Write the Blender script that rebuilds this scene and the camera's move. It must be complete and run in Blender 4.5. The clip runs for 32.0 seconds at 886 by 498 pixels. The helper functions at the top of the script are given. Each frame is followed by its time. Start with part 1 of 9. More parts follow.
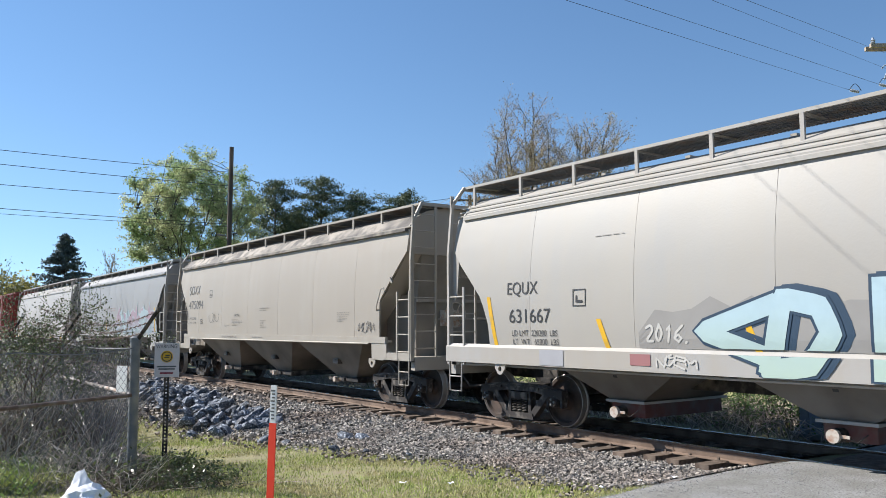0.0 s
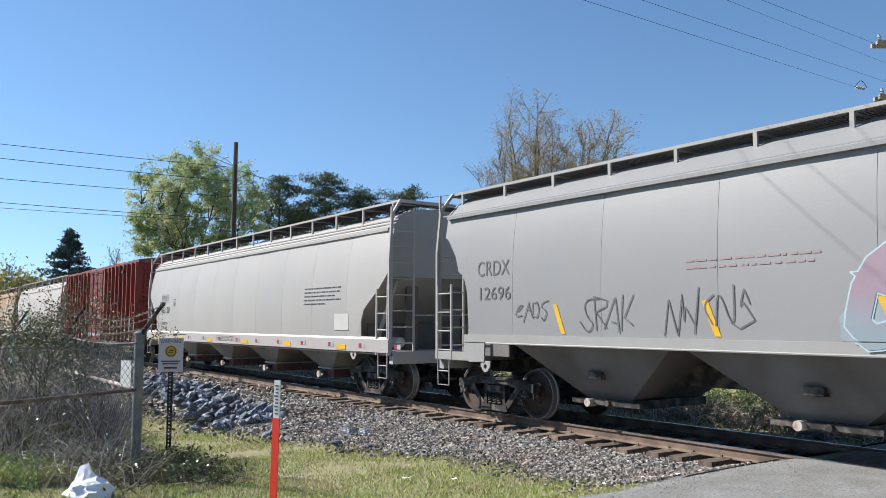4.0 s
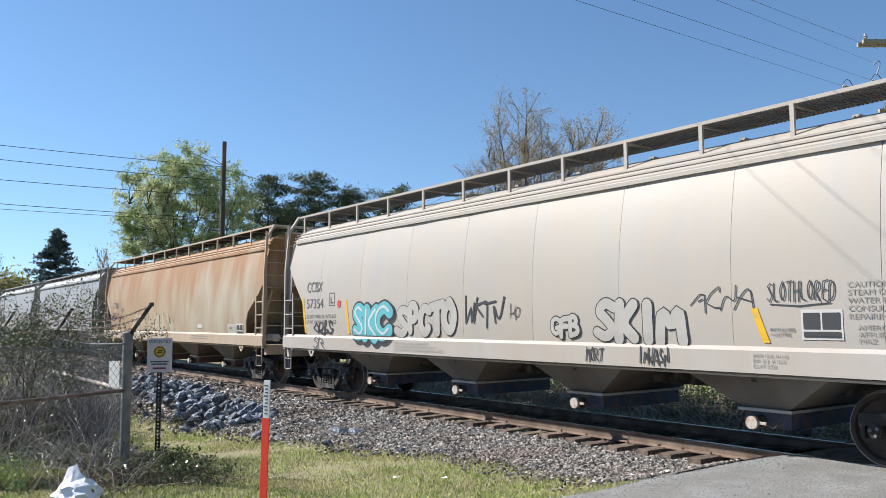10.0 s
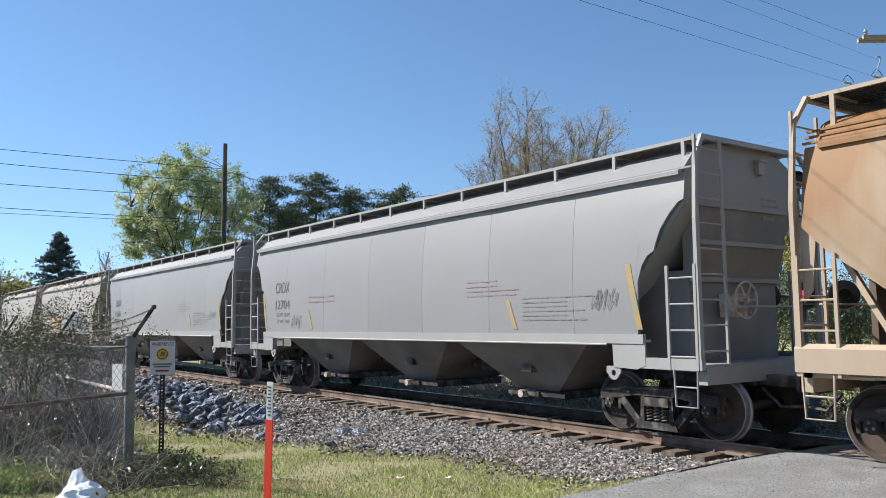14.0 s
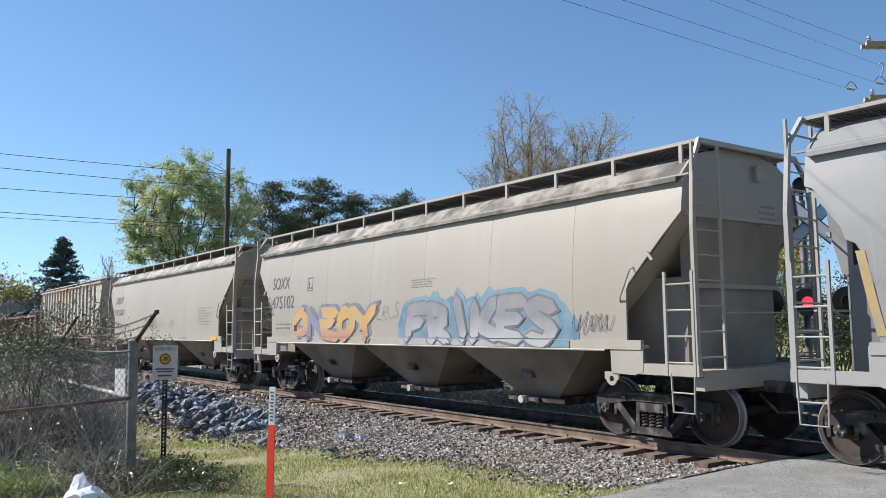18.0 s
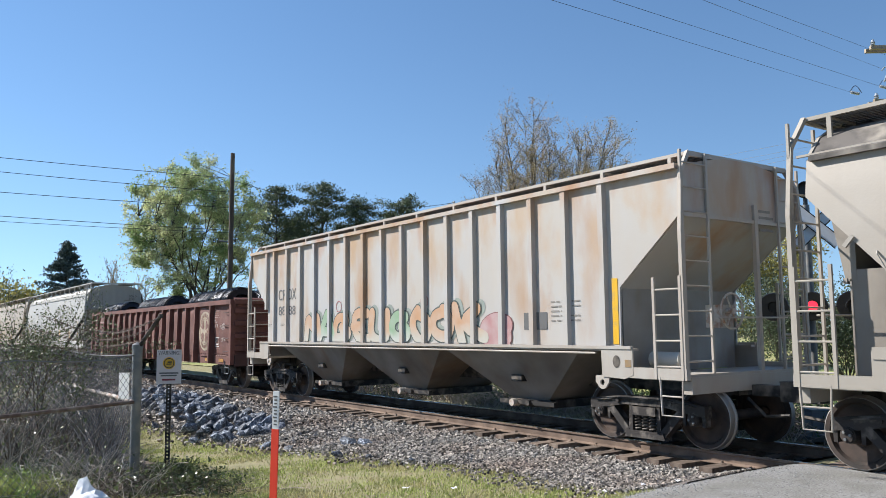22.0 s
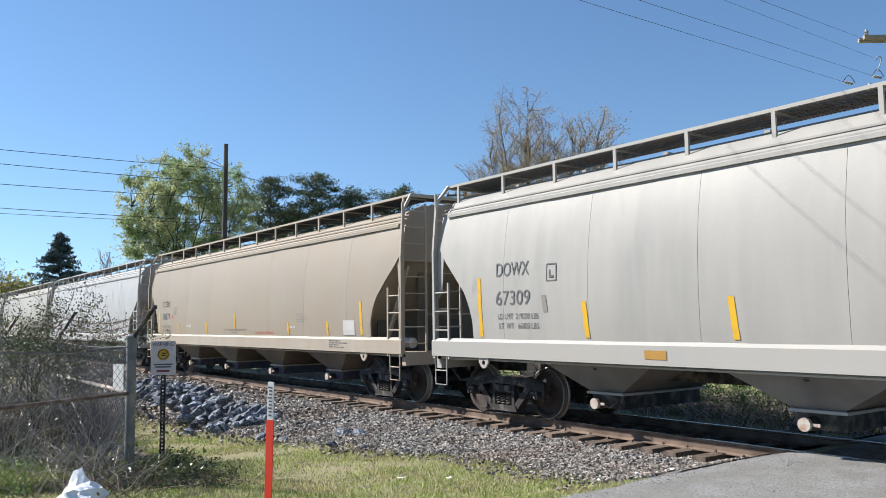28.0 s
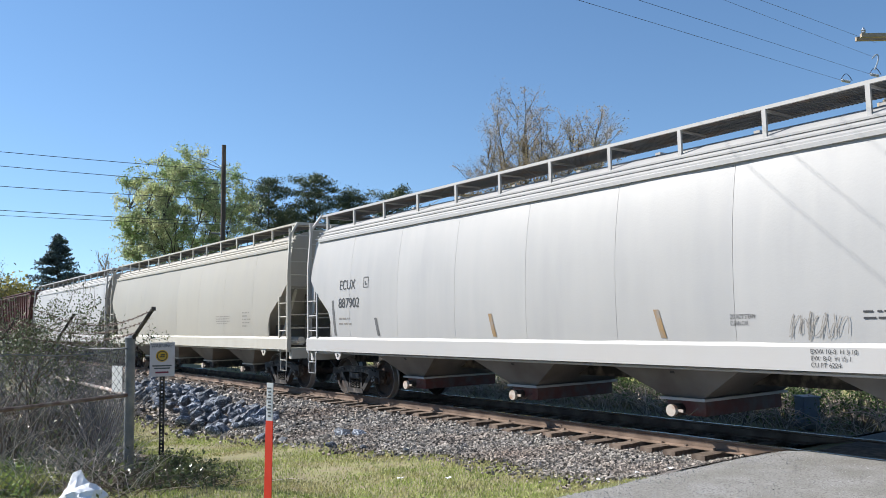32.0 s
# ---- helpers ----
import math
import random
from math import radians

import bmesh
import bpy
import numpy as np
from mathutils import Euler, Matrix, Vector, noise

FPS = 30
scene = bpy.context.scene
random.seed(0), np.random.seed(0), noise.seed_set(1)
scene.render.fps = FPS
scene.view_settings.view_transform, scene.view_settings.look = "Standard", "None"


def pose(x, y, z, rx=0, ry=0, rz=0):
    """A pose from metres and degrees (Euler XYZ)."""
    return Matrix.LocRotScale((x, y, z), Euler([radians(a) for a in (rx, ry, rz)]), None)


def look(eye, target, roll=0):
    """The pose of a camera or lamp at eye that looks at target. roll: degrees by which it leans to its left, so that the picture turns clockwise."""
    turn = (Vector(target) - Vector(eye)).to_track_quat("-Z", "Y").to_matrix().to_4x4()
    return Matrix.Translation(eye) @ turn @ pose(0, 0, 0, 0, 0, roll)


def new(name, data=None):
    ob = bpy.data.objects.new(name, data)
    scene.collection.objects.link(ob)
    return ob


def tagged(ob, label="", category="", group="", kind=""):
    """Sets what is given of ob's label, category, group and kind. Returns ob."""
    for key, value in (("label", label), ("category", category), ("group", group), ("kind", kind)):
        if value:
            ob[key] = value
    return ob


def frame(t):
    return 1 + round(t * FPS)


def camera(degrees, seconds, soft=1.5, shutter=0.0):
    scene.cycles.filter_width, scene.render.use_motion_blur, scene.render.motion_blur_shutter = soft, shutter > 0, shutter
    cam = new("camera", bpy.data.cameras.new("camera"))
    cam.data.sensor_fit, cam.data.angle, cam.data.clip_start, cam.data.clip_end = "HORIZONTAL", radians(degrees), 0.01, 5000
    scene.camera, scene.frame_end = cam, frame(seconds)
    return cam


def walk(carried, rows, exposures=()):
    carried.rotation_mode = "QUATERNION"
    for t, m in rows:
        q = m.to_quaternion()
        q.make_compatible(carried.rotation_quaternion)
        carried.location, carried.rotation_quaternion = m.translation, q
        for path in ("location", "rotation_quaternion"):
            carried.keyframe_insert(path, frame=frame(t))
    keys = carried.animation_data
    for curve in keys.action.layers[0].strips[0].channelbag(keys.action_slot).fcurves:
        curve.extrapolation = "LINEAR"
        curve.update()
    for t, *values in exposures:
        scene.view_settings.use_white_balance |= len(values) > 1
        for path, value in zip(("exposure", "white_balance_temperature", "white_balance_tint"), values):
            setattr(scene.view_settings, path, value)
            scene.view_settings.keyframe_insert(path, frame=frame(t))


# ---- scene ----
EYE = (0.0, -11.045, 1.80)
# seconds, heading, tilt and lean of the hand-held camera in degrees
VIEW = (
    (0, -54.289, 5.456, -0.228), (0.5, -54.269, 5.367, -0.088), (1, -54.304, 5.264, -0.092), (1.5, -54.393, 5.268, -0.081),
    (2, -54.471, 5.256, -0.116), (2.5, -54.403, 5.219, -0.018), (3, -54.325, 5.197, -0.048), (3.5, -54.547, 5.230, -0.008),
    (5.5, -54.424, 4.955, 0.053), (6, -54.257, 4.962, -0.044), (6.5, -54.138, 4.937, 0.016), (7, -53.926, 4.821, -0.103),
    (7.5, -53.795, 4.840, -0.145), (8, -53.840, 4.873, -0.136), (8.5, -53.884, 4.925, -0.204), (9, -53.853, 4.974, -0.212),
    (9.5, -53.895, 5.074, -0.240), (10, -53.820, 5.102, -0.244), (10.5, -53.844, 5.212, -0.183), (11, -53.903, 5.207, -0.236),
    (11.5, -54.150, 5.094, -0.437), (12, -53.983, 5.071, -0.588), (12.5, -54.007, 5.105, -0.736), (13, -53.937, 5.112, -0.776),
    (13.5, -53.922, 5.133, -0.717), (14, -53.936, 5.096, -0.773), (14.5, -54.019, 5.129, -0.750), (16.5, -54.177, 5.390, -0.682),
    (17, -54.128, 5.386, -0.695), (17.5, -54.109, 5.403, -0.644), (18, -54.131, 5.485, -0.638), (18.5, -54.251, 5.536, -0.608),
    (19, -54.381, 5.548, -0.588), (19.5, -54.389, 5.601, -0.648), (20, -54.330, 5.684, -0.590), (20.5, -54.293, 5.731, -0.619),
    (21, -54.269, 5.782, -0.617), (21.5, -54.341, 5.787, -0.602), (22, -54.393, 5.790, -0.604), (22.5, -54.347, 5.874, -0.603),
    (23, -54.356, 5.891, -0.611), (23.5, -54.222, 5.839, -0.618), (24, -54.153, 5.798, -0.676), (24.5, -54.001, 5.609, -0.664),
    (25, -53.891, 5.390, -0.741), (25.5, -53.916, 5.226, -0.812), (27.5, -54.094, 5.106, -0.776), (28, -53.991, 5.113, -0.781),
    (28.5, -53.961, 5.188, -0.753), (29, -54.028, 5.141, -0.734), (29.5, -53.939, 5.080, -0.721), (30, -53.983, 5.025, -0.811),
    (30.5, -53.989, 5.032, -0.884), (31, -53.853, 5.023, -0.910), (31.5, -53.835, 5.025, -0.946), (32, -53.885, 5.113, -1.055))
cam = camera(57.64, 32.0, 0.6)
walk(cam, [(t, pose(*EYE, 90 + p, 0, -y) @ pose(0, 0, 0, 0, 0, r)) for t, y, p, r in VIEW], exposures=((0, 0.86, 6250, 10), (32, 0.86, 6250, 10)))

# ---- daylight ----
SUN_EL, SUN_AZ = radians(39), radians(234)
world = bpy.data.worlds.new("sky")
scene.world = world
world.use_nodes = True
wn = world.node_tree
sky = wn.nodes.new("ShaderNodeTexSky")
sky.sky_type, sky.sun_disc = "NISHITA", False
sky.sun_elevation, sky.sun_rotation = SUN_EL, SUN_AZ
sky.air_density, sky.dust_density, sky.ozone_density, sky.altitude = 1.0, 0.0, 1.9, 0
# haze-free horizon: the lowest degrees of the sky look like those a little higher
aim, rise = wn.nodes.new("ShaderNodeTexCoord"), wn.nodes.new("ShaderNodeVectorMath")
rise.operation = "ADD"
rise.inputs[1].default_value = (0, 0, 0.09)
wn.links.new(aim.outputs["Generated"], rise.inputs[0])
wn.links.new(rise.outputs[0], sky.inputs["Vector"])
tint = wn.nodes.new("ShaderNodeHueSaturation")
tint.inputs["Saturation"].default_value, tint.inputs["Hue"].default_value = 1.09, 0.498
wn.links.new(sky.outputs[0], tint.inputs["Color"])
wn.links.new(tint.outputs[0], wn.nodes["Background"].inputs[0])
wn.nodes["Background"].inputs[1].default_value = 0.087
lamp = bpy.data.lights.new("sun", "SUN")
lamp.energy, lamp.angle, lamp.color = 5.0, radians(0.6), (1.0, 0.935, 0.85)
sun = new("sun", lamp)
sd = Vector((math.sin(SUN_AZ) * math.cos(SUN_EL), math.cos(SUN_AZ) * math.cos(SUN_EL), math.sin(SUN_EL)))
sun.matrix_world = look(sd * 60, (0, 0, 0))


# ---- materials ----
def mat(name, base, rough=0.6, metal=0.0, vary=0.12, scale=3.0, second=None, amount=0.0, scale2=1.5, streak=0.0, soft=0.12,
        third=None, amount3=0.0, scale3=6.0, bump=0.0, bscale=40.0, island=0.0, rand=0.0, spec=0.4, streak3=0.0, soft3=0.12):
    """A surface: base tint with two scales of change, stains (streak > 0 pulls them downwards) and fine relief."""
    m = bpy.data.materials.new(name)
    m.use_nodes = True
    nt = m.node_tree
    N, L = nt.nodes.new, nt.links.new
    b = nt.nodes["Principled BSDF"]
    b.inputs["Roughness"].default_value, b.inputs["Metallic"].default_value = rough, metal
    b.inputs["Specular IOR Level"].default_value = spec
    co = N("ShaderNodeTexCoord").outputs["Object"]

    def noise_at(sc, detail, stretch=0.0):
        mp = N("ShaderNodeMapping")
        L(co, mp.inputs[0])
        mp.inputs["Scale"].default_value = (1, 1, 1 - 0.93 * stretch)
        n = N("ShaderNodeTexNoise")
        n.inputs["Scale"].default_value, n.inputs["Detail"].default_value = sc, detail
        L(mp.outputs[0], n.inputs[0])
        return n.outputs[0]

    def mix(fac, a, c):
        x = N("ShaderNodeMix")
        x.data_type = "RGBA"
        L(fac, x.inputs["Factor"])
        for v, s in ((a, x.inputs["A"]), (c, x.inputs["B"])):
            if isinstance(v, tuple):
                s.default_value = (*v, 1)
            else:
                L(v, s)
        return x.outputs["Result"]

    lo, hi = (tuple(max(0, min(1, c * k)) for c in base) for k in (1 - vary, 1 + vary))
    col = mix(noise_at(scale, 5), lo, hi)
    for tint, part_of, sc, pull, soft in ((second, amount, scale2, streak, soft), (third, amount3, scale3, streak3, soft3)):
        if tint and part_of > 0:
            r = N("ShaderNodeMapRange")
            edge = 0.72 - 0.44 * part_of
            r.inputs["From Min"].default_value, r.inputs["From Max"].default_value = edge - soft, edge + soft
            r.clamp = True
            L(noise_at(sc, 6, pull), r.inputs[0])
            col = mix(r.outputs[0], col, tint)
    if island or rand:
        src = N("ShaderNodeNewGeometry").outputs["Random Per Island"] if island else N("ShaderNodeObjectInfo").outputs["Random"]
        k = island or rand
        r = N("ShaderNodeMapRange")
        r.inputs["To Min"].default_value, r.inputs["To Max"].default_value = 1 - k, 1 + k
        L(src, r.inputs[0])
        h = N("ShaderNodeHueSaturation")
        L(r.outputs[0], h.inputs["Value"])
        L(col, h.inputs["Color"])
        col = h.outputs[0]
    L(col, b.inputs["Base Color"])
    if bump:
        n = N("ShaderNodeTexNoise")
        n.inputs["Scale"].default_value, n.inputs["Detail"].default_value = bscale, 4
        L(co, n.inputs[0])
        p = N("ShaderNodeBump")
        p.inputs["Strength"].default_value, p.inputs["Distance"].default_value = bump, 0.02
        L(n.outputs[0], p.inputs["Height"])
        L(p.outputs[0], b.inputs["Normal"])
    return m


def paint(name, base, dirt=(0.2, 0.16, 0.11), amount=0.25, streak=0.9, rust=0.0, rough=0.5):
    """Weathered car paint: broad soft stains and fine streaks of grime that run down the side."""
    grime = tuple(0.55 * a + 0.45 * b for a, b in zip(base, dirt))
    return mat(name, base, rough, 0, 0.09, 0.6, tuple(0.35 * a + 0.65 * b for a, b in zip(base, dirt)), amount + 0.12, 0.8, streak * 0.6, 0.3, grime, 0.36, 3.2, 0.06, 30, streak3=0.94, soft3=0.16, rand=0.04)


def rust_runs(m, rust, foot, head, pull=0.22, size=0.8, most=0.85):
    """Rust that has run down from the roof edge in uneven tongues."""
    nt = m.node_tree
    N, L = nt.nodes.new, nt.links.new
    b = nt.nodes["Principled BSDF"]
    old = b.inputs["Base Color"].links[0].from_socket
    co = N("ShaderNodeTexCoord").outputs["Object"]
    axis, high, mp, n = N("ShaderNodeSeparateXYZ"), N("ShaderNodeMapRange"), N("ShaderNodeMapping"), N("ShaderNodeTexNoise")
    L(co, axis.inputs[0])
    L(axis.outputs["Z"], high.inputs[0])
    high.inputs["From Min"].default_value, high.inputs["From Max"].default_value, high.inputs["To Max"].default_value = foot, head, 0.34
    L(co, mp.inputs[0])
    mp.inputs["Scale"].default_value = (1, 1, pull)
    L(mp.outputs[0], n.inputs[0])
    n.inputs["Scale"].default_value, n.inputs["Detail"].default_value = size, 7
    add, cut, mix = N("ShaderNodeMath"), N("ShaderNodeMapRange"), N("ShaderNodeMix")
    L(n.outputs[0], add.inputs[0])
    L(high.outputs[0], add.inputs[1])
    L(add.outputs[0], cut.inputs[0])
    cut.inputs["From Min"].default_value, cut.inputs["From Max"].default_value, cut.inputs["To Max"].default_value = 0.62, 0.82, most
    mix.data_type = "RGBA"
    L(cut.outputs[0], mix.inputs["Factor"])
    L(old, mix.inputs["A"])
    mix.inputs["B"].default_value = (*rust, 1)
    L(mix.outputs["Result"], b.inputs["Base Color"])


STEEL = mat("rail_steel", (0.19, 0.135, 0.10), 0.8, 0.05, 0.25, 4, (0.11, 0.075, 0.055), 0.5, 3, bump=0.1)
RAIL_TOP = mat("rail_head_polished", (0.55, 0.54, 0.52), 0.25, 1.0, 0.1, 6)
TIE = mat("tie_timber", (0.10, 0.072, 0.054), 0.85, 0, 0.3, 6, (0.18, 0.14, 0.11), 0.45, 8, rand=0.3, bump=0.4, bscale=25)
BALLAST = mat("ballast_stone", (0.262, 0.242, 0.216), 0.8, 0, 0.2, 2, (0.22, 0.178, 0.146), 0.4, 0.5, island=0.88)
# the shade under the train, put into the colour of the stones
SHADED_STONE = mat("oil_blackened_ballast", (0.045, 0.040, 0.036), 0.75, 0, 0.3, 3, island=0.6)
BALLAST_BED = mat("ballast_bed", (0.095, 0.086, 0.080), 0.9, 0, 0.35, 18, (0.17, 0.15, 0.135), 0.4, 30, bump=0.9, bscale=18)
GRAVEL = mat("gravel_road", (0.198, 0.192, 0.176), 0.9, 0, 0.22, 0.6, (0.265, 0.262, 0.252), 0.42, 1.6, soft=0.12,
             third=(0.10, 0.098, 0.092), amount3=0.30, scale3=48, soft3=0.09, bump=1.0, bscale=45)
GRAVEL_STONE = mat("gravel_chip", (0.30, 0.30, 0.297), 0.85, 0, 0.15, 2, island=0.3)
SOIL = mat("grassy_soil", (0.225, 0.225, 0.095), 0.95, 0, 0.4, 4, (0.23, 0.185, 0.125), 0.45, 5, soft=0.2, bump=0.9, bscale=26)
GRASS = mat("grass_blade", (0.315, 0.37, 0.105), 0.7, 0, 0.3, 0.6, (0.42, 0.37, 0.19), 0.34, 1.3, island=0.5)
RIPRAP = mat("riprap_rock", (0.075, 0.09, 0.115), 0.7, 0, 0.35, 3, (0.36, 0.40, 0.46), 0.30, 4, soft=0.06, rand=0.5, bump=0.5, bscale=12)
BLACK_STEEL = mat("dusty_black_steel", (0.021, 0.019, 0.018), 0.65, 0.1, 0.3, 4, (0.14, 0.12, 0.10), 0.35, 5, bump=0.1)
FRAME_STEEL = mat("dusty_truck_casting", (0.030, 0.026, 0.024), 0.7, 0.1, 0.35, 5, (0.13, 0.115, 0.10), 0.30, 6, soft=0.07, bump=0.3)
WHEEL = mat("rusty_wheel_plate", (0.078, 0.052, 0.04), 0.75, 0.05, 0.25, 4, (0.03, 0.025, 0.022), 0.45, 3, bump=0.1)
TREAD = mat("bright_wheel_rim", (0.30, 0.28, 0.26), 0.5, 0.6, 0.15, 8)
GRATE = mat("galvanised_grating", (0.17, 0.17, 0.165), 0.55, 0.4, 0.2, 4, (0.2, 0.15, 0.11), 0.3, 3)
DARK_GRATE = mat("dark_grating", (0.06, 0.06, 0.062), 0.6, 0.4, 0.2, 4)
MESH_WIRE = mat("dull_mesh_wire", (0.15, 0.15, 0.155), 0.5, 0.3, 0.15, 6)
GALV = mat("galvanised_steel", (0.150, 0.160, 0.167), 0.55, 0.4, 0.2, 6, (0.25, 0.24, 0.22), 0.3, 5)
RUST_PIPE = mat("rusty_pipe", (0.13, 0.09, 0.075), 0.8, 0.2, 0.3, 8, (0.24, 0.2, 0.17), 0.35, 7)
PALE_PIPE = mat("pale_weathered_pipe", (0.4, 0.37, 0.34), 0.7, 0.1, 0.2, 7, (0.28, 0.2, 0.16), 0.35, 9)
BARK = mat("grey_bark", (0.07, 0.06, 0.052), 0.9, 0, 0.3, 3, bump=0.6, bscale=9)
PALE_BARK = mat("pale_twig_bark", (0.29, 0.225, 0.155), 0.9, 0, 0.25, 3, island=0.2)
POLE_WOOD = mat("creosoted_pole_wood", (0.07, 0.055, 0.045), 0.85, 0, 0.3, 4, (0.14, 0.11, 0.09), 0.4, 3, 0.8, bump=0.4, bscale=20)
ARM_WOOD = mat("weathered_crossarm", (0.33, 0.27, 0.2), 0.8, 0, 0.25, 6, bump=0.2)
PORCELAIN = mat("grey_porcelain", (0.33, 0.36, 0.4), 0.25, 0, 0.05, 3)
# wires lit by the sun: their brightness is put into a paler colour
PALE_WIRE = mat("pale_sunlit_wire", (0.34, 0.33, 0.30), 0.5, 0.2, 0.1, 3)
WIRE = mat("dark_wire", (0.04, 0.042, 0.045), 0.5, 0.3, 0.1, 3)
LEAF = mat("spring_leaf", (0.52, 0.54, 0.30), 0.6, 0, 0.2, 0.25, (0.20, 0.29, 0.11), 0.5, 0.4, island=0.45)
GATE_BLUE = mat("faded_blue_casting", (0.035, 0.045, 0.075), 0.6, 0, 0.3, 6, (0.10, 0.07, 0.06), 0.4, 5)
GATE_RED = mat("faded_red_casting", (0.11, 0.035, 0.028), 0.6, 0, 0.3, 6, (0.10, 0.07, 0.06), 0.4, 5)
FAR_GRASS = mat("far_dry_grass", (0.19, 0.18, 0.085), 0.8, 0, 0.3, 0.6, (0.24, 0.19, 0.11), 0.5, 1.3, island=0.35)
BUD = mat("spring_bud", (0.40, 0.33, 0.16), 0.7, 0, 0.2, 0.4, (0.24, 0.20, 0.14), 0.5, 0.35, island=0.3)
PINE = mat("pine_needle", (0.080, 0.108, 0.062), 0.7, 0, 0.3, 0.35, (0.13, 0.15, 0.08), 0.35, 0.7, island=0.45)
SPRUCE = mat("spruce_needle", (0.075, 0.108, 0.105), 0.8, 0, 0.25, 0.5, island=0.4)
SHRUB = mat("shrub_leaf", (0.09, 0.15, 0.045), 0.6, 0, 0.3, 1.5, island=0.5)
OLIVE = mat("olive_spring_bush", (0.340, 0.306, 0.102), 0.7, 0, 0.25, 0.6, island=0.4)
TWIG = mat("dead_bramble", (0.47, 0.42, 0.37), 0.85, 0, 0.3, 2, island=0.45)
BROWN_TWIG = mat("brown_bramble", (0.36, 0.305, 0.26), 0.85, 0, 0.35, 2, island=0.75)
DULL_STRIP = mat("dull_ochre_reflector", (0.26, 0.17, 0.08), 0.5, 0, 0.12, 5, (0.22, 0.2, 0.18), 0.3, 6)
DARK_TWIG = mat("dark_bramble", (0.128, 0.098, 0.079), 0.85, 0, 0.3, 2, island=0.4)
FIELD = mat("far_field_grass", (0.24, 0.26, 0.08), 0.9, 0, 0.25, 0.1, (0.3, 0.26, 0.13), 0.4, 0.2)
COIL = mat("oiled_wire_rod", (0.016, 0.018, 0.024), 0.32, 0.75, 0.3, 6, bump=0.25, bscale=60, island=0.4)
RED_MARK = mat("red_marker_plastic", (0.759, 0.052, 0.023), 0.5, 0, 0.06, 5)
WHITE_MARK = mat("white_marker_plastic", (0.7, 0.7, 0.68), 0.5, 0, 0.06, 5)
SIGN_WHITE = mat("faded_sign_sheet", (0.60, 0.54, 0.53), 0.45, 0, 0.06, 6, (0.52, 0.45, 0.42), 0.15, 8)
BAG = mat("white_plastic_bag", (0.78, 0.79, 0.82), 0.35, 0, 0.06, 8, bump=0.3, bscale=12)
INK = mat("black_stencil", (0.035, 0.036, 0.04), 0.6, 0, 0.15, 6)
GREY_INK = mat("faded_grey_stencil", (0.102, 0.102, 0.102), 0.6, 0, 0.2, 6)
WHITE_INK = mat("white_stencil", (0.62, 0.60, 0.56), 0.6, 0, 0.12, 6)
GOLD_INK = mat("faded_gold_lettering", (0.47, 0.28, 0.13), 0.6, 0, 0.2, 5, (0.3, 0.13, 0.08), 0.3, 7)
YELLOW = mat("yellow_reflector", (0.62, 0.36, 0.02), 0.4, 0, 0.1, 5, (0.4, 0.28, 0.1), 0.2, 7)
CRIMSON = mat("crimson_reflector", (0.22, 0.035, 0.05), 0.4, 0, 0.1, 5)
FADED_YELLOW = mat("faded_reflector_yellow", (0.36, 0.255, 0.10), 0.5, 0, 0.15, 5, (0.28, 0.25, 0.18), 0.4, 6)
RED_DOT = mat("red_dot_paint", (0.5, 0.05, 0.04), 0.5, 0, 0.1, 5)
FAINT_INK = mat("worn_small_print", (0.215, 0.2, 0.18), 0.6, 0, 0.25, 9)
PINK_FADE = mat("faded_pink_stencil", (0.271, 0.201, 0.197), 0.6, 0, 0.1, 6)
SILVER = mat("silver_spray", (0.330, 0.330, 0.350), 0.45, 0, 0.12, 3)
VIOLET_GREY = mat("violet_grey_spray", (0.2, 0.2, 0.27), 0.5, 0, 0.15, 3)
ORANGE = mat("orange_spray", (0.359, 0.196, 0.038), 0.5, 0, 0.12, 3)
ROSE = mat("rose_spray", (0.289, 0.132, 0.132), 0.5, 0, 0.12, 3)
CHALK = mat("chalk_white_spray", (0.459, 0.444, 0.414), 0.6, 0, 0.12, 3)
NAVY = mat("dark_blue_spray", (0.025, 0.05, 0.085), 0.5, 0, 0.1, 3)
BOX_BLUE = mat("signal_case_paint", (0.20, 0.24, 0.30), 0.4, 0.3, 0.08, 4)
TANK = mat("tank_paint", (0.55, 0.53, 0.48), 0.5, 0, 0.1, 4)
CAP = mat("outlet_cap", (0.43, 0.39, 0.34), 0.6, 0, 0.15, 8, (0.28, 0.14, 0.08), 0.3, 10)
SMOKY_BLUE = mat("smoky_blue_spray_cloud", (0.15, 0.25, 0.31), 0.55, 0, 0.2, 2, (0.10, 0.17, 0.24), 0.4, 3)
PALE_AQUA = mat("pale_aqua_spray_cloud", (0.25, 0.32, 0.34), 0.55, 0, 0.15, 2, (0.24, 0.22, 0.26), 0.4, 2)
LENS = mat("dark_signal_lens", (0.02, 0.02, 0.02), 0.25, 0, 0.05, 3)


def let_through(m, share):
    """Thin leaves pass part of the light that falls on their other side."""
    nt = m.node_tree
    b = nt.nodes["Principled BSDF"]
    t, x = nt.nodes.new("ShaderNodeBsdfTranslucent"), nt.nodes.new("ShaderNodeMixShader")
    x.inputs[0].default_value = share
    nt.links.new(b.inputs["Base Color"].links[0].from_socket, t.inputs[0])
    nt.links.new(b.outputs[0], x.inputs[1])
    nt.links.new(t.outputs[0], x.inputs[2])
    nt.links.new(x.outputs[0], nt.nodes["Material Output"].inputs[0])


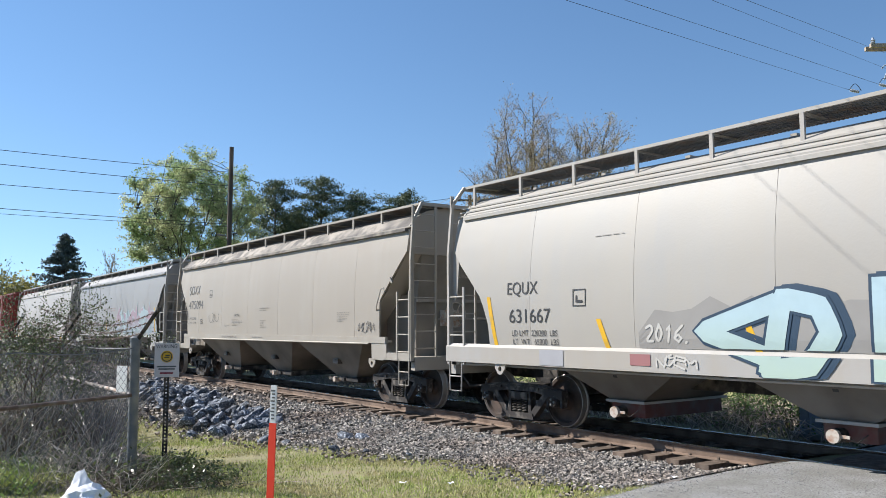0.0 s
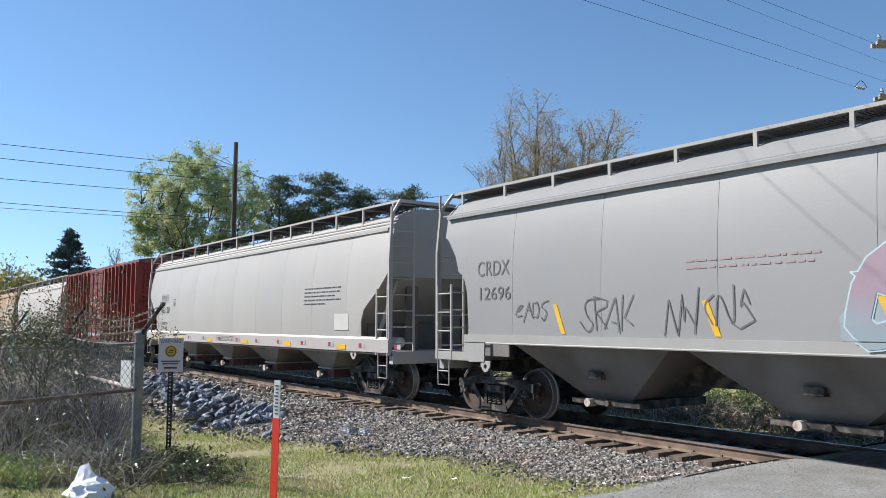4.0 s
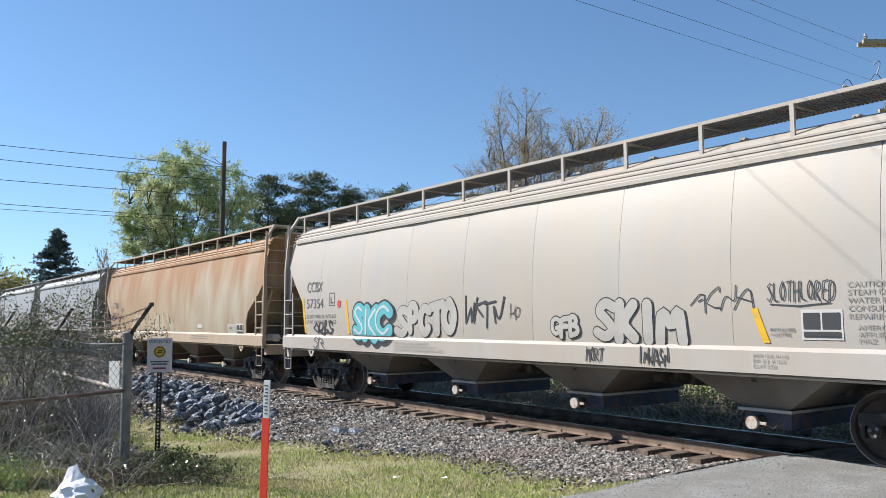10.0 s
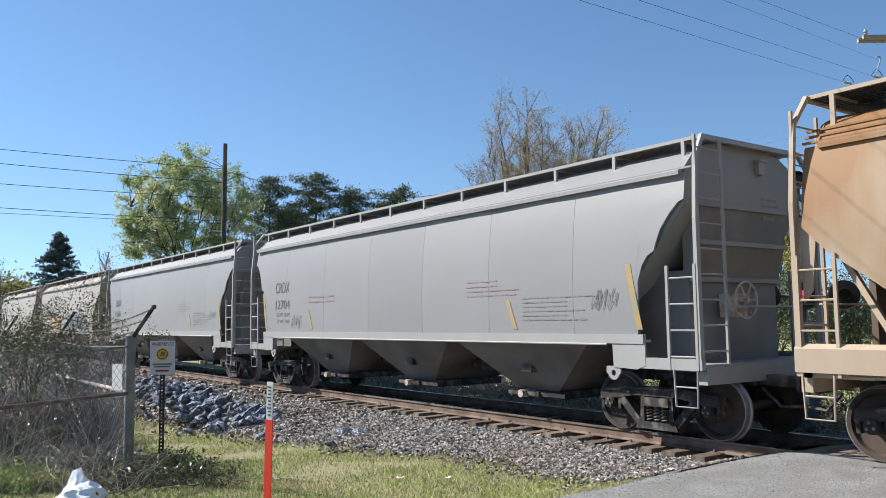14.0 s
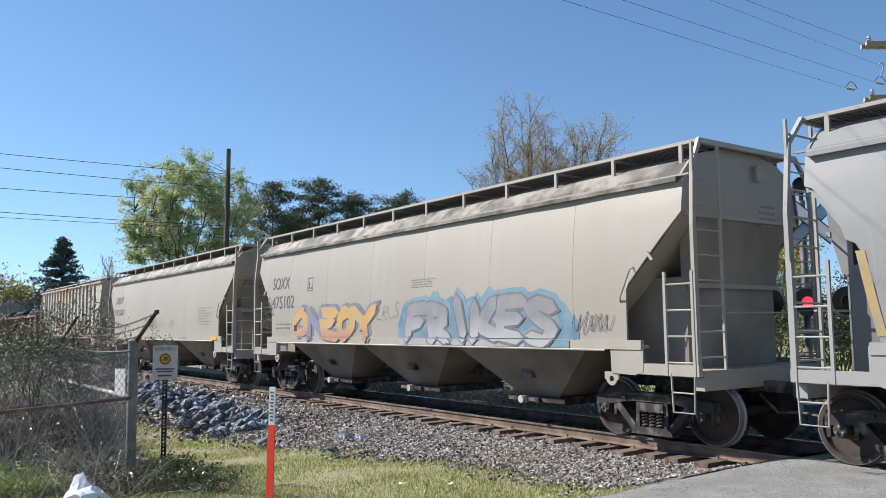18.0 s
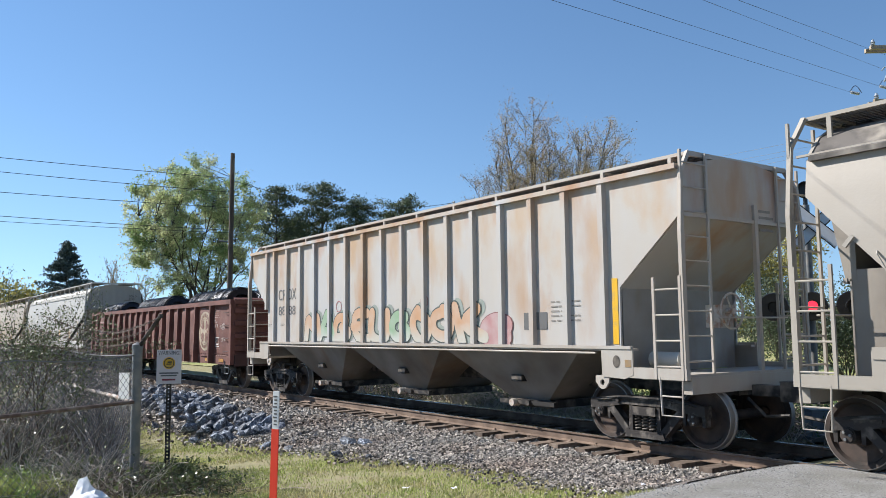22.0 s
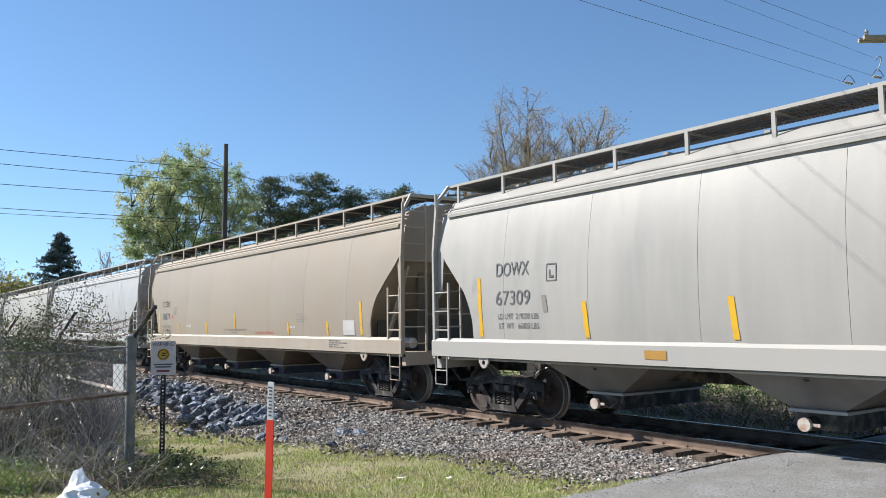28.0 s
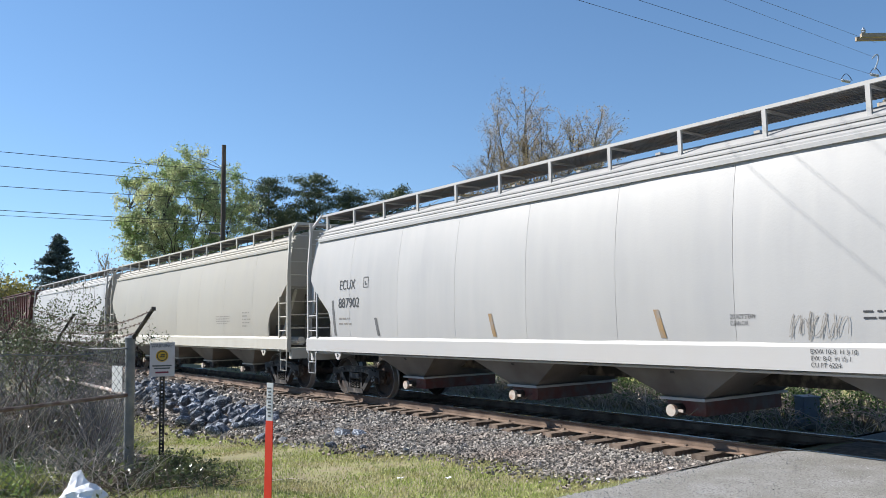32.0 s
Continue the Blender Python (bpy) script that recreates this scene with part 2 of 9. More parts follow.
for leafy, share in ((LEAF, 0.42), (OLIVE, 0.3), (BUD, 0.3), (SHRUB, 0.3), (PINE, 0.15), (GRASS, 0.12)):
    let_through(leafy, share)
RED_GLOW = bpy.data.materials.new("lit_red_signal_lens")
RED_GLOW.use_nodes = True
glow = RED_GLOW.node_tree.nodes["Principled BSDF"]
glow.inputs["Base Color"].default_value = (0.5, 0.02, 0.03, 1)
glow.inputs["Emission Color"].default_value = (1.0, 0.03, 0.06, 1)
glow.inputs["Emission Strength"].default_value = 1.2


# ---- building helpers ----
class Sol:
    """Corners and faces of one mesh, gathered before it is made."""

    def __init__(self):
        self.v, self.f, self.k = [], [], []

    def put(self, v, f, k=0):
        n = len(self.v)
        self.v += v
        self.f += [tuple(i + n for i in q) for q in f]
        self.k += [k] * len(f)
        return self

    def box(self, x0, x1, y0, y1, z0, z1, k=0):
        v = [(x, y, z) for z in (z0, z1) for y in (y0, y1) for x in (x0, x1)]
        return self.put(v, [(0, 2, 3, 1), (4, 5, 7, 6), (0, 1, 5, 4), (2, 6, 7, 3), (0, 4, 6, 2), (1, 3, 7, 5)], k)

    def frustum(self, a, b, k=0):
        """Between two level rectangles (x0, x1, y0, y1, z)."""
        v = [(x, y, q[4]) for q in (a, b) for y in q[2:4] for x in q[0:2]]
        return self.put(v, [(0, 2, 3, 1), (4, 5, 7, 6), (0, 1, 5, 4), (2, 6, 7, 3), (0, 4, 6, 2), (1, 3, 7, 5)], k)

    def prism(self, poly, y0, y1, k=0):
        """A flat outline (x, z), thick from y0 to y1."""
        n = len(poly)
        v = [(x, y0, z) for x, z in poly] + [(x, y1, z) for x, z in poly]
        return self.put(v, [tuple(range(n)), tuple(range(2 * n - 1, n - 1, -1))] +
                        [(i, i + n, (i + 1) % n + n, (i + 1) % n) for i in range(n)], k)

    def tube(self, pts, r, n=6, k=0, r1=None, cap=True):
        pts = [Vector(p) for p in pts]
        v, m = [], len(pts)
        side = None
        for i, p in enumerate(pts):
            d = (pts[min(i + 1, m - 1)] - pts[max(i - 1, 0)]).normalized()
            if side is None or abs(side.dot(d)) > 0.95:
                side = d.orthogonal().normalized()
            side = (side - d * side.dot(d)).normalized()
            up = d.cross(side)
            q = r if r1 is None else r + (r1 - r) * i / (m - 1)
            v += [tuple(p + (side * math.cos(a) + up * math.sin(a)) * q) for a in (2 * math.pi * j / n for j in range(n))]
        f = [(i * n + j, i * n + (j + 1) % n, (i + 1) * n + (j + 1) % n, (i + 1) * n + j) for i in range(m - 1) for j in range(n)]
        if cap:
            f += [tuple(range(n - 1, -1, -1)), tuple(range((m - 1) * n, m * n))]
        return self.put(v, f, k)

    def lathe(self, prof, n=28, axis="y", k=0, at=(0, 0, 0)):
        """Turns (along, radius) pairs round an axis."""
        v = []
        for a, r in prof:
            for j in range(n):
                c, s = math.cos(2 * math.pi * j / n) * r, math.sin(2 * math.pi * j / n) * r
                p = {"y": (c, a, s), "x": (a, c, s), "z": (c, s, a)}[axis]
                v.append((p[0] + at[0], p[1] + at[1], p[2] + at[2]))
        m = len(prof)
        f = [(i * n + j, (i + 1) * n + j, (i + 1) * n + (j + 1) % n, i * n + (j + 1) % n) for i in range(m - 1) for j in range(n)]
        return self.put(v, f, k)

    def loft(self, rings, k=0):
        n, m = len(rings[0]), len(rings)
        v = [tuple(p) for r in rings for p in r]
        f = [(i * n + j, i * n + (j + 1) % n, (i + 1) * n + (j + 1) % n, (i + 1) * n + j) for i in range(m - 1) for j in range(n)]
        return self.put(v, f + [tuple(range(n - 1, -1, -1)), tuple(range((m - 1) * n, m * n))], k)

    def mesh(self, name, mats, smooth=False):
        me = bpy.data.meshes.new(name)
        me.from_pydata(self.v, [], self.f)
        for m in mats if isinstance(mats, (list, tuple)) else [mats]:
            me.materials.append(m)
        if any(self.k):
            me.polygons.foreach_set("material_index", self.k)
        if smooth:
            me.shade_smooth()
            me.set_sharp_from_angle(angle=radians(35))
        me.update()
        return me


def part(name, sol, material, parent=None, label="", smooth=False, at=None):
    """One mesh object under a thing or a part; sol may be a Sol or a finished mesh that is shared."""
    ob = new(name, sol.mesh(name, material, smooth) if isinstance(sol, Sol) else sol)
    if parent is not None:
        ob.parent = parent
    if at is not None:
        ob.matrix_local = at
    return tagged(ob, label)


def thing(name, label, category, group="", at=None):
    ob = tagged(new(name), label, category, group)
    if at is not None:
        ob.matrix_world = at
    return ob


def setting(name, sol, material, label, smooth=False, kind="structure"):
    return tagged(part(name, sol, material, smooth=smooth), label, "", "", kind)


def fbm(x, y, z=0.0):
    return noise.noise((x, y, z)) + 0.5 * noise.noise((2.1 * x + 7, 2.1 * y, 2.1 * z)) + 0.25 * noise.noise((4.3 * x, 4.3 * y + 3, z))


def step(a, b, x):
    t = min(1.0, max(0.0, (x - a) / (b - a)))
    return t * t * (3 - 2 * t)


def ground_z(x, y):
    """Height of the ground: the rail's top is 0."""
    near = -0.24 - 0.36 * step(-7, -19, x)
    near += 0.07 * max(0.0, -y - 6.0) * step(-30, -6, x)
    far = -0.42 + 0.10 * step(30, 120, y)
    if y < 0:
        toe = -3.5 - 1.6 * step(-7, -19, x)
        z = -0.285 + (near + 0.285) * step(-1.9, toe, y)
    else:
        z = -0.285 + (far + 0.285) * step(1.9, 4.2, y)
    z += 0.03 * fbm(x * 0.6, y * 0.6) * step(1.8, 3.5, abs(y))
    road = step(-7.3, -6.0, x) * step(5.0, 3.0, x)
    flat = -0.035 + (0.02 - 0.06 * step(-1.5, -4.5, y) + 0.16 * step(-5, -11, y) if y < 0 else -0.2 * step(3, 8, y))
    return z + (flat - z) * road


# ---- the ground, the road and the track ----
def spread(fine0, fine1, gap, far0, far1):
    xs = list(np.arange(fine0, fine1 + 1e-6, gap))
    out, s = [], gap
    x = fine1
    while x < far1:
        s *= 1.35
        x = min(far1, x + s)
        out.append(x)
    low, s, x = [], gap, fine0
    while x > far0:
        s *= 1.35
        x = max(far0, x - s)
        low.append(x)
    return low[::-1] + xs + out


def sheet(xs, ys, height):
    s = Sol()
    n = len(xs)
    s.v = [(x, y, height(x, y)) for y in ys for x in xs]
    s.f = [(j * n + i, j * n + i + 1, (j + 1) * n + i + 1, (j + 1) * n + i) for j in range(len(ys) - 1) for i in range(n - 1)]
    s.k = [0] * len(s.f)
    return s


gx, gy = spread(-46, 8, 0.5, -2600, 2600), spread(-12.5, 9, 0.35, -2600, 2600)
setting("ground", sheet(gx, gy, lambda x, y: ground_z(x, y) - (0.14 if -5.9 < x < 4.1 and -15.6 < y < 30 else 0.0)), SOIL, "grassy uneven ground with patches of bare soil", True)


def road_edge(y):
    return -6.55 + 0.35 * noise.noise((y * 0.7, 2.0, 0)) + 0.1 * max(0, -y - 4)


rs = Sol()
ry = list(np.arange(-16, -0.86, 0.3)) + [-0.84]
for y in ry:
    e = road_edge(y)
    for i in range(41):
        x = e + (4.2 - e) * i / 40
        rs.v.append((x, y, ground_z(x, y) + 0.015 + 0.012 * fbm(x * 1.3, y * 1.3) - 0.02 * math.exp(-((x + 2.9 + 0.12 * y) / 0.28) ** 2) - (0.16 if i == 40 or y < -15.9 else 0.0)))
rs.f = [(j * 41 + i, j * 41 + i + 1, (j + 1) * 41 + i + 1, (j + 1) * 41 + i) for j in range(len(ry) - 1) for i in range(40)]
rs.k = [0] * len(rs.f)
setting("road", rs, GRAVEL, "grey gravel road with faint wheel tracks at the crossing", True)
rs = Sol()
for j in range(40):
    y = 0.86 + 29 * (j / 39) ** 1.6
    for i in range(26):
        x = -6.2 + 10.4 * i / 25
        rs.v.append((x, y, ground_z(x, y) + 0.03))
rs.f = [(j * 26 + i, j * 26 + i + 1, (j + 1) * 26 + i + 1, (j + 1) * 26 + i) for j in range(39) for i in range(25)]
rs.k = [0] * len(rs.f)
setting("road", rs, GRAVEL, "grey gravel road beyond the crossing", True)
crossing = Sol()
for y0, y1 in ((-0.66, -0.2), (-0.18, 0.2), (0.22, 0.66)):
    crossing.box(-6.0, 3.9, y0, y1, -0.2, -0.025)
setting("pavement", crossing, TIE, "worn timber planks between the rails of the crossing")

bed = Sol()
bx = [x for x in gx if -330 <= x <= 300]
by = [-3.3, -2.7, -2.1, -1.5, -0.9, -0.3, 0.3, 0.9, 1.5, 2.1, 2.7, 3.3]
for y in by:
    for x in bx:
        yy = y if abs(y) < 3.2 else y * (1 + 0.12 * noise.noise((x * 0.8, y, 0)) + (0.42 * step(-8, -19, x) if y < 0 else 0.1))
        bed.v.append((x, yy, ground_z(x, yy) + (0.035 if abs(y) < 3.2 else -0.03)))
n = len(bx)
bed.f = [(j * n + i, j * n + i + 1, (j + 1) * n + i + 1, (j + 1) * n + i) for j in range(len(by) - 1) for i in range(n - 1)
         if not (-6.9 < bx[i] < 4.0)]
# the middle of the bed takes the dark colour that stands for train shade
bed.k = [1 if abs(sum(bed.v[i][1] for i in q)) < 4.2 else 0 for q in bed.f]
setting("ballast_bed", bed, [BALLAST_BED, SHADED_STONE], "crushed stone ballast bed under the track", True)

track = tagged(thing("railway_track", "single railway track with rusty rails on weathered timber ties", "track"), kind="structure")
for y in (-0.755, 0.755):
    r = Sol()
    web = [(-0.07, -0.172), (0.07, -0.172), (0.07, -0.16), (0.012, -0.14), (0.012, -0.045), (0.036, -0.032), (0.036, -0.004), (-0.036, -0.004),
           (-0.036, -0.032), (-0.012, -0.045), (-0.012, -0.14), (-0.07, -0.16)]
    r.put([(x, y + a, b) for x in (-380, 320) for a, b in web],
          [(i, (i + 1) % 12, (i + 1) % 12 + 12, i + 12) for i in range(12)])
    r.box(-380, 320, y - 0.03, y + 0.03, -0.004, 0.0, 1)
    part("rail", r, [STEEL, RAIL_TOP], track, "rusty steel rail with a bright running surface")
tie_mesh = Sol().box(-0.115, 0.115, -1.3, 1.3, -0.34, -0.165).box(-0.1, 0.1, -0.9, -0.61, -0.165, -0.155).box(-0.1, 0.1, 0.61, 0.9, -0.165, -0.155)
tie_mesh = tie_mesh.box(-0.06, -0.03, -0.87, -0.84, -0.155, -0.12).box(0.03, 0.06, -0.67, -0.64, -0.155, -0.12).mesh("tie", TIE)
rng = random.Random(4)
ties_far = Sol()
for i in range(-620, 540):
    x = i * 0.52
    sunk = rng.choice((0, 0.0, 0.01, 0.03, 0.055))
    if -70 < x < -6.6:
        o = part("tie", tie_mesh, None, track)
        o.matrix_local = pose(x + rng.uniform(-0.03, 0.03), rng.uniform(-0.11, 0.11), rng.uniform(-0.012, 0.004) - sunk * 0.5, 0, 0, rng.uniform(-2.2, 2.2))
    elif x < -6.6 or x > 4:
        ties_far.box(x - 0.115, x + 0.115, -1.3, 1.3, -0.34, -0.165)
tagged(part("ties", ties_far, TIE, track), kind="stuff")


# ---- railcars: shared pieces ----
SHARED = {}


def shared(key, make):
    if key not in SHARED:
        SHARED[key] = make()
    return SHARED[key]


def wheelset_mesh():
    s = Sol()
    for e in (-1, 1):
        s.lathe([(e * 0.70, 0.10), (e * 0.70, 0.16), (e * 0.715, 0.37), (e * 0.685, 0.40), (e * 0.685, 0.478)], 36)
        s.lathe([(e * 0.685, 0.478), (e * 0.712, 0.478), (e * 0.725, 0.455), (e * 0.825, 0.452)], 36, k=1)
        s.lathe([(e * 0.825, 0.452), (e * 0.83, 0.44)], 36, k=1)
        s.lathe([(e * 0.83, 0.44), (e * 0.825, 0.385), (e * 0.77, 0.36), (e * 0.76, 0.17), (e * 0.83, 0.14), (e * 0.83, 0.09)], 36)
        s.lathe([(e * 0.83, 0.085), (e * 1.12, 0.085), (e * 1.125, 0.0)], 12)
        for a in range(3):
            c, q = math.cos(a * 2.094) * 0.05, math.sin(a * 2.094) * 0.05
            s.lathe([(e * 1.12, 0.02), (e * 1.145, 0.02), (e * 1.145, 0.0)], 6, k=2, at=(c, 0, q))
    s.lathe([(-0.7, 0.08), (0.7, 0.08)], 12)
    return s.mesh("wheelset", [WHEEL, TREAD, GALV], True)


def sideframe_mesh():
    s = Sol()
    top = [(-1.13, 0.50), (-1.13, 0.66), (-0.80, 0.70), (-0.45, 0.74), (0.45, 0.74), (0.80, 0.70), (1.13, 0.66), (1.13, 0.50), (0.78, 0.54), (0.40, 0.60),
           (-0.40, 0.60), (-0.78, 0.54)]
    s.prism(top, -1.09, -0.93)
    for e in (-1, 1):
        s.prism([(e * 0.80, 0.56), (e * 0.66, 0.60), (e * 0.28, 0.20), (e * 0.34, 0.10)], -1.08, -0.94)
        s.prism([(e * 1.13, 0.52), (e * 1.07, 0.52), (e * 1.07, 0.36), (e * 1.12, 0.36)], -1.07, -0.95)
        s.prism([(e * 0.78, 0.56), (e * 0.72, 0.56), (e * 0.72, 0.36), (e * 0.77, 0.36)], -1.07, -0.95)
        s.prism([(e * 0.30, 0.62), (e * 0.24, 0.62), (e * 0.24, 0.18), (e * 0.32, 0.18)], -1.08, -0.94)
        s.lathe([(-1.10, 0.0), (-1.10, 0.10), (-0.9, 0.125)], 14, at=(e * 0.925, 0, 0.46))
        s.box(e * 0.925 - 0.13, e * 0.925 + 0.13, -1.06, -0.92, 0.52, 0.585)
    s.prism([(-0.40, 0.10), (0.40, 0.10), (0.36, 0.21), (-0.36, 0.21)], -1.10, -0.92)
    s.prism([(-1.0, 0.645), (-0.8, 0.675), (-0.45, 0.715), (0.45, 0.715), (0.8, 0.675), (1.0, 0.645), (0.8, 0.655), (0.45, 0.69), (-0.45, 0.69), (-0.8, 0.655)], -1.12, -1.04)
    for e in (-1, 1):
        s.lathe([(-1.12, 0.0), (-1.12, 0.035), (-1.02, 0.04)], 8, at=(e * 0.52, 0, 0.66))
    return s.mesh("sideframe", FRAME_STEEL)


def spring_mesh():
    s = Sol()
    for x in (0.0,):
        pts = [(x + 0.058 * math.cos(a), -1.04 + 0.058 * math.sin(a), 0.21 + 0.24 * a / 31.4) for a in np.linspace(0, 31.4, 41)]
        s.tube(pts, 0.014, 4)
    return s.mesh("spring", FRAME_STEEL)


def truck(car, x):
    bolster = shared("bolster", lambda: Sol().box(-0.2, 0.2, -0.92, 0.92, 0.46, 0.72).box(-0.35, 0.35, -0.35, 0.35, 0.72, 0.80)
                     .box(-0.62, -0.5, -0.8, 0.8, 0.34, 0.46).box(0.5, 0.62, -0.8, 0.8, 0.34, 0.46).mesh("truck", BLACK_STEEL))
    t = part("truck", bolster, None, car, "dusty cast steel four-wheel truck")
    t.matrix_local = pose(x, 0, 0)
    for rz in (0, 180):
        part("sideframe", shared("sideframe", sideframe_mesh), None, t, at=pose(0, 0, 0, 0, 0, rz))
        for x in (-0.14, 0.0, 0.14):
            part("spring", shared("spring", spring_mesh), None, t, at=pose(0, 0, 0, 0, 0, rz) @ pose(x, 0, 0))
        part("bolster_end", shared("bolster_end", lambda: Sol().box(-0.24, 0.24, -1.11, -0.9, 0.45, 0.58).mesh("bolster_end", FRAME_STEEL)), None, t, at=pose(0, 0, 0, 0, 0, rz))
    for e in (-1, 1):
        w = part("wheelset", shared("wheelset", wheelset_mesh), None, t, "rusty wheels with bright worn rims")
        w.matrix_local = pose(e * 0.925, 0, 0.46)
        WHEELS.append((w, e * 0.925, car))
    return t


def coupler(car, x, e):
    s = Sol().box(min(0, e * 0.55), max(0, e * 0.55), -0.09, 0.09, -0.08, 0.08)
    s.prism([(e * 0.5, -0.14), (e * 0.78, -0.14), (e * 0.82, 0.0), (e * 0.78, 0.15), (e * 0.5, 0.15)], -0.15, 0.17)
    s.tube([(e * 0.1, -0.35, -0.1), (e * 0.35, -0.3, -0.35), (e * 0.7, -0.25, -0.32)], 0.025, 6)
    return part("coupler", s, BLACK_STEEL, car, "black knuckle coupler with an air hose", at=pose(x, 0, 0.86))


def ladder(car, x, y, z0, z1, n, material, across="x", half=0.21):
    s = Sol()
    for e in (-1, 1):
        if across == "x":
            s.box(x + e * half - 0.022, x + e * half + 0.022, y - 0.018, y + 0.018, z0, z1)
        else:
            s.box(x - 0.018, x + 0.018, y + e * half - 0.022, y + e * half + 0.022, z0, z1)
    lad = part("ladder", s, material, car)
    rung = shared(("rung", across, half, material.name), lambda: Sol().tube(
        [(-half, 0, 0), (half, 0, 0)] if across == "x" else [(0, -half, 0), (0, half, 0)], 0.014, 6).mesh("rung", material))
    for i in range(n):
        part("rung", rung, None, lad, at=pose(x, y, z0 + (z1 - z0) * (i + 0.5) / n))
    return lad


def stirrup(car, x, y, material, top=1.1, low=0.55):
    s = Sol().tube([(x - 0.2, y, top), (x - 0.18, y, low), (x + 0.18, y, low), (x + 0.2, y, top)], 0.016, 6)
    s.tube([(x - 0.19, y, (top + low) / 2), (x + 0.19, y, (top + low) / 2)], 0.012, 6)
    return part("stirrup_step", s, material, car)


def brake_wheel(car, x, y, z, turned=False):
    s = Sol()
    ring = [(0, 0.27 * math.cos(a), 0.27 * math.sin(a)) for a in np.linspace(0, 2 * math.pi, 25)]
    s.tube(ring, 0.018, 6, cap=False)
    for a in range(6):
        s.tube([(0, 0, 0), (0, 0.27 * math.cos(a * 1.047), 0.27 * math.sin(a * 1.047))], 0.013, 5)
    s.tube([(-0.2, 0, 0), (0.03, 0, 0)], 0.05, 8)
    s.box(-0.35, -0.1, -0.17, 0.17, -0.25, 0.1)
    return part("brake_wheel", s, CAP, car, "spoked handbrake wheel on its gear box", at=pose(x, y, z, 0, 0, 180 if turned else 0))


# ---- railcars: lettering and spray paint that follow the side ----
def text_mesh(body):
    c = bpy.data.curves.new("lettering", "FONT")
    c.body, c.size = body, 1.0
    o = bpy.data.objects.new("lettering", c)
    me = bpy.data.meshes.new_from_object(o)
    v = np.empty(len(me.vertices) * 3)
    me.vertices.foreach_get("co", v)
    v = v.reshape(-1, 3)
    f = [tuple(p.vertices) for p in me.polygons]
    bpy.data.objects.remove(o)
    bpy.data.curves.remove(c)
    bpy.data.meshes.remove(me)
    return v, f


def lettering(car, side, body, x0, x1, z0, z1, ink=None, name="lettering"):
    v, f = shared(("text", body), lambda: text_mesh(body))
    lo, hi = v.min(0), v.max(0)
    s = Sol()
    pts = []
    for p in v:
        x = x0 + (x1 - x0) * (p[0] - lo[0]) / (hi[0] - lo[0])
        z = z0 + (z1 - z0) * (p[1] - lo[1]) / (hi[1] - lo[1])
        pts.append((x, -(side(x, z) + 0.008), z))
    s.put(pts, f)
    return part(name, s, ink or INK, car, "stencilled lettering")


def end_lettering(car, length, body, y0, y1, z0, z1, ink):
    """Stencils on the leading end of a car."""
    v, f = shared(("text", body), lambda: text_mesh(body))
    lo, hi = v.min(0), v.max(0)
    pts = [(length / 2 - 0.290, y0 + (y1 - y0) * (p[0] - lo[0]) / (hi[0] - lo[0]), z0 + (z1 - z0) * (p[1] - lo[1]) / (hi[1] - lo[1])) for p in v]
    return part("end_lettering", Sol().put(pts, f), ink, car, "small stencilled end lettering")


def patch(car, side, x0, x1, z0, z1, material, name="patch", lean=0.0, lift=0.007, label=""):
    s = Sol()
    rows = 3
    pts = []
    for i in range(rows + 1):
        z = z0 + (z1 - z0) * i / rows
        o = lean * (i / rows - 0.5)
        for x in (x0 + o, x1 + o):
            pts.append((x, -(side(x, z) + lift), z))
    s.put(pts, [(2 * i, 2 * i + 1, 2 * i + 3, 2 * i + 2) for i in range(rows)])
    return part(name, s, material, car, label)


def bars(car, side, x0, x1, z0, z1, rows, ink, seed=1, name="small_print"):
    """Lines of print too small to read, as plain bars."""
    r = random.Random(seed)
    s = Sol()
    rows = rows + 1 if rows > 2 else rows
    ink = FAINT_INK if ink is GREY_INK else ink
    h = (z1 - z0) / rows
    full = x1
    for i in range(rows):
        x, x1 = x0, full - (full - x0) * r.choice((0, 0, 0.15, 0.4))
        while x < x1 - 0.03:
            w = min(r.uniform(0.03, 0.20), x1 - x)
            za, zb = z1 - h * i - h * 0.54, z1 - h * i - h * 0.22
            s.put([(a, -(side(a, z) + 0.007), z) for z in (za, zb) for a in (x, x + w)], [(0, 1, 3, 2)])
            x += w + r.uniform(0.02, 0.06)
    return part(name, s, ink, car)


def frame_mark(car, side, x0, x1, z0, z1, ink):
    """A small square outline with a mark in it."""
    s = Sol()
    t = 0.018
    for a, b, c, d in ((x0, x1, z0, z0 + t), (x0, x1, z1 - t, z1), (x0, x0 + t, z0, z1), (x1 - t, x1, z0, z1),
                       (x0 + 0.07, x1 - 0.07, z0 + 0.06, z0 + 0.1), (x0 + 0.07, x0 + 0.1, z0 + 0.1, z1 - 0.1)):
        s.put([(x, -(side(x, z) + 0.007), z) for z in (c, d) for x in (a, b)], [(0, 1, 3, 2)])
    return part("plate_mark", s, ink, car)


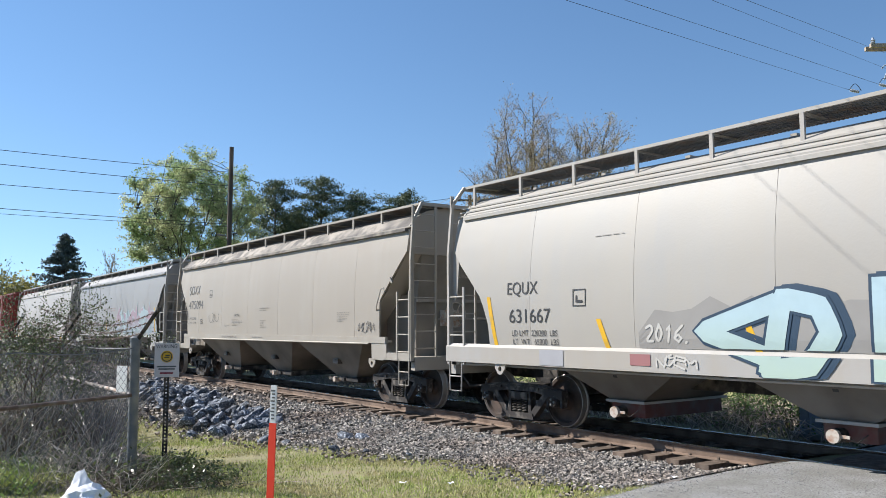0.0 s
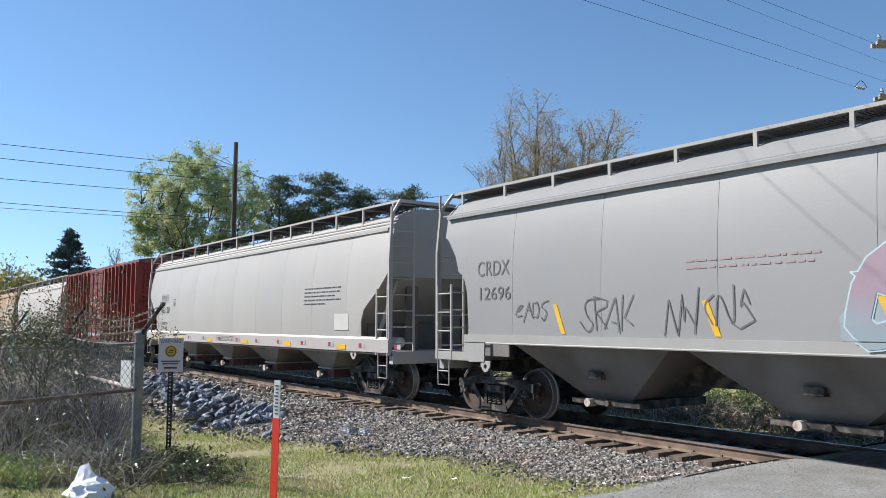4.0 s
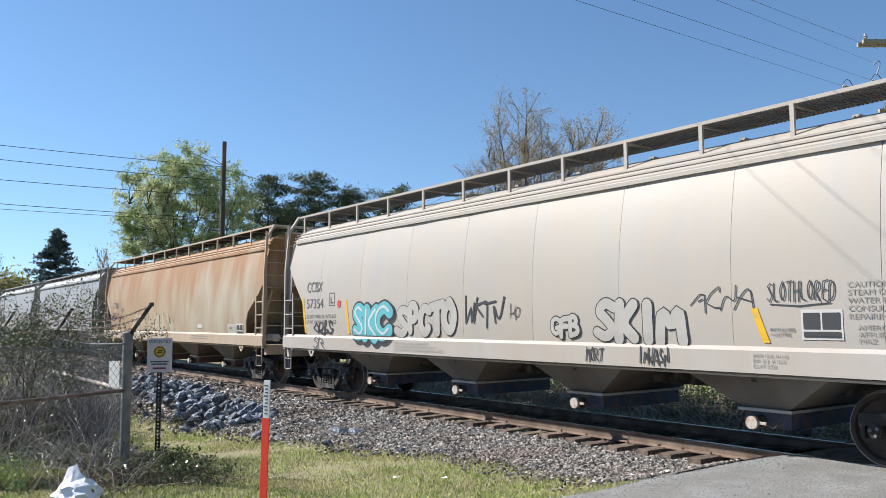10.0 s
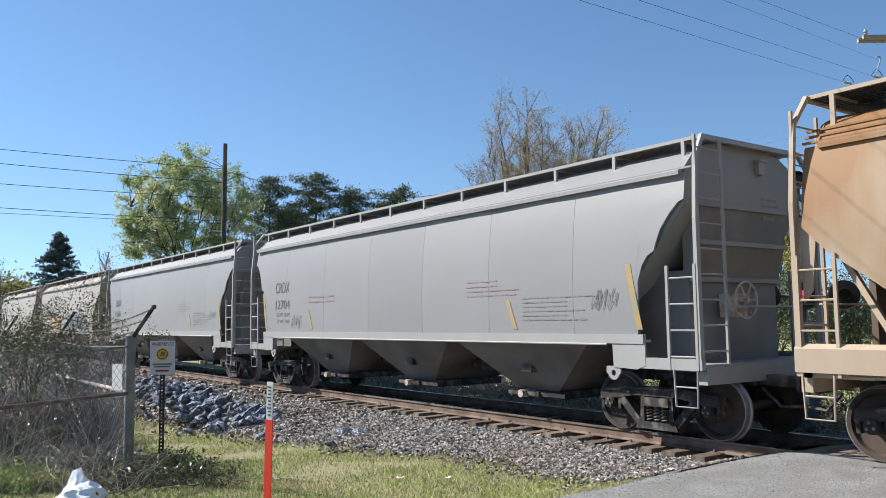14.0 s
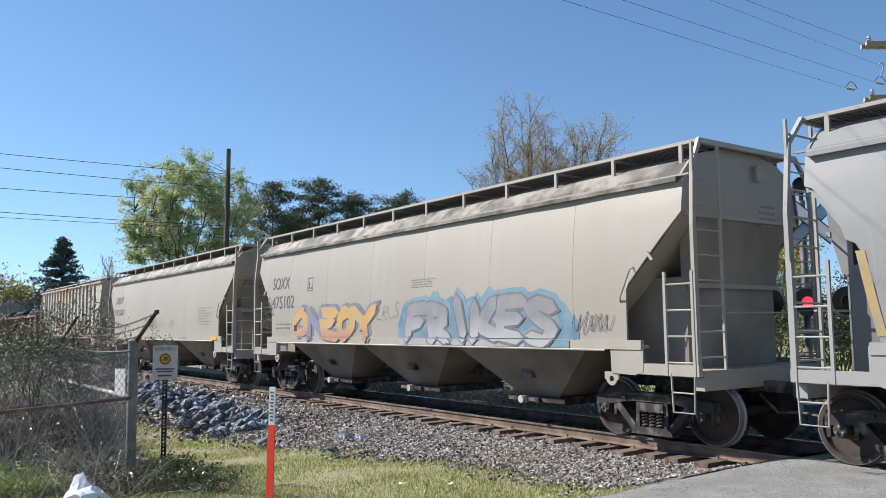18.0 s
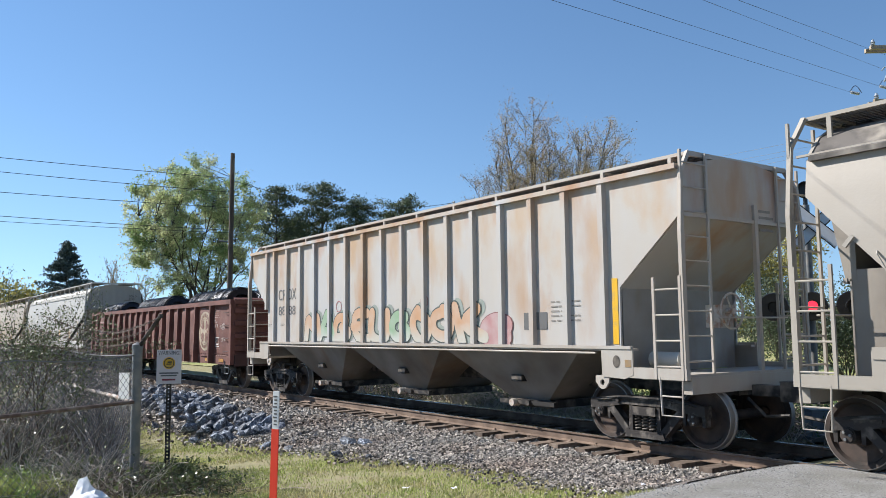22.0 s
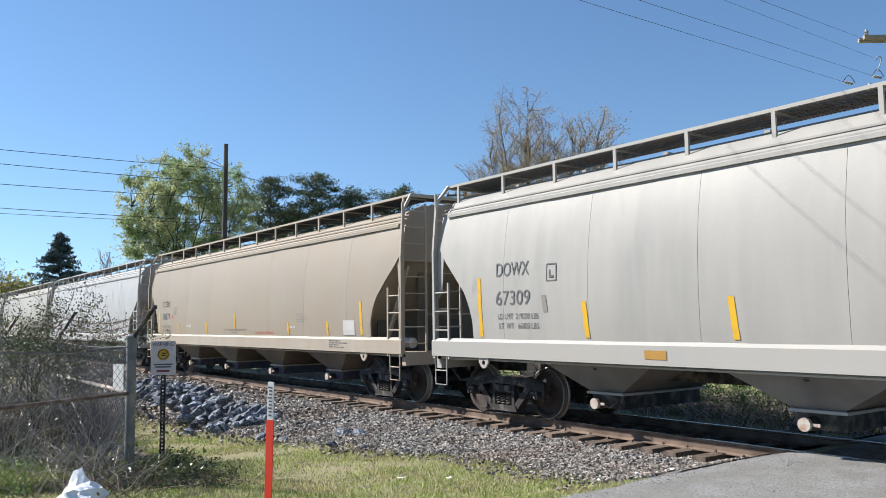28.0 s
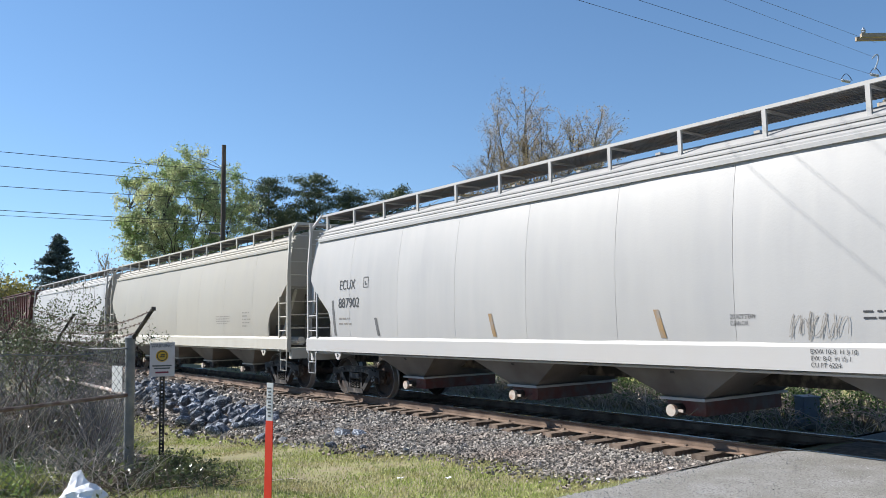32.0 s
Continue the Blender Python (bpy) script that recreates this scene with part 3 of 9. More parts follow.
# centre lines of painted letters in a unit cell
GLYPHS = {
    "A": (((0, 0), (0.42, 1), (0.6, 1), (1, 0)), ((0.22, 0.36), (0.8, 0.36))),
    "B": (((0.1, 0), (0.1, 1), (0.72, 0.95), (0.72, 0.6), (0.2, 0.52), (0.9, 0.42), (0.85, 0.06), (0.1, 0)),),
    "C": (((0.95, 0.82), (0.55, 1), (0.1, 0.72), (0.1, 0.28), (0.55, 0), (0.95, 0.18)),),
    "D": (((0.12, 0), (0.12, 1), (0.68, 0.92), (0.92, 0.5), (0.68, 0.08), (0.12, 0)),),
    "E": (((0.9, 1), (0.12, 0.95), (0.1, 0.05), (0.92, 0)), ((0.1, 0.5), (0.7, 0.53))),
    "F": (((0.95, 1), (0.14, 0.95), (0.1, 0)), ((0.12, 0.5), (0.75, 0.56))),
    "G": (((0.92, 0.85), (0.5, 1), (0.1, 0.7), (0.12, 0.25), (0.55, 0), (0.92, 0.2), (0.9, 0.48), (0.55, 0.46)),),
    "H": (((0.1, 1), (0.12, 0)), ((0.9, 1), (0.88, 0)), ((0.12, 0.5), (0.9, 0.5))),
    "I": (((0.5, 1), (0.5, 0)),),
    "K": (((0.12, 1), (0.14, 0)), ((0.95, 1), (0.25, 0.48), (1, 0))),
    "L": (((0.14, 1), (0.12, 0.04), (0.9, 0)),),
    "M": (((0.02, 0), (0.12, 1), (0.5, 0.35), (0.88, 1), (0.98, 0)),),
    "N": (((0.08, 0), (0.1, 1), (0.88, 0.02), (0.92, 1)),),
    "O": (((0.5, 1), (0.1, 0.72), (0.1, 0.28), (0.5, 0), (0.9, 0.28), (0.9, 0.72), (0.5, 1)),),
    "P": (((0.12, 0), (0.12, 1), (0.85, 0.9), (0.82, 0.5), (0.15, 0.42)),),
    "R": (((0.1, 0), (0.12, 1), (0.85, 0.9), (0.8, 0.55), (0.18, 0.46), (0.95, 0)),),
    "S": (((0.92, 0.85), (0.5, 1), (0.1, 0.78), (0.5, 0.52), (0.92, 0.26), (0.5, 0), (0.06, 0.14)),),
    "T": (((0, 0.95), (1, 1)), ((0.5, 0.95), (0.48, 0))),
    "U": (((0.1, 1), (0.12, 0.25), (0.5, 0), (0.88, 0.25), (0.92, 1)),),
    "W": (((0, 1), (0.22, 0), (0.5, 0.65), (0.78, 0), (1, 1)),),
    "X": (((0.02, 1), (0.98, 0)), ((0.96, 1), (0.04, 0))),
    "Y": (((0.05, 1), (0.5, 0.5), (0.48, 0)), ((0.98, 1), (0.5, 0.5))),
    "<": (((1, 0.9), (0.05, 0.5), (1, 0.1)),),
    "2": (((0.05, 0.8), (0.5, 1), (0.9, 0.75), (0.1, 0), (0.95, 0.02)),),
    "0": (((0.5, 1), (0.1, 0.5), (0.5, 0), (0.9, 0.5), (0.5, 1)),),
    "1": (((0.3, 0.8), (0.55, 1), (0.52, 0)),),
    "6": (((0.85, 0.95), (0.2, 0.6), (0.12, 0.2), (0.5, 0), (0.88, 0.25), (0.5, 0.5), (0.15, 0.3)),),
    ".": (((0.2, 0.02), (0.3, 0.0)),),
}


def smooth_line(pts, round_corner, gap=0.07):
    """A polyline with points about a gap apart, its corners kept sharp or rounded off."""
    if round_corner:
        for _ in range(2):
            cut = [pts[0]]
            for p, q in zip(pts, pts[1:]):
                cut += [p.lerp(q, 0.25), p.lerp(q, 0.75)]
            pts = cut + [pts[-1]]
    out = [pts[0]]
    for p, q in zip(pts, pts[1:]):
        n = max(1, int((q - p).length / gap))
        out += [p.lerp(q, (i + 1) / n) for i in range(n)]
    return out


def ribbon(sol, pts, half, side, lift, taper=0.0, tip=0.0, square=False, span=(0.0, 9.0)):
    """A flat painted stroke with rounded or pointed ends that follows the side."""
    n = len(pts)
    dirs = []
    for i in range(n):
        d = pts[min(i + 1, n - 1)] - pts[max(i - 1, 0)]
        dirs.append(d.normalized() if d.length > 1e-6 else Vector((1, 0)))
    rows = []
    ends = [(-1.0, 0.15), (-0.85, 0.53), (-0.5, 0.87)] if not tip else [(-1.0 - tip, 0.04)]
    ends = [(-1.0, 1.0)] if square else ends
    for u, w in ends:
        rows.append((pts[0] + dirs[0] * u * half, dirs[0], w))
    for i in range(n):
        rows.append((pts[i], dirs[i], 1.0 - taper * i / n))
    for u, w in ends[::-1]:
        rows.append((pts[-1] - dirs[-1] * u * half * (1 - taper), dirs[-1], w * (1 - taper)))
    v = []
    for i, (p, d, w) in enumerate(rows):
        nrm = Vector((-d.y, d.x)) * half * w
        for k in (-1, -0.33, 0.33, 1):
            q = p + nrm * k
            q.y = min(max(q.y, span[0]), span[1])
            v.append((q.x, -(side(q.x, q.y) + lift + 0.0028 * i / len(rows)), q.y))
    sol.put(v, [(4 * i + j, 4 * i + 4 + j, 4 * i + 5 + j, 4 * i + 1 + j) for i in range(len(rows) - 1) for j in range(3)])


def piece(car, side, word, seed, x0, x1, z0, z1, fill, edge, fat=0.2, rim=0.035, shade=None, drop=(0.07, -0.05), second=None, other=None, soft_corner=True, tip=0.0, wild=0.07, lift=0.010, square=False, overlap=1.0, span=(0.0, 9.0)):
    """A painted word: fat letters that lean on one another, each with shadow, outline, fill and a light line."""
    r = random.Random(seed)
    wide = (x1 - x0) / len(word)
    for i, ch in enumerate(word):
        sc, dz, lean = overlap * r.uniform(0.92, 1.18), r.uniform(-0.04, 0.06) * (z1 - z0), r.uniform(-0.16, 0.16)
        top = (z1 - z0) * r.uniform(0.92, 1.12)
        lines = []
        for stroke in GLYPHS[ch]:
            q = []
            for a, b in stroke:
                a, b = a + r.uniform(-wild, wild), b + r.uniform(-wild, wild)
                q.append(Vector((x0 + wide * (i + 0.5 + (a - 0.5) * sc * 0.86) + lean * (b - 0.5) * wide, z0 + dz + top * b)))
            lines.append(smooth_line(q, soft_corner))
        up = 0.0012 * (i % 3)
        th = fat * r.uniform(0.9, 1.12) / 2

        def layer(grow_by, o, move=(0, 0), k=1.0):
            sol = Sol()
            for j, q in enumerate(lines):
                ribbon(sol, [p + Vector(move) for p in q], th * k + grow_by, side, o + up + 0.0004 * j, 0.12 if tip else 0.0, tip, square, span)
            return sol

        letter = part("graffiti", layer(rim, lift), edge, car, "spray-painted graffiti letter with an outline")
        if shade:
            part("shadow_paint", layer(rim + 0.012, lift - 0.007, drop), shade, letter)
        part("fill_paint", layer(0.0, lift + 0.0050), other if other and i % 4 == 1 else fill, letter)
        if second:
            part("highlight_paint", layer(0.0, lift + 0.0095, (-0.25 * th, 0.2 * th), 0.22), second, letter)


def scrawl(car, side, word, seed, x0, x1, z0, z1, ink, thick=0.022, wild=0.22, name="graffiti_tag"):
    """A hand-sprayed tag of thin letters that slope and run together."""
    r = random.Random(seed)
    wide = (x1 - x0) / len(word)
    for i, ch in enumerate(word):
        sol = Sol()
        lean = r.uniform(0.0, 0.25)
        for stroke in GLYPHS[ch]:
            q = [Vector((x0 + wide * (i + 0.08 + (a + r.uniform(-wild, wild)) * (0.86 + wild)) + lean * wide * b, z0 + (z1 - z0) * (b + r.uniform(-wild, wild)))) for a, b in stroke]
            ribbon(sol, smooth_line(q, r.random() < 0.5, 0.05), thick / 2, side, 0.0085 + 0.0003 * (i % 4))
        part(name, sol, ink, car, "thin hand-sprayed letter")


def cloud(car, side, seed, x0, x1, z0, z1, material):
    """A sprayed haze of one tint behind a piece, with a jagged upper edge."""
    r = random.Random(seed)
    xs = np.linspace(x0, x1, 34)
    tops = [z0 + (z1 - z0) * (0.62 + 0.38 * abs(noise.noise((x * 1.7 + seed, 2.0, 0)) * 1.6)) * min(1.0, 0.35 + (x - x0) * 1.6, 0.35 + (x1 - x) * 1.6) + r.uniform(-0.03, 0.03) for x in xs]
    s = Sol()
    rows = 4
    s.put([(x, -(side(x, z0 + (t - z0) * j / rows) + 0.0045), z0 + (t - z0) * j / rows) for x, t in zip(xs, tops) for j in range(rows + 1)],
          [(i * (rows + 1) + j, (i + 1) * (rows + 1) + j, (i + 1) * (rows + 1) + j + 1, i * (rows + 1) + j + 1) for i in range(33) for j in range(rows)])
    return part("graffiti_haze", s, material, car, "sprayed haze of paint behind the lettering")


def tag_line(car, side, seed, x0, x1, z0, z1, count, ink, thick=0.035):
    """A hand-sprayed tag: one looping, illegible line."""
    r = random.Random(seed)
    s = Sol()
    wide, mid = (x1 - x0) / count, (z0 + z1) / 2
    pts = []
    for i in range(count):
        k, ph, amp, lean = r.choice((1.0, 1.5, 2.0)), r.uniform(0, 6.28), (z1 - z0) / 2 * r.uniform(0.6, 1.15), r.uniform(0.1, 0.4)
        for j in range(13):
            u = j / 13
            dz = amp * math.sin(6.28 * k * u + ph)
            pts.append(Vector((x0 + wide * (i + u) + 0.45 * wide * math.sin(6.28 * u + ph * 1.7) + lean * dz, mid + dz)))
    t = thick * 0.36
    n = [(b - a).normalized() for a, b in zip(pts, pts[1:])]
    n.append(n[-1])
    rim = [(q + Vector((-d.y, d.x)) * t * e) for q, d in zip(pts, n) for e in (-1, 1)]
    s.put([(q.x, -(side(q.x, q.y) + 0.008 + 0.00003 * k), q.y) for k, q in enumerate(rim)], [(2 * k, 2 * k + 2, 2 * k + 3, 2 * k + 1) for k in range(len(pts) - 1)])
    return part("graffiti_tag", s, ink, car, "thin hand-sprayed tag")


# ---- railcars: the round-sided covered hoppers ----
PROFILES = {
    "pellet": ((1.30, 1.60, 2.20, 2.80, 3.30, 3.70, 3.92), (1.560, 1.590, 1.600, 1.575, 1.515, 1.440, 1.390)),
    "grain": ((1.40, 1.80, 2.40, 3.00, 3.50, 3.90), (1.590, 1.602, 1.605, 1.580, 1.530, 1.465)),
    "ribbed": ((1.40, 4.20), (1.50, 1.50)),
}
CUTS = {
    "pellet": ((0.12, 3.30), (0.40, 2.98), (0.66, 2.74), (1.05, 2.35), (1.20, 2.10), (1.30, 1.80), (1.32, 1.44)),
    "white_pellet": ((0.14, 2.90), (0.50, 2.54), (0.85, 2.30), (1.15, 2.08), (1.28, 1.80), (1.30, 1.44)),
    "grain": ((0.25, 3.42), (0.60, 3.06), (0.93, 2.72), (1.22, 2.42), (1.27, 2.33), (1.28, 1.90), (1.29, 1.45)),
    "round_grain": ((0.26, 3.50), (0.36, 3.46), (0.50, 3.32), (0.66, 3.10), (0.74, 2.90), (0.78, 2.78), (0.90, 2.72), (1.00, 2.58), (1.08, 2.34), (1.125, 2.05), (1.13, 1.75), (1.12, 1.45)),
    "ribbed": ((0.07, 3.49), (0.5, 3.12), (0.9, 2.78), (1.29, 2.44), (1.30, 1.52)),
}


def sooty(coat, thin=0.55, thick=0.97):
    """The same paint on the hopper bottoms and ends: brown road grime plus shade mixed into the colour."""
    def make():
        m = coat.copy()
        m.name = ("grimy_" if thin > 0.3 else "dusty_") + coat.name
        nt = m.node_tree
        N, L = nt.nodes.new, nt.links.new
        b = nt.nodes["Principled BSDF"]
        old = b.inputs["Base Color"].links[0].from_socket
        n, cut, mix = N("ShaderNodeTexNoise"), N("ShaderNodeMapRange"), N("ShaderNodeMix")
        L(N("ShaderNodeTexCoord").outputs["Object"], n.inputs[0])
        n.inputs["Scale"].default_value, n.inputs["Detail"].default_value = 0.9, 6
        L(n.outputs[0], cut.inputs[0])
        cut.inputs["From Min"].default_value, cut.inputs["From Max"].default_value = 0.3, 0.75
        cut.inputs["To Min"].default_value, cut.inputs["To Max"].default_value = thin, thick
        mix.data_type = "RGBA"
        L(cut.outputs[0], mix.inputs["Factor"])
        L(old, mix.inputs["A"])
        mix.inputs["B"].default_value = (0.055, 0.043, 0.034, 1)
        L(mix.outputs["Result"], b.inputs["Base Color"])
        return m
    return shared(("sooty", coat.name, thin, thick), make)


def lug_plate(x, top):
    """An upright plate, square above and rounded below, with a round hole."""
    s, n = Sol(), 20
    hole, rim = [], []
    for i in range(n):
        a = 2 * math.pi * i / n
        c, q = math.cos(a), math.sin(a)
        reach = 0.105 if q < 0 else min(0.14 / max(abs(c), 0.01), 0.105 / max(q, 0.01))
        hole.append((x + 0.045 * c, top - 0.09 + 0.045 * q))
        rim.append((x + reach * c, top - 0.09 + reach * q))
    for y in (-1.60, -1.57):
        s.v += [(a, y, b) for a, b in hole + rim]
    for i in range(n):
        j = (i + 1) % n
        s.f += [(i, j, n + j, n + i), (2 * n + i, 3 * n + i, 3 * n + j, 2 * n + j), (n + i, n + j, 3 * n + j, 3 * n + i), (i, 2 * n + i, 2 * n + j, j)]
    s.k = [0] * len(s.f)
    return s


# the end slope sheet: where it leaves the upright end and where it bends, as distance from the end and height
SLOPES = {"pellet": ((0.31, 3.16), (1.30, 2.12)), "white_pellet": ((0.31, 2.86), (1.25, 2.05)), "grain": ((0.29, 3.40), (1.32, 2.30)),
          "round_grain": ((0.29, 3.46), (1.18, 2.30)), "ribbed": ((0.10, 3.46), (1.31, 2.43))}


def hopper_car(label, length, kind, cut, coat, frame_coat, sheets=8, bays=4, board=GRATE, board_z=4.60, seed=1, front_brake=False, ridge=3, bogie=1.55,
               sill_coat=None, tank=False, roof_coat=None):
    car = thing("hopper_car", label, "railway car", "cars of the freight train")
    zs, ws = PROFILES[kind]
    h = length / 2
    eave = zs[-1]
    floor_z = {"pellet": 1.40, "grain": 1.52, "ribbed": 1.54}[kind]
    cuts = CUTS[cut]
    cd, cz = [c[0] for c in cuts], [c[1] for c in cuts]

    def side(x, z):
        w = float(np.interp(z, zs, ws))
        if kind == "ribbed":
            return w
        u = (x + h - cd[0]) / (length - 2 * cd[0]) * sheets
        return w + 0.010 * noise.noise((x * 0.9 + seed * 9, z * 0.7, 1.0)) + 0.006 * math.sin(math.pi * (u % 1.0))

    def low(x):
        d = h - abs(x)
        return float(np.interp(d, cd, cz)) if d < cd[-1] else floor_z

    # the tank body behind the side sheets, with sloped ends and the roof
    hull = Sol()
    rings = []
    (d0, z0), (d1, z1) = SLOPES[cut]
    belly = 1.25 if kind == "pellet" else floor_z - 0.05
    for x, zb in ((-h + d0, z0), (-h + d1, z1), (-h + 2.3, belly), (h - 2.3, belly), (h - d1, z1), (h - d0, z0)):
        half = []
        for i in range(7):
            z = zb + (eave - zb) * i / 6
            half.append((float(np.interp(z, zs, ws)) - 0.05, z))
        if kind == "ribbed":
            half += [(1.45, 4.16), (0.9, 4.28), (0.35, 4.36)]
        else:
            half += [(ws[-1] - 0.06, eave + 0.10), (1.22, 4.16), (0.95, 4.30), (0.5, 4.40)]
        ring = [(x, -y, z) for y, z in half] + [(x, y, z) for y, z in half[::-1]]
        rings.append(ring)
    hull.loft(rings)
    part("body", hull, coat, car, smooth=True)
    if kind != "ribbed":
        roof = Sol()
        lip = 0.085 if kind == "grain" else 0.055
        edge = [(ws[-1] + lip, eave - 0.04), (ws[-1] + lip, eave + 0.02), (ws[-1] - 0.02, eave + 0.07), (1.24, 4.19), (0.96, 4.33), (0.5, 4.43)]
        xs = np.linspace(-h + d0 + 0.03, h - d0 - 0.03, 16)
        roof.loft([[(x, -y, z) for y, z in edge] + [(x, y, z) for y, z in edge[::-1]] for x in xs])
        part("roof", roof, roof_coat or coat, car, smooth=True)
        for q in range(ridge):
            for e in (-1, 1):
                z = eave + 0.05 + 0.085 * q
                y = float(np.interp(z, (eave, eave + 0.07, 4.19), (ws[-1] + lip, ws[-1] - 0.02, 1.24))) + 0.006
                part("roof_ridge", Sol().box(-h + 0.13, h - 0.13, e * y - 0.022, e * y + 0.022, z - 0.014, z + 0.014), coat, car)
    hatches = Sol().box(-h + 0.9, h - 0.9, -0.26, 0.26, 4.38, 4.50)
    for i in range(10):
        x = -h + 1.2 + (length - 2.4) * i / 9
        hatches.box(x - 0.05, x + 0.05, -0.3, 0.3, 4.50, 4.54)
    part("hatch_cover", hatches, frame_coat, car, "long trough hatch covers along the roof")

    # side sheets, one panel after the other
    r = random.Random(seed)
    x_lo, x_hi = -h + cd[0], h - cd[0]
    for e in (-1, 1):
        count = sheets if e < 0 else 1
        for i in range(count):
            xa, xb = x_lo + (x_hi - x_lo) * i / count, x_lo + (x_hi - x_lo) * (i + 1) / count
            gap = 0.0028 if count > 1 else 0
            xs = sorted({xa + gap, xb - gap, *(xa + gap + (xb - xa - 2 * gap) * j / 7 for j in range(8)),
                         *(s2 * (h - d) for s2 in (-1, 1) for d in cd if xa + gap < s2 * (h - d) < xb - gap)})
            s = Sol()
            rows = 10
            top = eave if kind != "ribbed" else 4.16
            for back in (0, 0.035):
                for x in xs:
                    zl = low(x)
                    for j in range(rows + 1):
                        z = zl + (top - zl) * j / rows
                        s.v.append((x, e * (side(x, z) - back), z))
            m, n2 = len(xs), rows + 1
            o = m * n2
            for a in range(m - 1):
                for j in range(rows):
                    q = (a * n2 + j, (a + 1) * n2 + j, (a + 1) * n2 + j + 1, a * n2 + j + 1)
                    s.f.append(q if e < 0 else q[::-1])
            rim = [a * n2 for a in range(m)] + [(m - 1) * n2 + j for j in range(1, n2)] + [a * n2 + rows for a in range(m - 2, -1, -1)] + \
                  [j for j in range(rows - 1, 0, -1)]
            s.f += [(a, a + o, b + o, b) for a, b in zip(rim, rim[1:] + rim[:1])]
            s.k = [0] * len(s.f)
            part("side_panel", s, coat, car, smooth=True)
    if kind == "ribbed":
        for i in range(17):
            x = -h + (0.95 + (length - 2.55) * i / 16 if i else 1.26)
            rib = Sol()
            rib.put([(x + a, -1.5 - b, z) for z in (max(1.52, low(x)), 4.12) for a, b in ((-0.075, 0), (-0.055, 0.075), (0.055, 0.075), (0.075, 0))],
                    [(0, 1, 5, 4), (1, 2, 6, 5), (2, 3, 7, 6), (0, 3, 2, 1), (4, 5, 6, 7)])
            part("rib", rib, coat, car)
        for e in (-1, 1):
            part("top_chord", Sol().box(-h + 0.1, h - 0.1, e * 1.54 - 0.05, e * 1.54 + 0.05, 4.12, 4.20), coat, car)

    # side sills
    sc = sill_coat or frame_coat
    for e in (-1, 1):
        s = Sol()
        if kind == "pellet":
            s.put([(x, e * y, z) for x in (-h, h) for y, z in ((1.57, 1.46), (1.63, 1.40), (1.63, 1.11), (1.52, 1.11), (1.52, 1.46))],
                  [(i, (i + 1) % 5, (i + 1) % 5 + 5, i + 5) for i in range(5)] + [(4, 3, 2, 1, 0), (5, 6, 7, 8, 9)])
        else:
            thin = kind == "ribbed"
            s.box(-h + 1.0, h - 1.0, e * 1.6 - 0.03, e * 1.6 + (0.0 if thin else 0.035), floor_z - (0.05 if thin else 0.10), floor_z + (0.0 if thin else 0.04))
            s.box(-h + 1.0, h - 1.0, min(e * 1.45, e * 1.57), max(e * 1.45, e * 1.57), floor_z - 0.08, floor_z - 0.04)
            for q in (-1, 1):
                a, b = sorted((q * h, q * (h - 1.15)))
                s.box(a, b, e * 1.57 - 0.04, e * 1.57 + 0.04, 1.06, 1.22)
                s.prism([(q * (h - 0.98), floor_z), (q * (h - 1.62), floor_z), (q * (h - 1.60), 1.06), (q * (h - 1.15), 1.04), (q * (h - 0.98), 1.10)],
                        e * 1.6 - 0.015, e * 1.6 + 0.015)
        part("side_sill", s, sc, car)
    part("train_line", Sol().tube([(-h + 0.6, -1.50, floor_z - 0.33), (h - 0.6, -1.50, floor_z - 0.33)], 0.022, 6) if kind == "pellet" else
         Sol().tube([(-h + 1.7, -1.645, floor_z - 0.115), (h - 1.7, -1.645, floor_z - 0.115)], 0.017, 6), frame_coat, car, "thin pipe under the side sill")
    part("centre_sill", Sol().box(-h + 0.1, h - 0.1, -0.27, 0.27, 0.78, 1.12), BLACK_STEEL, car)
    for q in (-1, 1):
        a, b = sorted((q * (h - 0.02), q * (h - 0.9)))
        part("end_platform", Sol().box(a, b, -1.5, 1.5, 1.04, 1.14).box(*sorted((q * h, q * (h - 0.15))), -1.5, 1.5, 0.86, 1.1), frame_coat, car)
        # upright end sheet under the arched roof, closing the body
        if kind == "ribbed":
            arch = [(1.49, z0), (1.49, 4.17), (0.9, 4.31), (0.35, 4.39)]
        else:
            arch = [(float(np.interp(z, zs, ws)) - 0.045, z) for z in np.linspace(z0, eave, 5)] + [(ws[-1] + 0.01, eave + 0.06), (1.25, 4.20), (0.97, 4.345), (0.5, 4.445)]
        ring = [(-y, z) for y, z in arch] + [(y, z) for y, z in arch[::-1]]
        xa, xb = q * (h - d0 + 0.012), q * (h - d0 - 0.03)
        part("end_sheet", Sol().loft([[(x, y, z) for y, z in ring] for x in sorted((xa, xb))]), coat, car, "upright end sheet under the arched roof")
        part("end_sheet_lip", Sol().box(*sorted((q * (h - d0 + 0.045), q * (h - d0 - 0.01))), -1.45, 1.45, z0 - 0.035, z0 + 0.02), coat, car)
        if kind == "grain":
            # box under the end slope: belly, front plate and side plates
            mid = z0 - (0.55 if cut == "round_grain" else 0.25)
            # these plates carry the shade under the slope in their paint, besides dirt
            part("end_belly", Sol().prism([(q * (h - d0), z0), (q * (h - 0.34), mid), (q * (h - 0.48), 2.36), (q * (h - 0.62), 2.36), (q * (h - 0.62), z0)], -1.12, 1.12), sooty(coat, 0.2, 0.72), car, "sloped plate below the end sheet")
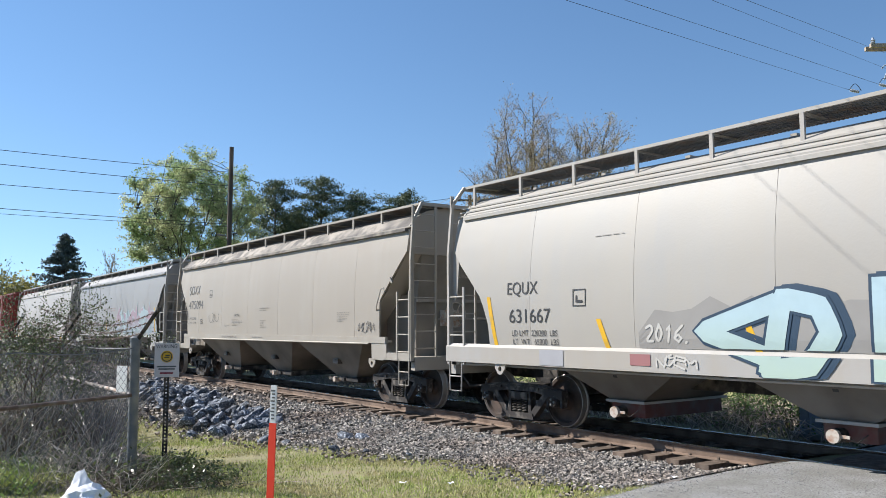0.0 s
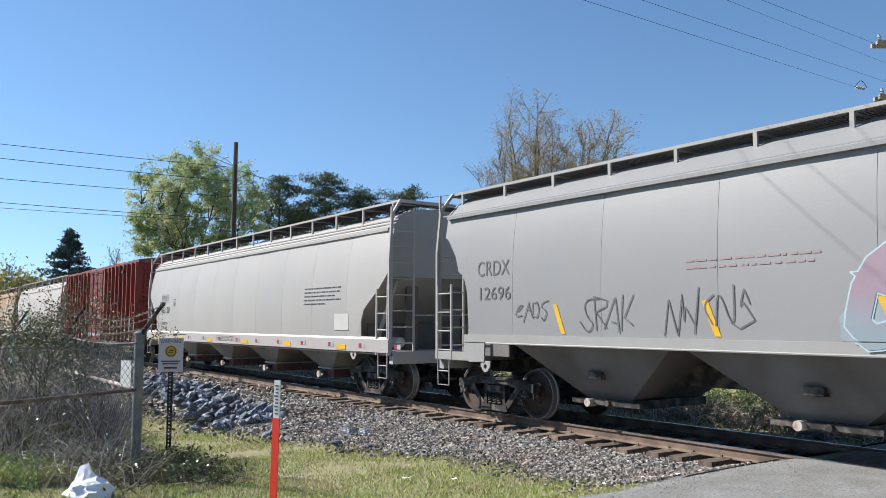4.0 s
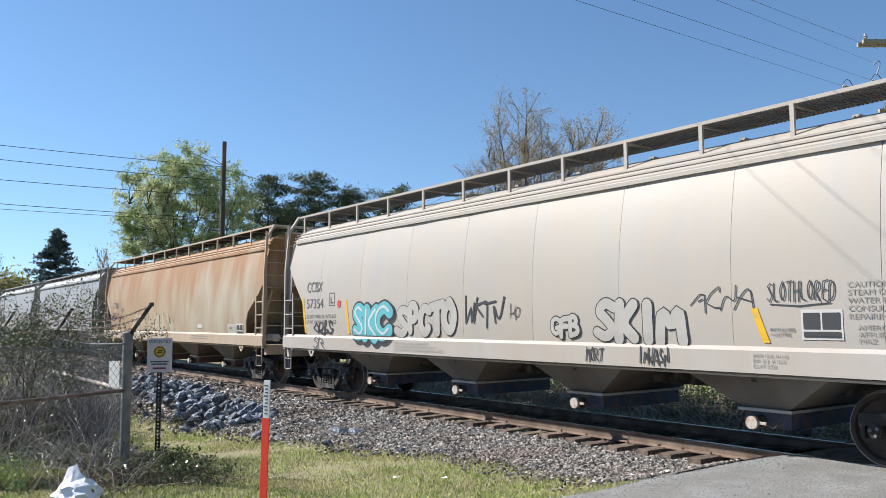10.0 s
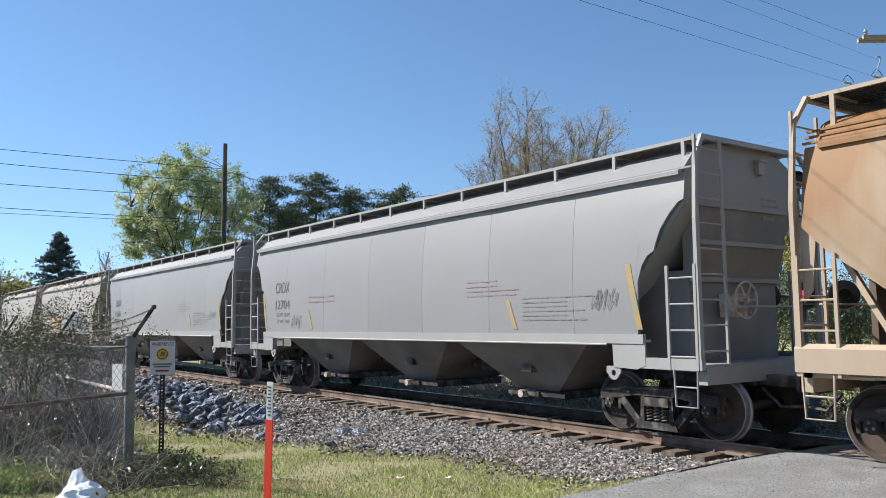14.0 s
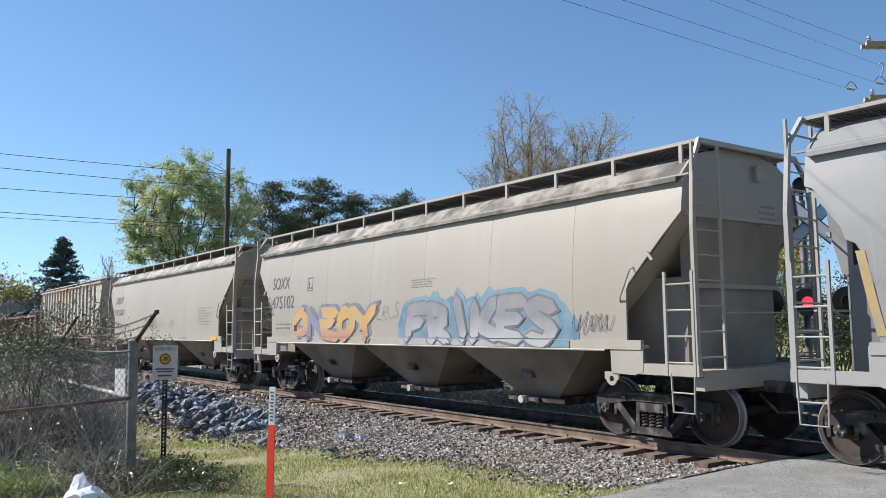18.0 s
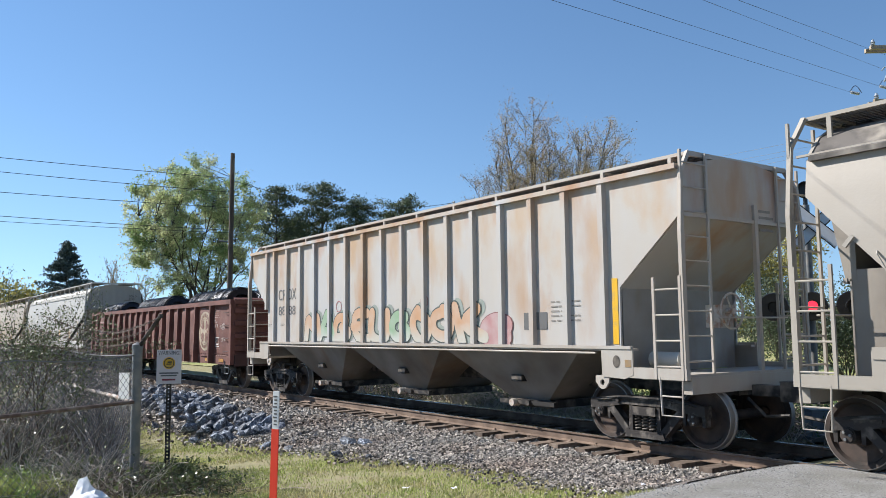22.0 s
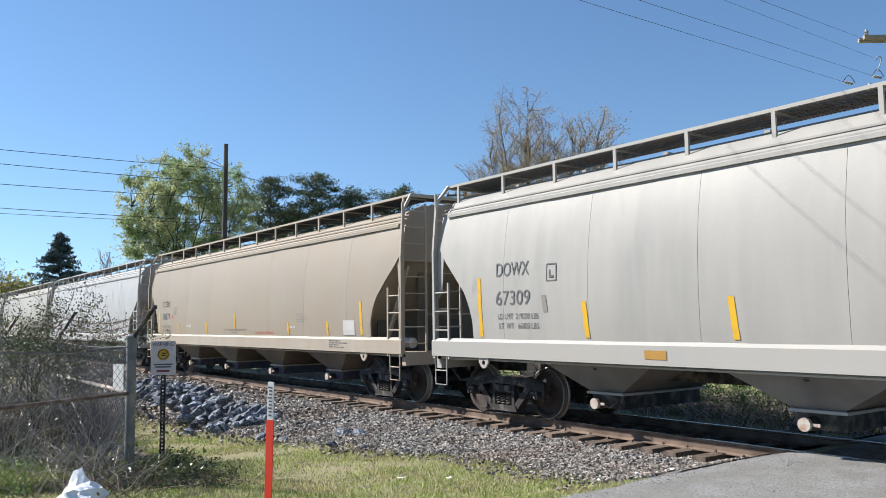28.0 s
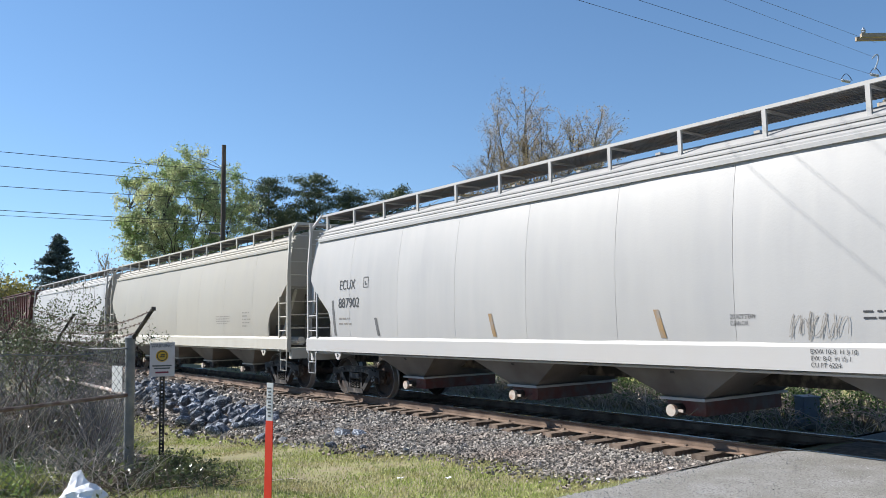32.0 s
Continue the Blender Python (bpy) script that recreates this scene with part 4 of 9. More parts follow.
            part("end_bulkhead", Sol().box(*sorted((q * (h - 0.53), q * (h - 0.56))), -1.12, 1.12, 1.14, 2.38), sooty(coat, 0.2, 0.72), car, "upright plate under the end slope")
            part("end_lip", Sol().box(*sorted((q * (h - 0.45), q * (h - 0.5))), -1.13, 1.13, 2.33, 2.40), coat, car)
            if cut == "round_grain":
                part("end_lip", Sol().box(*sorted((q * (h - 0.29), q * (h - 0.35))), -1.13, 1.13, mid - 0.04, mid + 0.03), coat, car)
            for e in (-1, 1):
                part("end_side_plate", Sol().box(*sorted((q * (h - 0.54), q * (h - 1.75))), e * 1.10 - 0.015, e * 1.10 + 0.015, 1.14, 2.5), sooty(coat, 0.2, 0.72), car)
            part("placard_bracket", Sol().box(*sorted((q * (h - 0.20), q * (h - 0.28))), 0.30, 0.46, 4.02, 4.24).box(*sorted((q * (h - 0.16), q * (h - 0.30))), 0.26, 0.50, 4.22, 4.25), frame_coat, car)
        elif kind == "ribbed":
            part("end_bulkhead", Sol().box(*sorted((q * (h - 1.31), q * (h - 1.35))), -1.42, 1.42, 1.12, 2.46), sooty(coat, 0.2, 0.72), car, "upright plate under the end slope")
            part("end_post", Sol().box(*sorted((q * (h - 0.04), q * (h - 0.10))), 0.26, 0.34, 1.10, 3.72), frame_coat, car)
        else:
            for y in (-0.62, 0.62):
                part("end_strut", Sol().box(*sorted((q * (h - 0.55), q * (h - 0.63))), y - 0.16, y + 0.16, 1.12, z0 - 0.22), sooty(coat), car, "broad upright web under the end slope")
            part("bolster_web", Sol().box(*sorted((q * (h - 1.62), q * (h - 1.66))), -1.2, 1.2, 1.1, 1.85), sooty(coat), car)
            for e in (-1, 1):
                part("end_brace", Sol().tube([(q * (h - 1.25), e * 1.25, 1.14), (q * (h - 0.34), e * 1.2, z0 - 0.12)], 0.05, 4), frame_coat, car)
                part("corner_gusset", Sol().prism([(q * (h - 0.30), z0), (q * (h - 0.08), z0 + 0.15), (q * (h - 0.10), z0 - 0.9), (q * (h - 0.22), z0 - 0.75)], e * 1.50 - 0.012, e * 1.50 + 0.012), frame_coat, car)
        part("crossover_bar", Sol().box(*sorted((q * (h - 0.09), q * (h - 0.15))), -1.24, 1.24, board_z - 0.075, board_z), frame_coat, car, "pale bar across the end of the roof walk")
        walkway = Sol()
        for i in range(12):
            xx = q * (h - 0.17 - 0.045 * i)
            walkway.box(xx - 0.012, xx + 0.012, -0.62, 0.62, board_z - 0.05, board_z - 0.012)
        part("crossover_board", walkway, board, car, "steel grating across the end of the roof")
        for e in (-1, 1):
            bend = 4.22 if kind == "pellet" else 4.08
            post = Sol()
            ptop = (q * (h - 0.12), e * 1.24, board_z - 0.01)
            path = [(q * (h - 0.04), e * 1.58, 1.06), (q * (h - 0.04), e * 1.58, 3.2), (q * (h - 0.06), e * 1.50, bend), ptop]
            post.tube(path, 0.042, 4)
            part("corner_post", post, frame_coat, car)
            stirrup(car, q * (h - 0.28), e * 1.6, frame_coat)
        ladder(car, q * (h - 0.31), -1.60, 1.06, 2.55, 4, frame_coat, half=0.24)
        ladder(car, q * (h - 0.31), 1.60, 1.06, 2.55, 4, frame_coat, half=0.24)
        ladder(car, q * (h - 0.05), -1.22, 1.14, 4.40, 9, frame_coat, "y", 0.30)
        ladder(car, q * (h - 0.05), 1.22, 1.14, 4.40, 9, frame_coat, "y", 0.30)
        part("grab_iron", Sol().tube([(q * h, -0.9, 1.95), (q * (h + 0.04), -0.9, 1.95), (q * (h + 0.04), 0.9, 1.95), (q * h, 0.9, 1.95)], 0.014, 6), frame_coat, car)
        lx, lz = q * (h - 1.62), 1.11 if kind == "pellet" else 1.06
        part("lifting_lug", lug_plate(lx, lz), frame_coat, car, "lifting lug with a round hole under the sill")
        if cut == "grain":
            for e in (-1, 1):
                part("edge_tab", Sol().prism([(q * (h - 0.83), 2.88), (q * (h - 0.87), 2.85), (q * (h - 0.76), 2.73), (q * (h - 0.72), 2.76)], e * 1.585, e * 1.625), frame_coat, car, "small pale lug on the slanted edge")
                part("edge_grab", Sol().tube([(q * (h - 1.12), e * 1.60, 2.66), (q * (h - 1.14), e * 1.66, 2.62), (q * (h - 1.34), e * 1.66, 2.22), (q * (h - 1.40), e * 1.60, 2.14)], 0.012, 5), frame_coat, car)
        coupler(car, q * h, q)
    pr = random.Random(seed + 500)
    for i in range(4):
        wd = pr.uniform(0.3, 0.5)
        part("end_print", Sol().box(h - d0 + 0.010, h - d0 + 0.016, 0.45, 0.45 + wd, 3.62 - 0.1 * i, 3.66 - 0.1 * i), FAINT_INK, car)
    # running boards
    n_post = max(12, round(length / 1.35))
    for e in (-1, 1):
        rb = Sol()
        n_slat = int(length / 0.062)
        for i in range(n_slat):
            x = -h + 0.15 + (length - 0.3) * i / n_slat
            rb.box(x, x + 0.03, *sorted((e * 0.40, e * 1.22)), board_z - 0.046, board_z - 0.006)
        for y in (0.42, 0.62, 0.82, 1.02):
            rb.box(-h + 0.12, h - 0.12, e * y - 0.006, e * y + 0.006, board_z - 0.044, board_z - 0.004)
        part("running_board", rb, board, car, "open steel grating walkway")
        part("board_edge", Sol().box(-h + 0.1, h - 0.1, e * 1.23 - 0.018, e * 1.23 + 0.018, board_z - 0.05, board_z), frame_coat, car)
        post = shared(("board_post", round(board_z, 2), kind, frame_coat.name), lambda: Sol().box(-0.03, 0.03, -1.25, -1.21, 4.15, board_z - 0.04)
                      .box(-0.015, 0.015, -1.22, -0.6, board_z - 0.075, board_z - 0.035).mesh("board_post", frame_coat))
        for i in range(n_post):
            x = -h + 0.45 + (length - 0.9) * i / (n_post - 1)
            part("board_post", post, None, car, at=pose(x, 0, 0, 0, 0, 0 if e < 0 else 180))
    # discharge bays
    a0, a1 = (-h + 2.15, h - 2.15) if kind != "pellet" else (-h + 2.3, h - 2.3)
    pitch = (a1 - a0) / bays
    for i in range(bays):
        x = a0 + pitch * (i + 0.5)
        if kind == "pellet":
            s = Sol().frustum((x - 0.34, x + 0.34, -1.02, 1.02, 0.60), (x - pitch / 2 + 0.30, x + pitch / 2 - 0.30, -1.42, 1.42, 1.24))
            s.frustum((x - pitch / 2 + 0.30, x + pitch / 2 - 0.30, -1.42, 1.42, 1.24), (x - pitch / 2 + 0.06, x + pitch / 2 - 0.06, -1.5, 1.5, 1.40))
            # bay paint: grime, and the shade below the sill darkened into it
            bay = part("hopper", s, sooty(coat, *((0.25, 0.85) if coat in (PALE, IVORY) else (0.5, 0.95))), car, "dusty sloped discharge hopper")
            part("hopper_flange", Sol().box(x - 0.40, x + 0.40, -1.07, 1.07, 0.56, 0.60), frame_coat, bay)
            part("outlet", Sol().box(x - 0.34, x + 0.34, -0.98, 0.98, 0.34, 0.56), (GATE_BLUE, GATE_RED, BLACK_STEEL)[seed % 3], bay, "painted outlet casting")
            part("outlet_tube", Sol().tube([(x - 0.1, -1.16, 0.42), (x - 0.1, 1.16, 0.42)], 0.09, 12), BLACK_STEEL, bay)
            part("outlet_cap", Sol().tube([(x - 0.1, -1.22, 0.42), (x - 0.1, -1.16, 0.42)], 0.088, 14).box(x - 0.06, x + 0.10, -1.19, -1.17, 0.40, 0.44), CAP, bay, "round pale outlet cap")
            part("cap_chain", Sol().tube([(x + 0.08, -1.18, 0.42), (x + 0.18, -1.16, 0.36), (x + 0.26, -1.05, 0.46)], 0.008, 4), BLACK_STEEL, bay)
            for k2, z2 in enumerate((1.10, 1.03, 0.97)):
                y2 = -1.42 + 0.625 * (1.24 - z2) - 0.012
                part("stencil_bar", Sol().put([(x - 0.12 + 0.04 * k2, y2, z2), (x + 0.12 - 0.04 * k2, y2, z2), (x + 0.12 - 0.04 * k2, y2 - 0.025, z2 + 0.04), (x - 0.12 + 0.04 * k2, y2 - 0.025, z2 + 0.04)], [(0, 1, 2, 3)]), INK, bay)
        else:
            s = Sol().frustum((x - 0.50, x + 0.50, -0.88, 0.88, 0.52), (x - pitch / 2 + 0.05, x + pitch / 2 - 0.05, -1.5, 1.5, 1.46))
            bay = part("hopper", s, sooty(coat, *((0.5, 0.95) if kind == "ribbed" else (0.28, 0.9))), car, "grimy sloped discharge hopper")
            part("outlet_gate", Sol().box(x - 0.58, x + 0.58, -0.92, 0.92, 0.38, 0.52).box(x - 0.75, x + 0.75, -1.0, -0.92, 0.42, 0.50), BLACK_STEEL, bay)
            part("gate_shaft", Sol().tube([(x - 0.3, -1.1, 0.45), (x - 0.3, -0.9, 0.45)], 0.07, 12), CAP, bay)
            part("gate_shaft", Sol().tube([(x + 0.1, -1.06, 0.46), (x + 0.1, -0.9, 0.46)], 0.05, 10), BLACK_STEEL, bay)
            part("vibrator_bracket", Sol().box(x - 0.12, x + 0.16, -1.24, -1.05, 0.86, 0.98), BLACK_STEEL, bay)
    if kind == "ribbed":
        brake_wheel(car, -h + 0.12, -0.45, 1.85, True)
        part("air_reservoir", Sol().lathe([(-0.35, 0.0), (-0.33, 0.12), (-0.26, 0.16), (0.26, 0.16), (0.33, 0.12), (0.35, 0.0)], 14, "x", at=(-h + 0.85, 0.55, 1.34)), TANK, car, "pale cylindrical air reservoir", True)
        # no opening here: a flat black disc gives the dark of the hole
        ring = [(h - 1.30 + 0.075 * math.cos(a), -1.619, 1.30 + 0.095 * math.sin(a)) for a in np.linspace(0, 2 * math.pi, 20, endpoint=False)]
        part("jacking_hole", Sol().put(ring, [tuple(range(20))]), BLACK_STEEL, car, "round dark hole in the sill plate")
        part("yellow_label", Sol().box(h - 1.13, h - 1.01, -1.62, -1.616, 1.22, 1.33), DULL_STRIP, car)
        part("brake_rod", Sol().tube([(-h + 0.25, -0.45, 1.85), (-h + 0.25, -0.45, 1.14)], 0.02, 6), frame_coat, car)
        for y in (-0.95, 0.75):
            part("end_stanchion", Sol().box(-h + 0.55, -h + 0.64, y - 0.04, y + 0.04, 1.12, 3.02), RUST_PIPE, car, "rusty upright under the end slope")
    truck(car, -h + bogie)
    truck(car, h - bogie)
    if front_brake:
        brake_wheel(car, h - 0.1, -0.35, 2.05)
    if tank:
        part("air_reservoir", Sol().lathe([(-0.45, 0.0), (-0.43, 0.12), (-0.36, 0.17), (0.36, 0.17), (0.43, 0.12), (0.45, 0.0)], 16, "x", at=(h - 0.75, -1.05, 1.62)),
             TANK, car, "pale cylindrical air reservoir", True)
    else:
        part("brake_cylinder", Sol().lathe([(-0.3, 0.0), (-0.28, 0.12), (0.28, 0.12), (0.3, 0.0)], 14, "x", at=(h - 0.9, -0.9, 1.32)), TANK, car, "", True)
    return car, side


# ---- railcars: boxcar and gondola ----
def boxcar(label, length, coat, dark):
    car = thing("boxcar", label, "railway car", "cars of the freight train")
    h, w, top, low = length / 2, 1.53, 4.50, 0.80

    def side(x, z):
        return w

    part("body", Sol().box(-h, h, -w, w, 0.98, top), coat, car)
    roof = Sol()
    xs = np.linspace(-h - 0.02, h + 0.02, 16)
    prof = [(1.57, top - 0.08), (1.58, top + 0.02), (0.8, top + 0.12), (0.0, top + 0.20), (-0.8, top + 0.12), (-1.58, top + 0.02), (-1.57, top - 0.08)]
    roof.loft([[(x, -y, z) for y, z in prof] for x in xs])
    rf = part("roof", roof, mat("flaking_roof_paint", (0.19, 0.06, 0.05), 0.6, 0.1, 0.2, 2, (0.55, 0.53, 0.5), 0.22, 3, soft=0.05), car, "red roof with flaked white patches")
    for i in range(15):
        x = -h + 0.5 + (length - 1.0) * i / 14
        part("roof_seam", Sol().put([(x + a, -y, z + 0.03) for a in (-0.03, 0.03) for y, z in prof[1:6]], [(i2, i2 + 1, i2 + 6, i2 + 5) for i2 in range(4)]), coat, rf)
    for e in (-1, 1):
        part("side_sill", Sol().box(-h, h, e * 1.56 - 0.05, e * 1.56 + 0.05, 0.98, 1.06)
             .prism([(-h + 2.9, 0.98), (-h + 3.3, 0.74), (h - 3.3, 0.74), (h - 2.9, 0.98)], e * 1.55 - 0.03, e * 1.55 + 0.03), coat, car)
        part("top_chord", Sol().box(-h, h, e * 1.545 - 0.04, e * 1.545 + 0.04, top - 0.14, top - 0.02), coat, car)
    # outside posts: offsets from the leading end
    ribs = [h - x for x in (7.47, 6.76, 6.01, 5.38, 4.62, 3.95, 3.23, 2.57, 1.86, -1.98, -2.86, -3.52, -4.20, -4.90, -5.58, -6.30, -6.98, -7.47)]
    for d in ribs:
        x = h - d
        for e in (-1, 1):
            a = 0.045
            part("post", Sol().put([(x + u, e * (w + v), z) for z in (0.9, top - 0.1) for u, v in ((-a - 0.012, 0), (-a, 0.16), (a, 0.16), (a + 0.012, 0))],
                                   [(0, 1, 5, 4), (1, 2, 6, 5), (2, 3, 7, 6), (0, 3, 2, 1), (4, 5, 6, 7)]), coat, car)
    door_x0, door_x1 = -1.78, 1.70
    door = part("door", Sol().box(door_x0, door_x1, -w - 0.05, -w - 0.01, 1.05, top - 0.22), coat, car, "sliding plug door with locking rods")
    for z in (1.35, 1.95, 2.5, 3.15, 3.8):
        part("door_rail", Sol().box(door_x0, door_x1, -w - 0.085, -w - 0.05, z - 0.05, z + 0.05), coat, door)
    for k, x in enumerate((door_x0 + 0.25, door_x0 + 1.2, door_x1 - 1.3, door_x1 - 0.2)):
        part("locking_rod", Sol().tube([(x, -w - 0.15, 1.0), (x, -w - 0.15, top - 0.2)], 0.03, 6).box(x - 0.07, x + 0.07, -w - 0.19, -w - 0.1, 1.85 + 0.3 * (k % 2), 2.0 + 0.3 * (k % 2)), coat, door)
    for z in (1.0, top - 0.2):
        part("door_track", Sol().box(door_x0 - 2.2, door_x1 + 1.4, -w - 0.085, -w - 0.005, z - 0.05, z + 0.03), coat, car)
    part("door_motor_box", Sol().box(h - 2.35, h - 2.15, -w - 0.16, -w, 1.75, 2.0).box(h - 2.4, h - 2.1, -w - 0.18, -w, 4.0, 4.12), dark, car)
    for q in (-1, 1):
        for i in range(9):
            z = 1.25 + 0.34 * i
            part("end_corrugation", Sol().prism([(q * h, z - 0.12), (q * (h + 0.06), z - 0.05), (q * (h + 0.06), z + 0.05), (q * h, z + 0.12)], -1.38, 1.38), coat, car)
        part("end_sill", Sol().box(*sorted((q * h, q * (h + 0.12))), -1.5, 1.5, 0.74, 1.06), dark, car)
        part("crossover_platform", Sol().box(*sorted((q * (h + 0.08), q * (h + 0.34))), -0.75, 0.95, 1.12, 1.15), GRATE, car)
        ladder(car, q * (h - 0.34), -w - 0.12, 1.0, 2.7, 5, coat, half=0.25)
        ladder(car, q * (h + 0.10), -1.1, 1.1, 4.4, 9, coat, "y", 0.22)
        stirrup(car, q * (h - 0.36), -1.58, GALV, 0.95, 0.5)
        coupler(car, q * (h + 0.25), q)
        truck(car, q * (h - 1.7))
    part("centre_sill", Sol().box(-h, h, -0.3, 0.3, 0.72, 1.0).box(-2.2, 2.2, -1.2, 1.2, 0.62, 0.9), BLACK_STEEL, car)
    return car, side


def gondola(label, length, coat, dark):
    car = thing("gondola_car", label, "railway car", "cars of the freight train")
    h, w, top, low = length / 2, 1.46, 2.82, 0.78

    gaps = (-8.28, -6.91, -5.91, -5.02, -4.02, -3.06, -2.12, -1.21, -0.33, 0.62, 1.54, 2.47, 3.42, 4.39, 5.31, 6.31, 7.84)

    def dent(x, z):
        k = max(0, min(len(gaps) - 2, sum(1 for g in gaps if x > g) - 1))
        u = (x - gaps[k]) / (gaps[k + 1] - gaps[k])
        belly = 0.07 * math.sin(math.pi * min(1.0, max(0.0, u))) * step(top - 0.06, top - 0.28 - 0.12 * noise.noise((k * 3.7, 0, 0)), z)
        return belly + (0.05 * (noise.noise((x * 1.3, z * 1.2, 1)) + 0.35 * noise.noise((x * 3.4, z * 3.0, 4))) + 0.02) * math.sin(math.pi * min(1, max(0, (z - 1.02) / (top - 1.02))))

    for e in (-1, 1):
        s = Sol()
        n, m = 200, 14
        for i in range(n + 1):
            for j in range(m + 1):
                x, z = -h + length * i / n, 1.02 + (top - 1.02) * j / m
                s.v.append((x, e * (w + dent(x, z)), z))
        s.f = [(i * (m + 1) + j, (i + 1) * (m + 1) + j, (i + 1) * (m + 1) + j + 1, i * (m + 1) + j + 1) for i in range(n) for j in range(m)]
        s.k = [0] * len(s.f)
        s.box(-h, h, *sorted((e * (w - 0.07), e * (w - 0.05))), 1.0, top)
        part("side_sheet", s, coat, car, "dented rusty side plates", True)
        part("top_chord", Sol().box(-h - 0.02, h + 0.02, *sorted((e * (w - 0.03), e * (w + 0.13))), top - 0.10, top + 0.05), coat, car)
        part("side_sill", Sol().put([(x, e * y, z) for x in (-h, h) for y, z in ((w + 0.005, 1.07), (w + 0.03, 1.05), (w + 0.03, low), (w - 0.05, low), (w - 0.05, 1.07))],
                                    [(i, (i + 1) % 5, (i + 1) % 5 + 5, i + 5) for i in range(5)]), coat, car)
    for x in gaps:
        for e in (-1, 1):
            part("rib", Sol().put([(x + u, e * (w + v), z) for z, k in ((low + 0.02, 1.0), (1.05, 1.0), (1.25, 1.0), (top - 0.1, 0.78)) for u, v in
                                   ((-0.065, 0), (-0.05, 0.20 * k), (0.05, 0.20 * k), (0.065, 0))],
                                  [(r * 4 + i, r * 4 + i + 1, r * 4 + i + 5, r * 4 + i + 4) for r in range(3) for i in range(3)] + [(0, 3, 2, 1)]), coat, car)
    part("floor", Sol().box(-h, h, -w, w, 1.0, 1.06), dark, car)
    for q in (-1, 1):
        s = Sol().box(*sorted((q * h, q * (h - 0.06))), -w, w, 1.0, top + 0.04)
        for z in (1.3, 1.7, 2.1, 2.5, 2.8):
            part("end_corrugation", Sol().prism([(q * (h - 0.03), z - 0.13), (q * (h + 0.09), z - 0.07), (q * (h + 0.09), z + 0.07), (q * (h - 0.03), z + 0.13)], -w, w), coat, car)
        part("end_wall", s, coat, car)
        part("corner_post", Sol().box(*sorted((q * (h - 0.12), q * (h + 0.05))), -w - 0.12, -w + 0.05, low, top), coat, car)
        part("end_sill", Sol().box(*sorted((q * h, q * (h + 0.14))), -1.45, 1.45, 0.74, 1.1), dark, car)
        for i in range(4):
            z = 1.2 + 0.42 * i
            x = q * (h - 0.42)
            part("grab_iron", Sol().tube([(x - 0.22, -w, z), (x - 0.22, -w - 0.09, z), (x + 0.22, -w - 0.09, z), (x + 0.22, -w, z)], 0.016, 6), dark, car)
        stirrup(car, q * (h - 0.4), -1.52, GALV, 0.9, 0.5)
        coupler(car, q * h, q)
        truck(car, q * (h - 1.8))
    part("centre_sill", Sol().box(-h, h, -0.3, 0.3, 0.70, 1.0), BLACK_STEEL, car)

    def side(x, z):
        return w + dent(x, z) if z > 1.05 else w + 0.03

    return car, side


def wire_coil(length, radius, seed):
    """Bundles of wire rod: hollow rolls of many strands side by side."""
    s = Sol()
    r = random.Random(seed)
    n = int(length / 0.022)
    for i in range(n):
        x = length * i / n
        rr = radius + r.uniform(-0.03, 0.012)
        tilt, off = r.uniform(-0.05, 0.05), r.uniform(-0.02, 0.02)
        pts = [(x + tilt * math.cos(a) + 0.03 * math.sin(3 * a + i), (rr + off) * math.cos(a), rr * math.sin(a)) for a in np.linspace(-0.25, math.pi + 0.25, 17)]
        s.tube(pts, r.uniform(0.010, 0.016), 4, cap=False)
    s.lathe([(0.02, radius * 0.62), (0.02, radius - 0.05), (length - 0.02, radius - 0.05), (length - 0.02, radius * 0.62), (0.02, radius * 0.62)], 24, "x")
    return s.mesh("wire_coil", COIL)


# ---- the train, car by car ----
WHEELS, CARS = [], []


def couple(made, lead, tail):
    """A car and the stretch of the train that it fills, in metres along the track."""
    CARS.append((made[0], (lead + tail) / 2))
    return made


CREAM, CREAM_F = paint("cream_car_paint", (0.325, 0.315, 0.298), (0.36, 0.32, 0.26), 0.12), paint("cream_frame_paint", (0.344, 0.338, 0.329), (0.34, 0.28, 0.2), 0.12)
TAN, TAN_F = paint("tan_grey_car_paint", (0.326, 0.298, 0.260), (0.29, 0.25, 0.2), 0.20), paint("tan_grey_frame_paint", (0.352, 0.328, 0.288), (0.26, 0.22, 0.17), 0.2)
GREY, GREY_F = paint("grey_car_paint", (0.234, 0.238, 0.241), (0.24, 0.23, 0.22), 0.2), paint("pale_grey_frame_paint", (0.321, 0.321, 0.314), (0.25, 0.23, 0.2), 0.2)
IVORY, IVORY_F = paint("ivory_car_paint", (0.318, 0.306, 0.296), (0.35, 0.325, 0.285), 0.14), paint("ivory_frame_paint", (0.358, 0.351, 0.357), (0.4, 0.3, 0.2), 0.1)
BONE, BONE_F = paint("bone_car_paint", (0.340, 0.324, 0.302), (0.42, 0.34, 0.25), 0.16), paint("bone_frame_paint", (0.375, 0.357, 0.33), (0.34, 0.26, 0.19), 0.2)
RUSTY = mat("rust_stained_tan_paint", (0.298, 0.206, 0.115), 0.6, 0, 0.18, 0.9, (0.335, 0.29, 0.21), 0.5, 0.21, 0.1, 0.09, (0.24, 0.125, 0.06), 0.22, 1.3, 0.06, 30, streak3=0.8, soft3=0.2)
rust_runs(RUSTY, (0.245, 0.118, 0.038), 1.9, 4.3, 0.15, 1.0, 0.9)
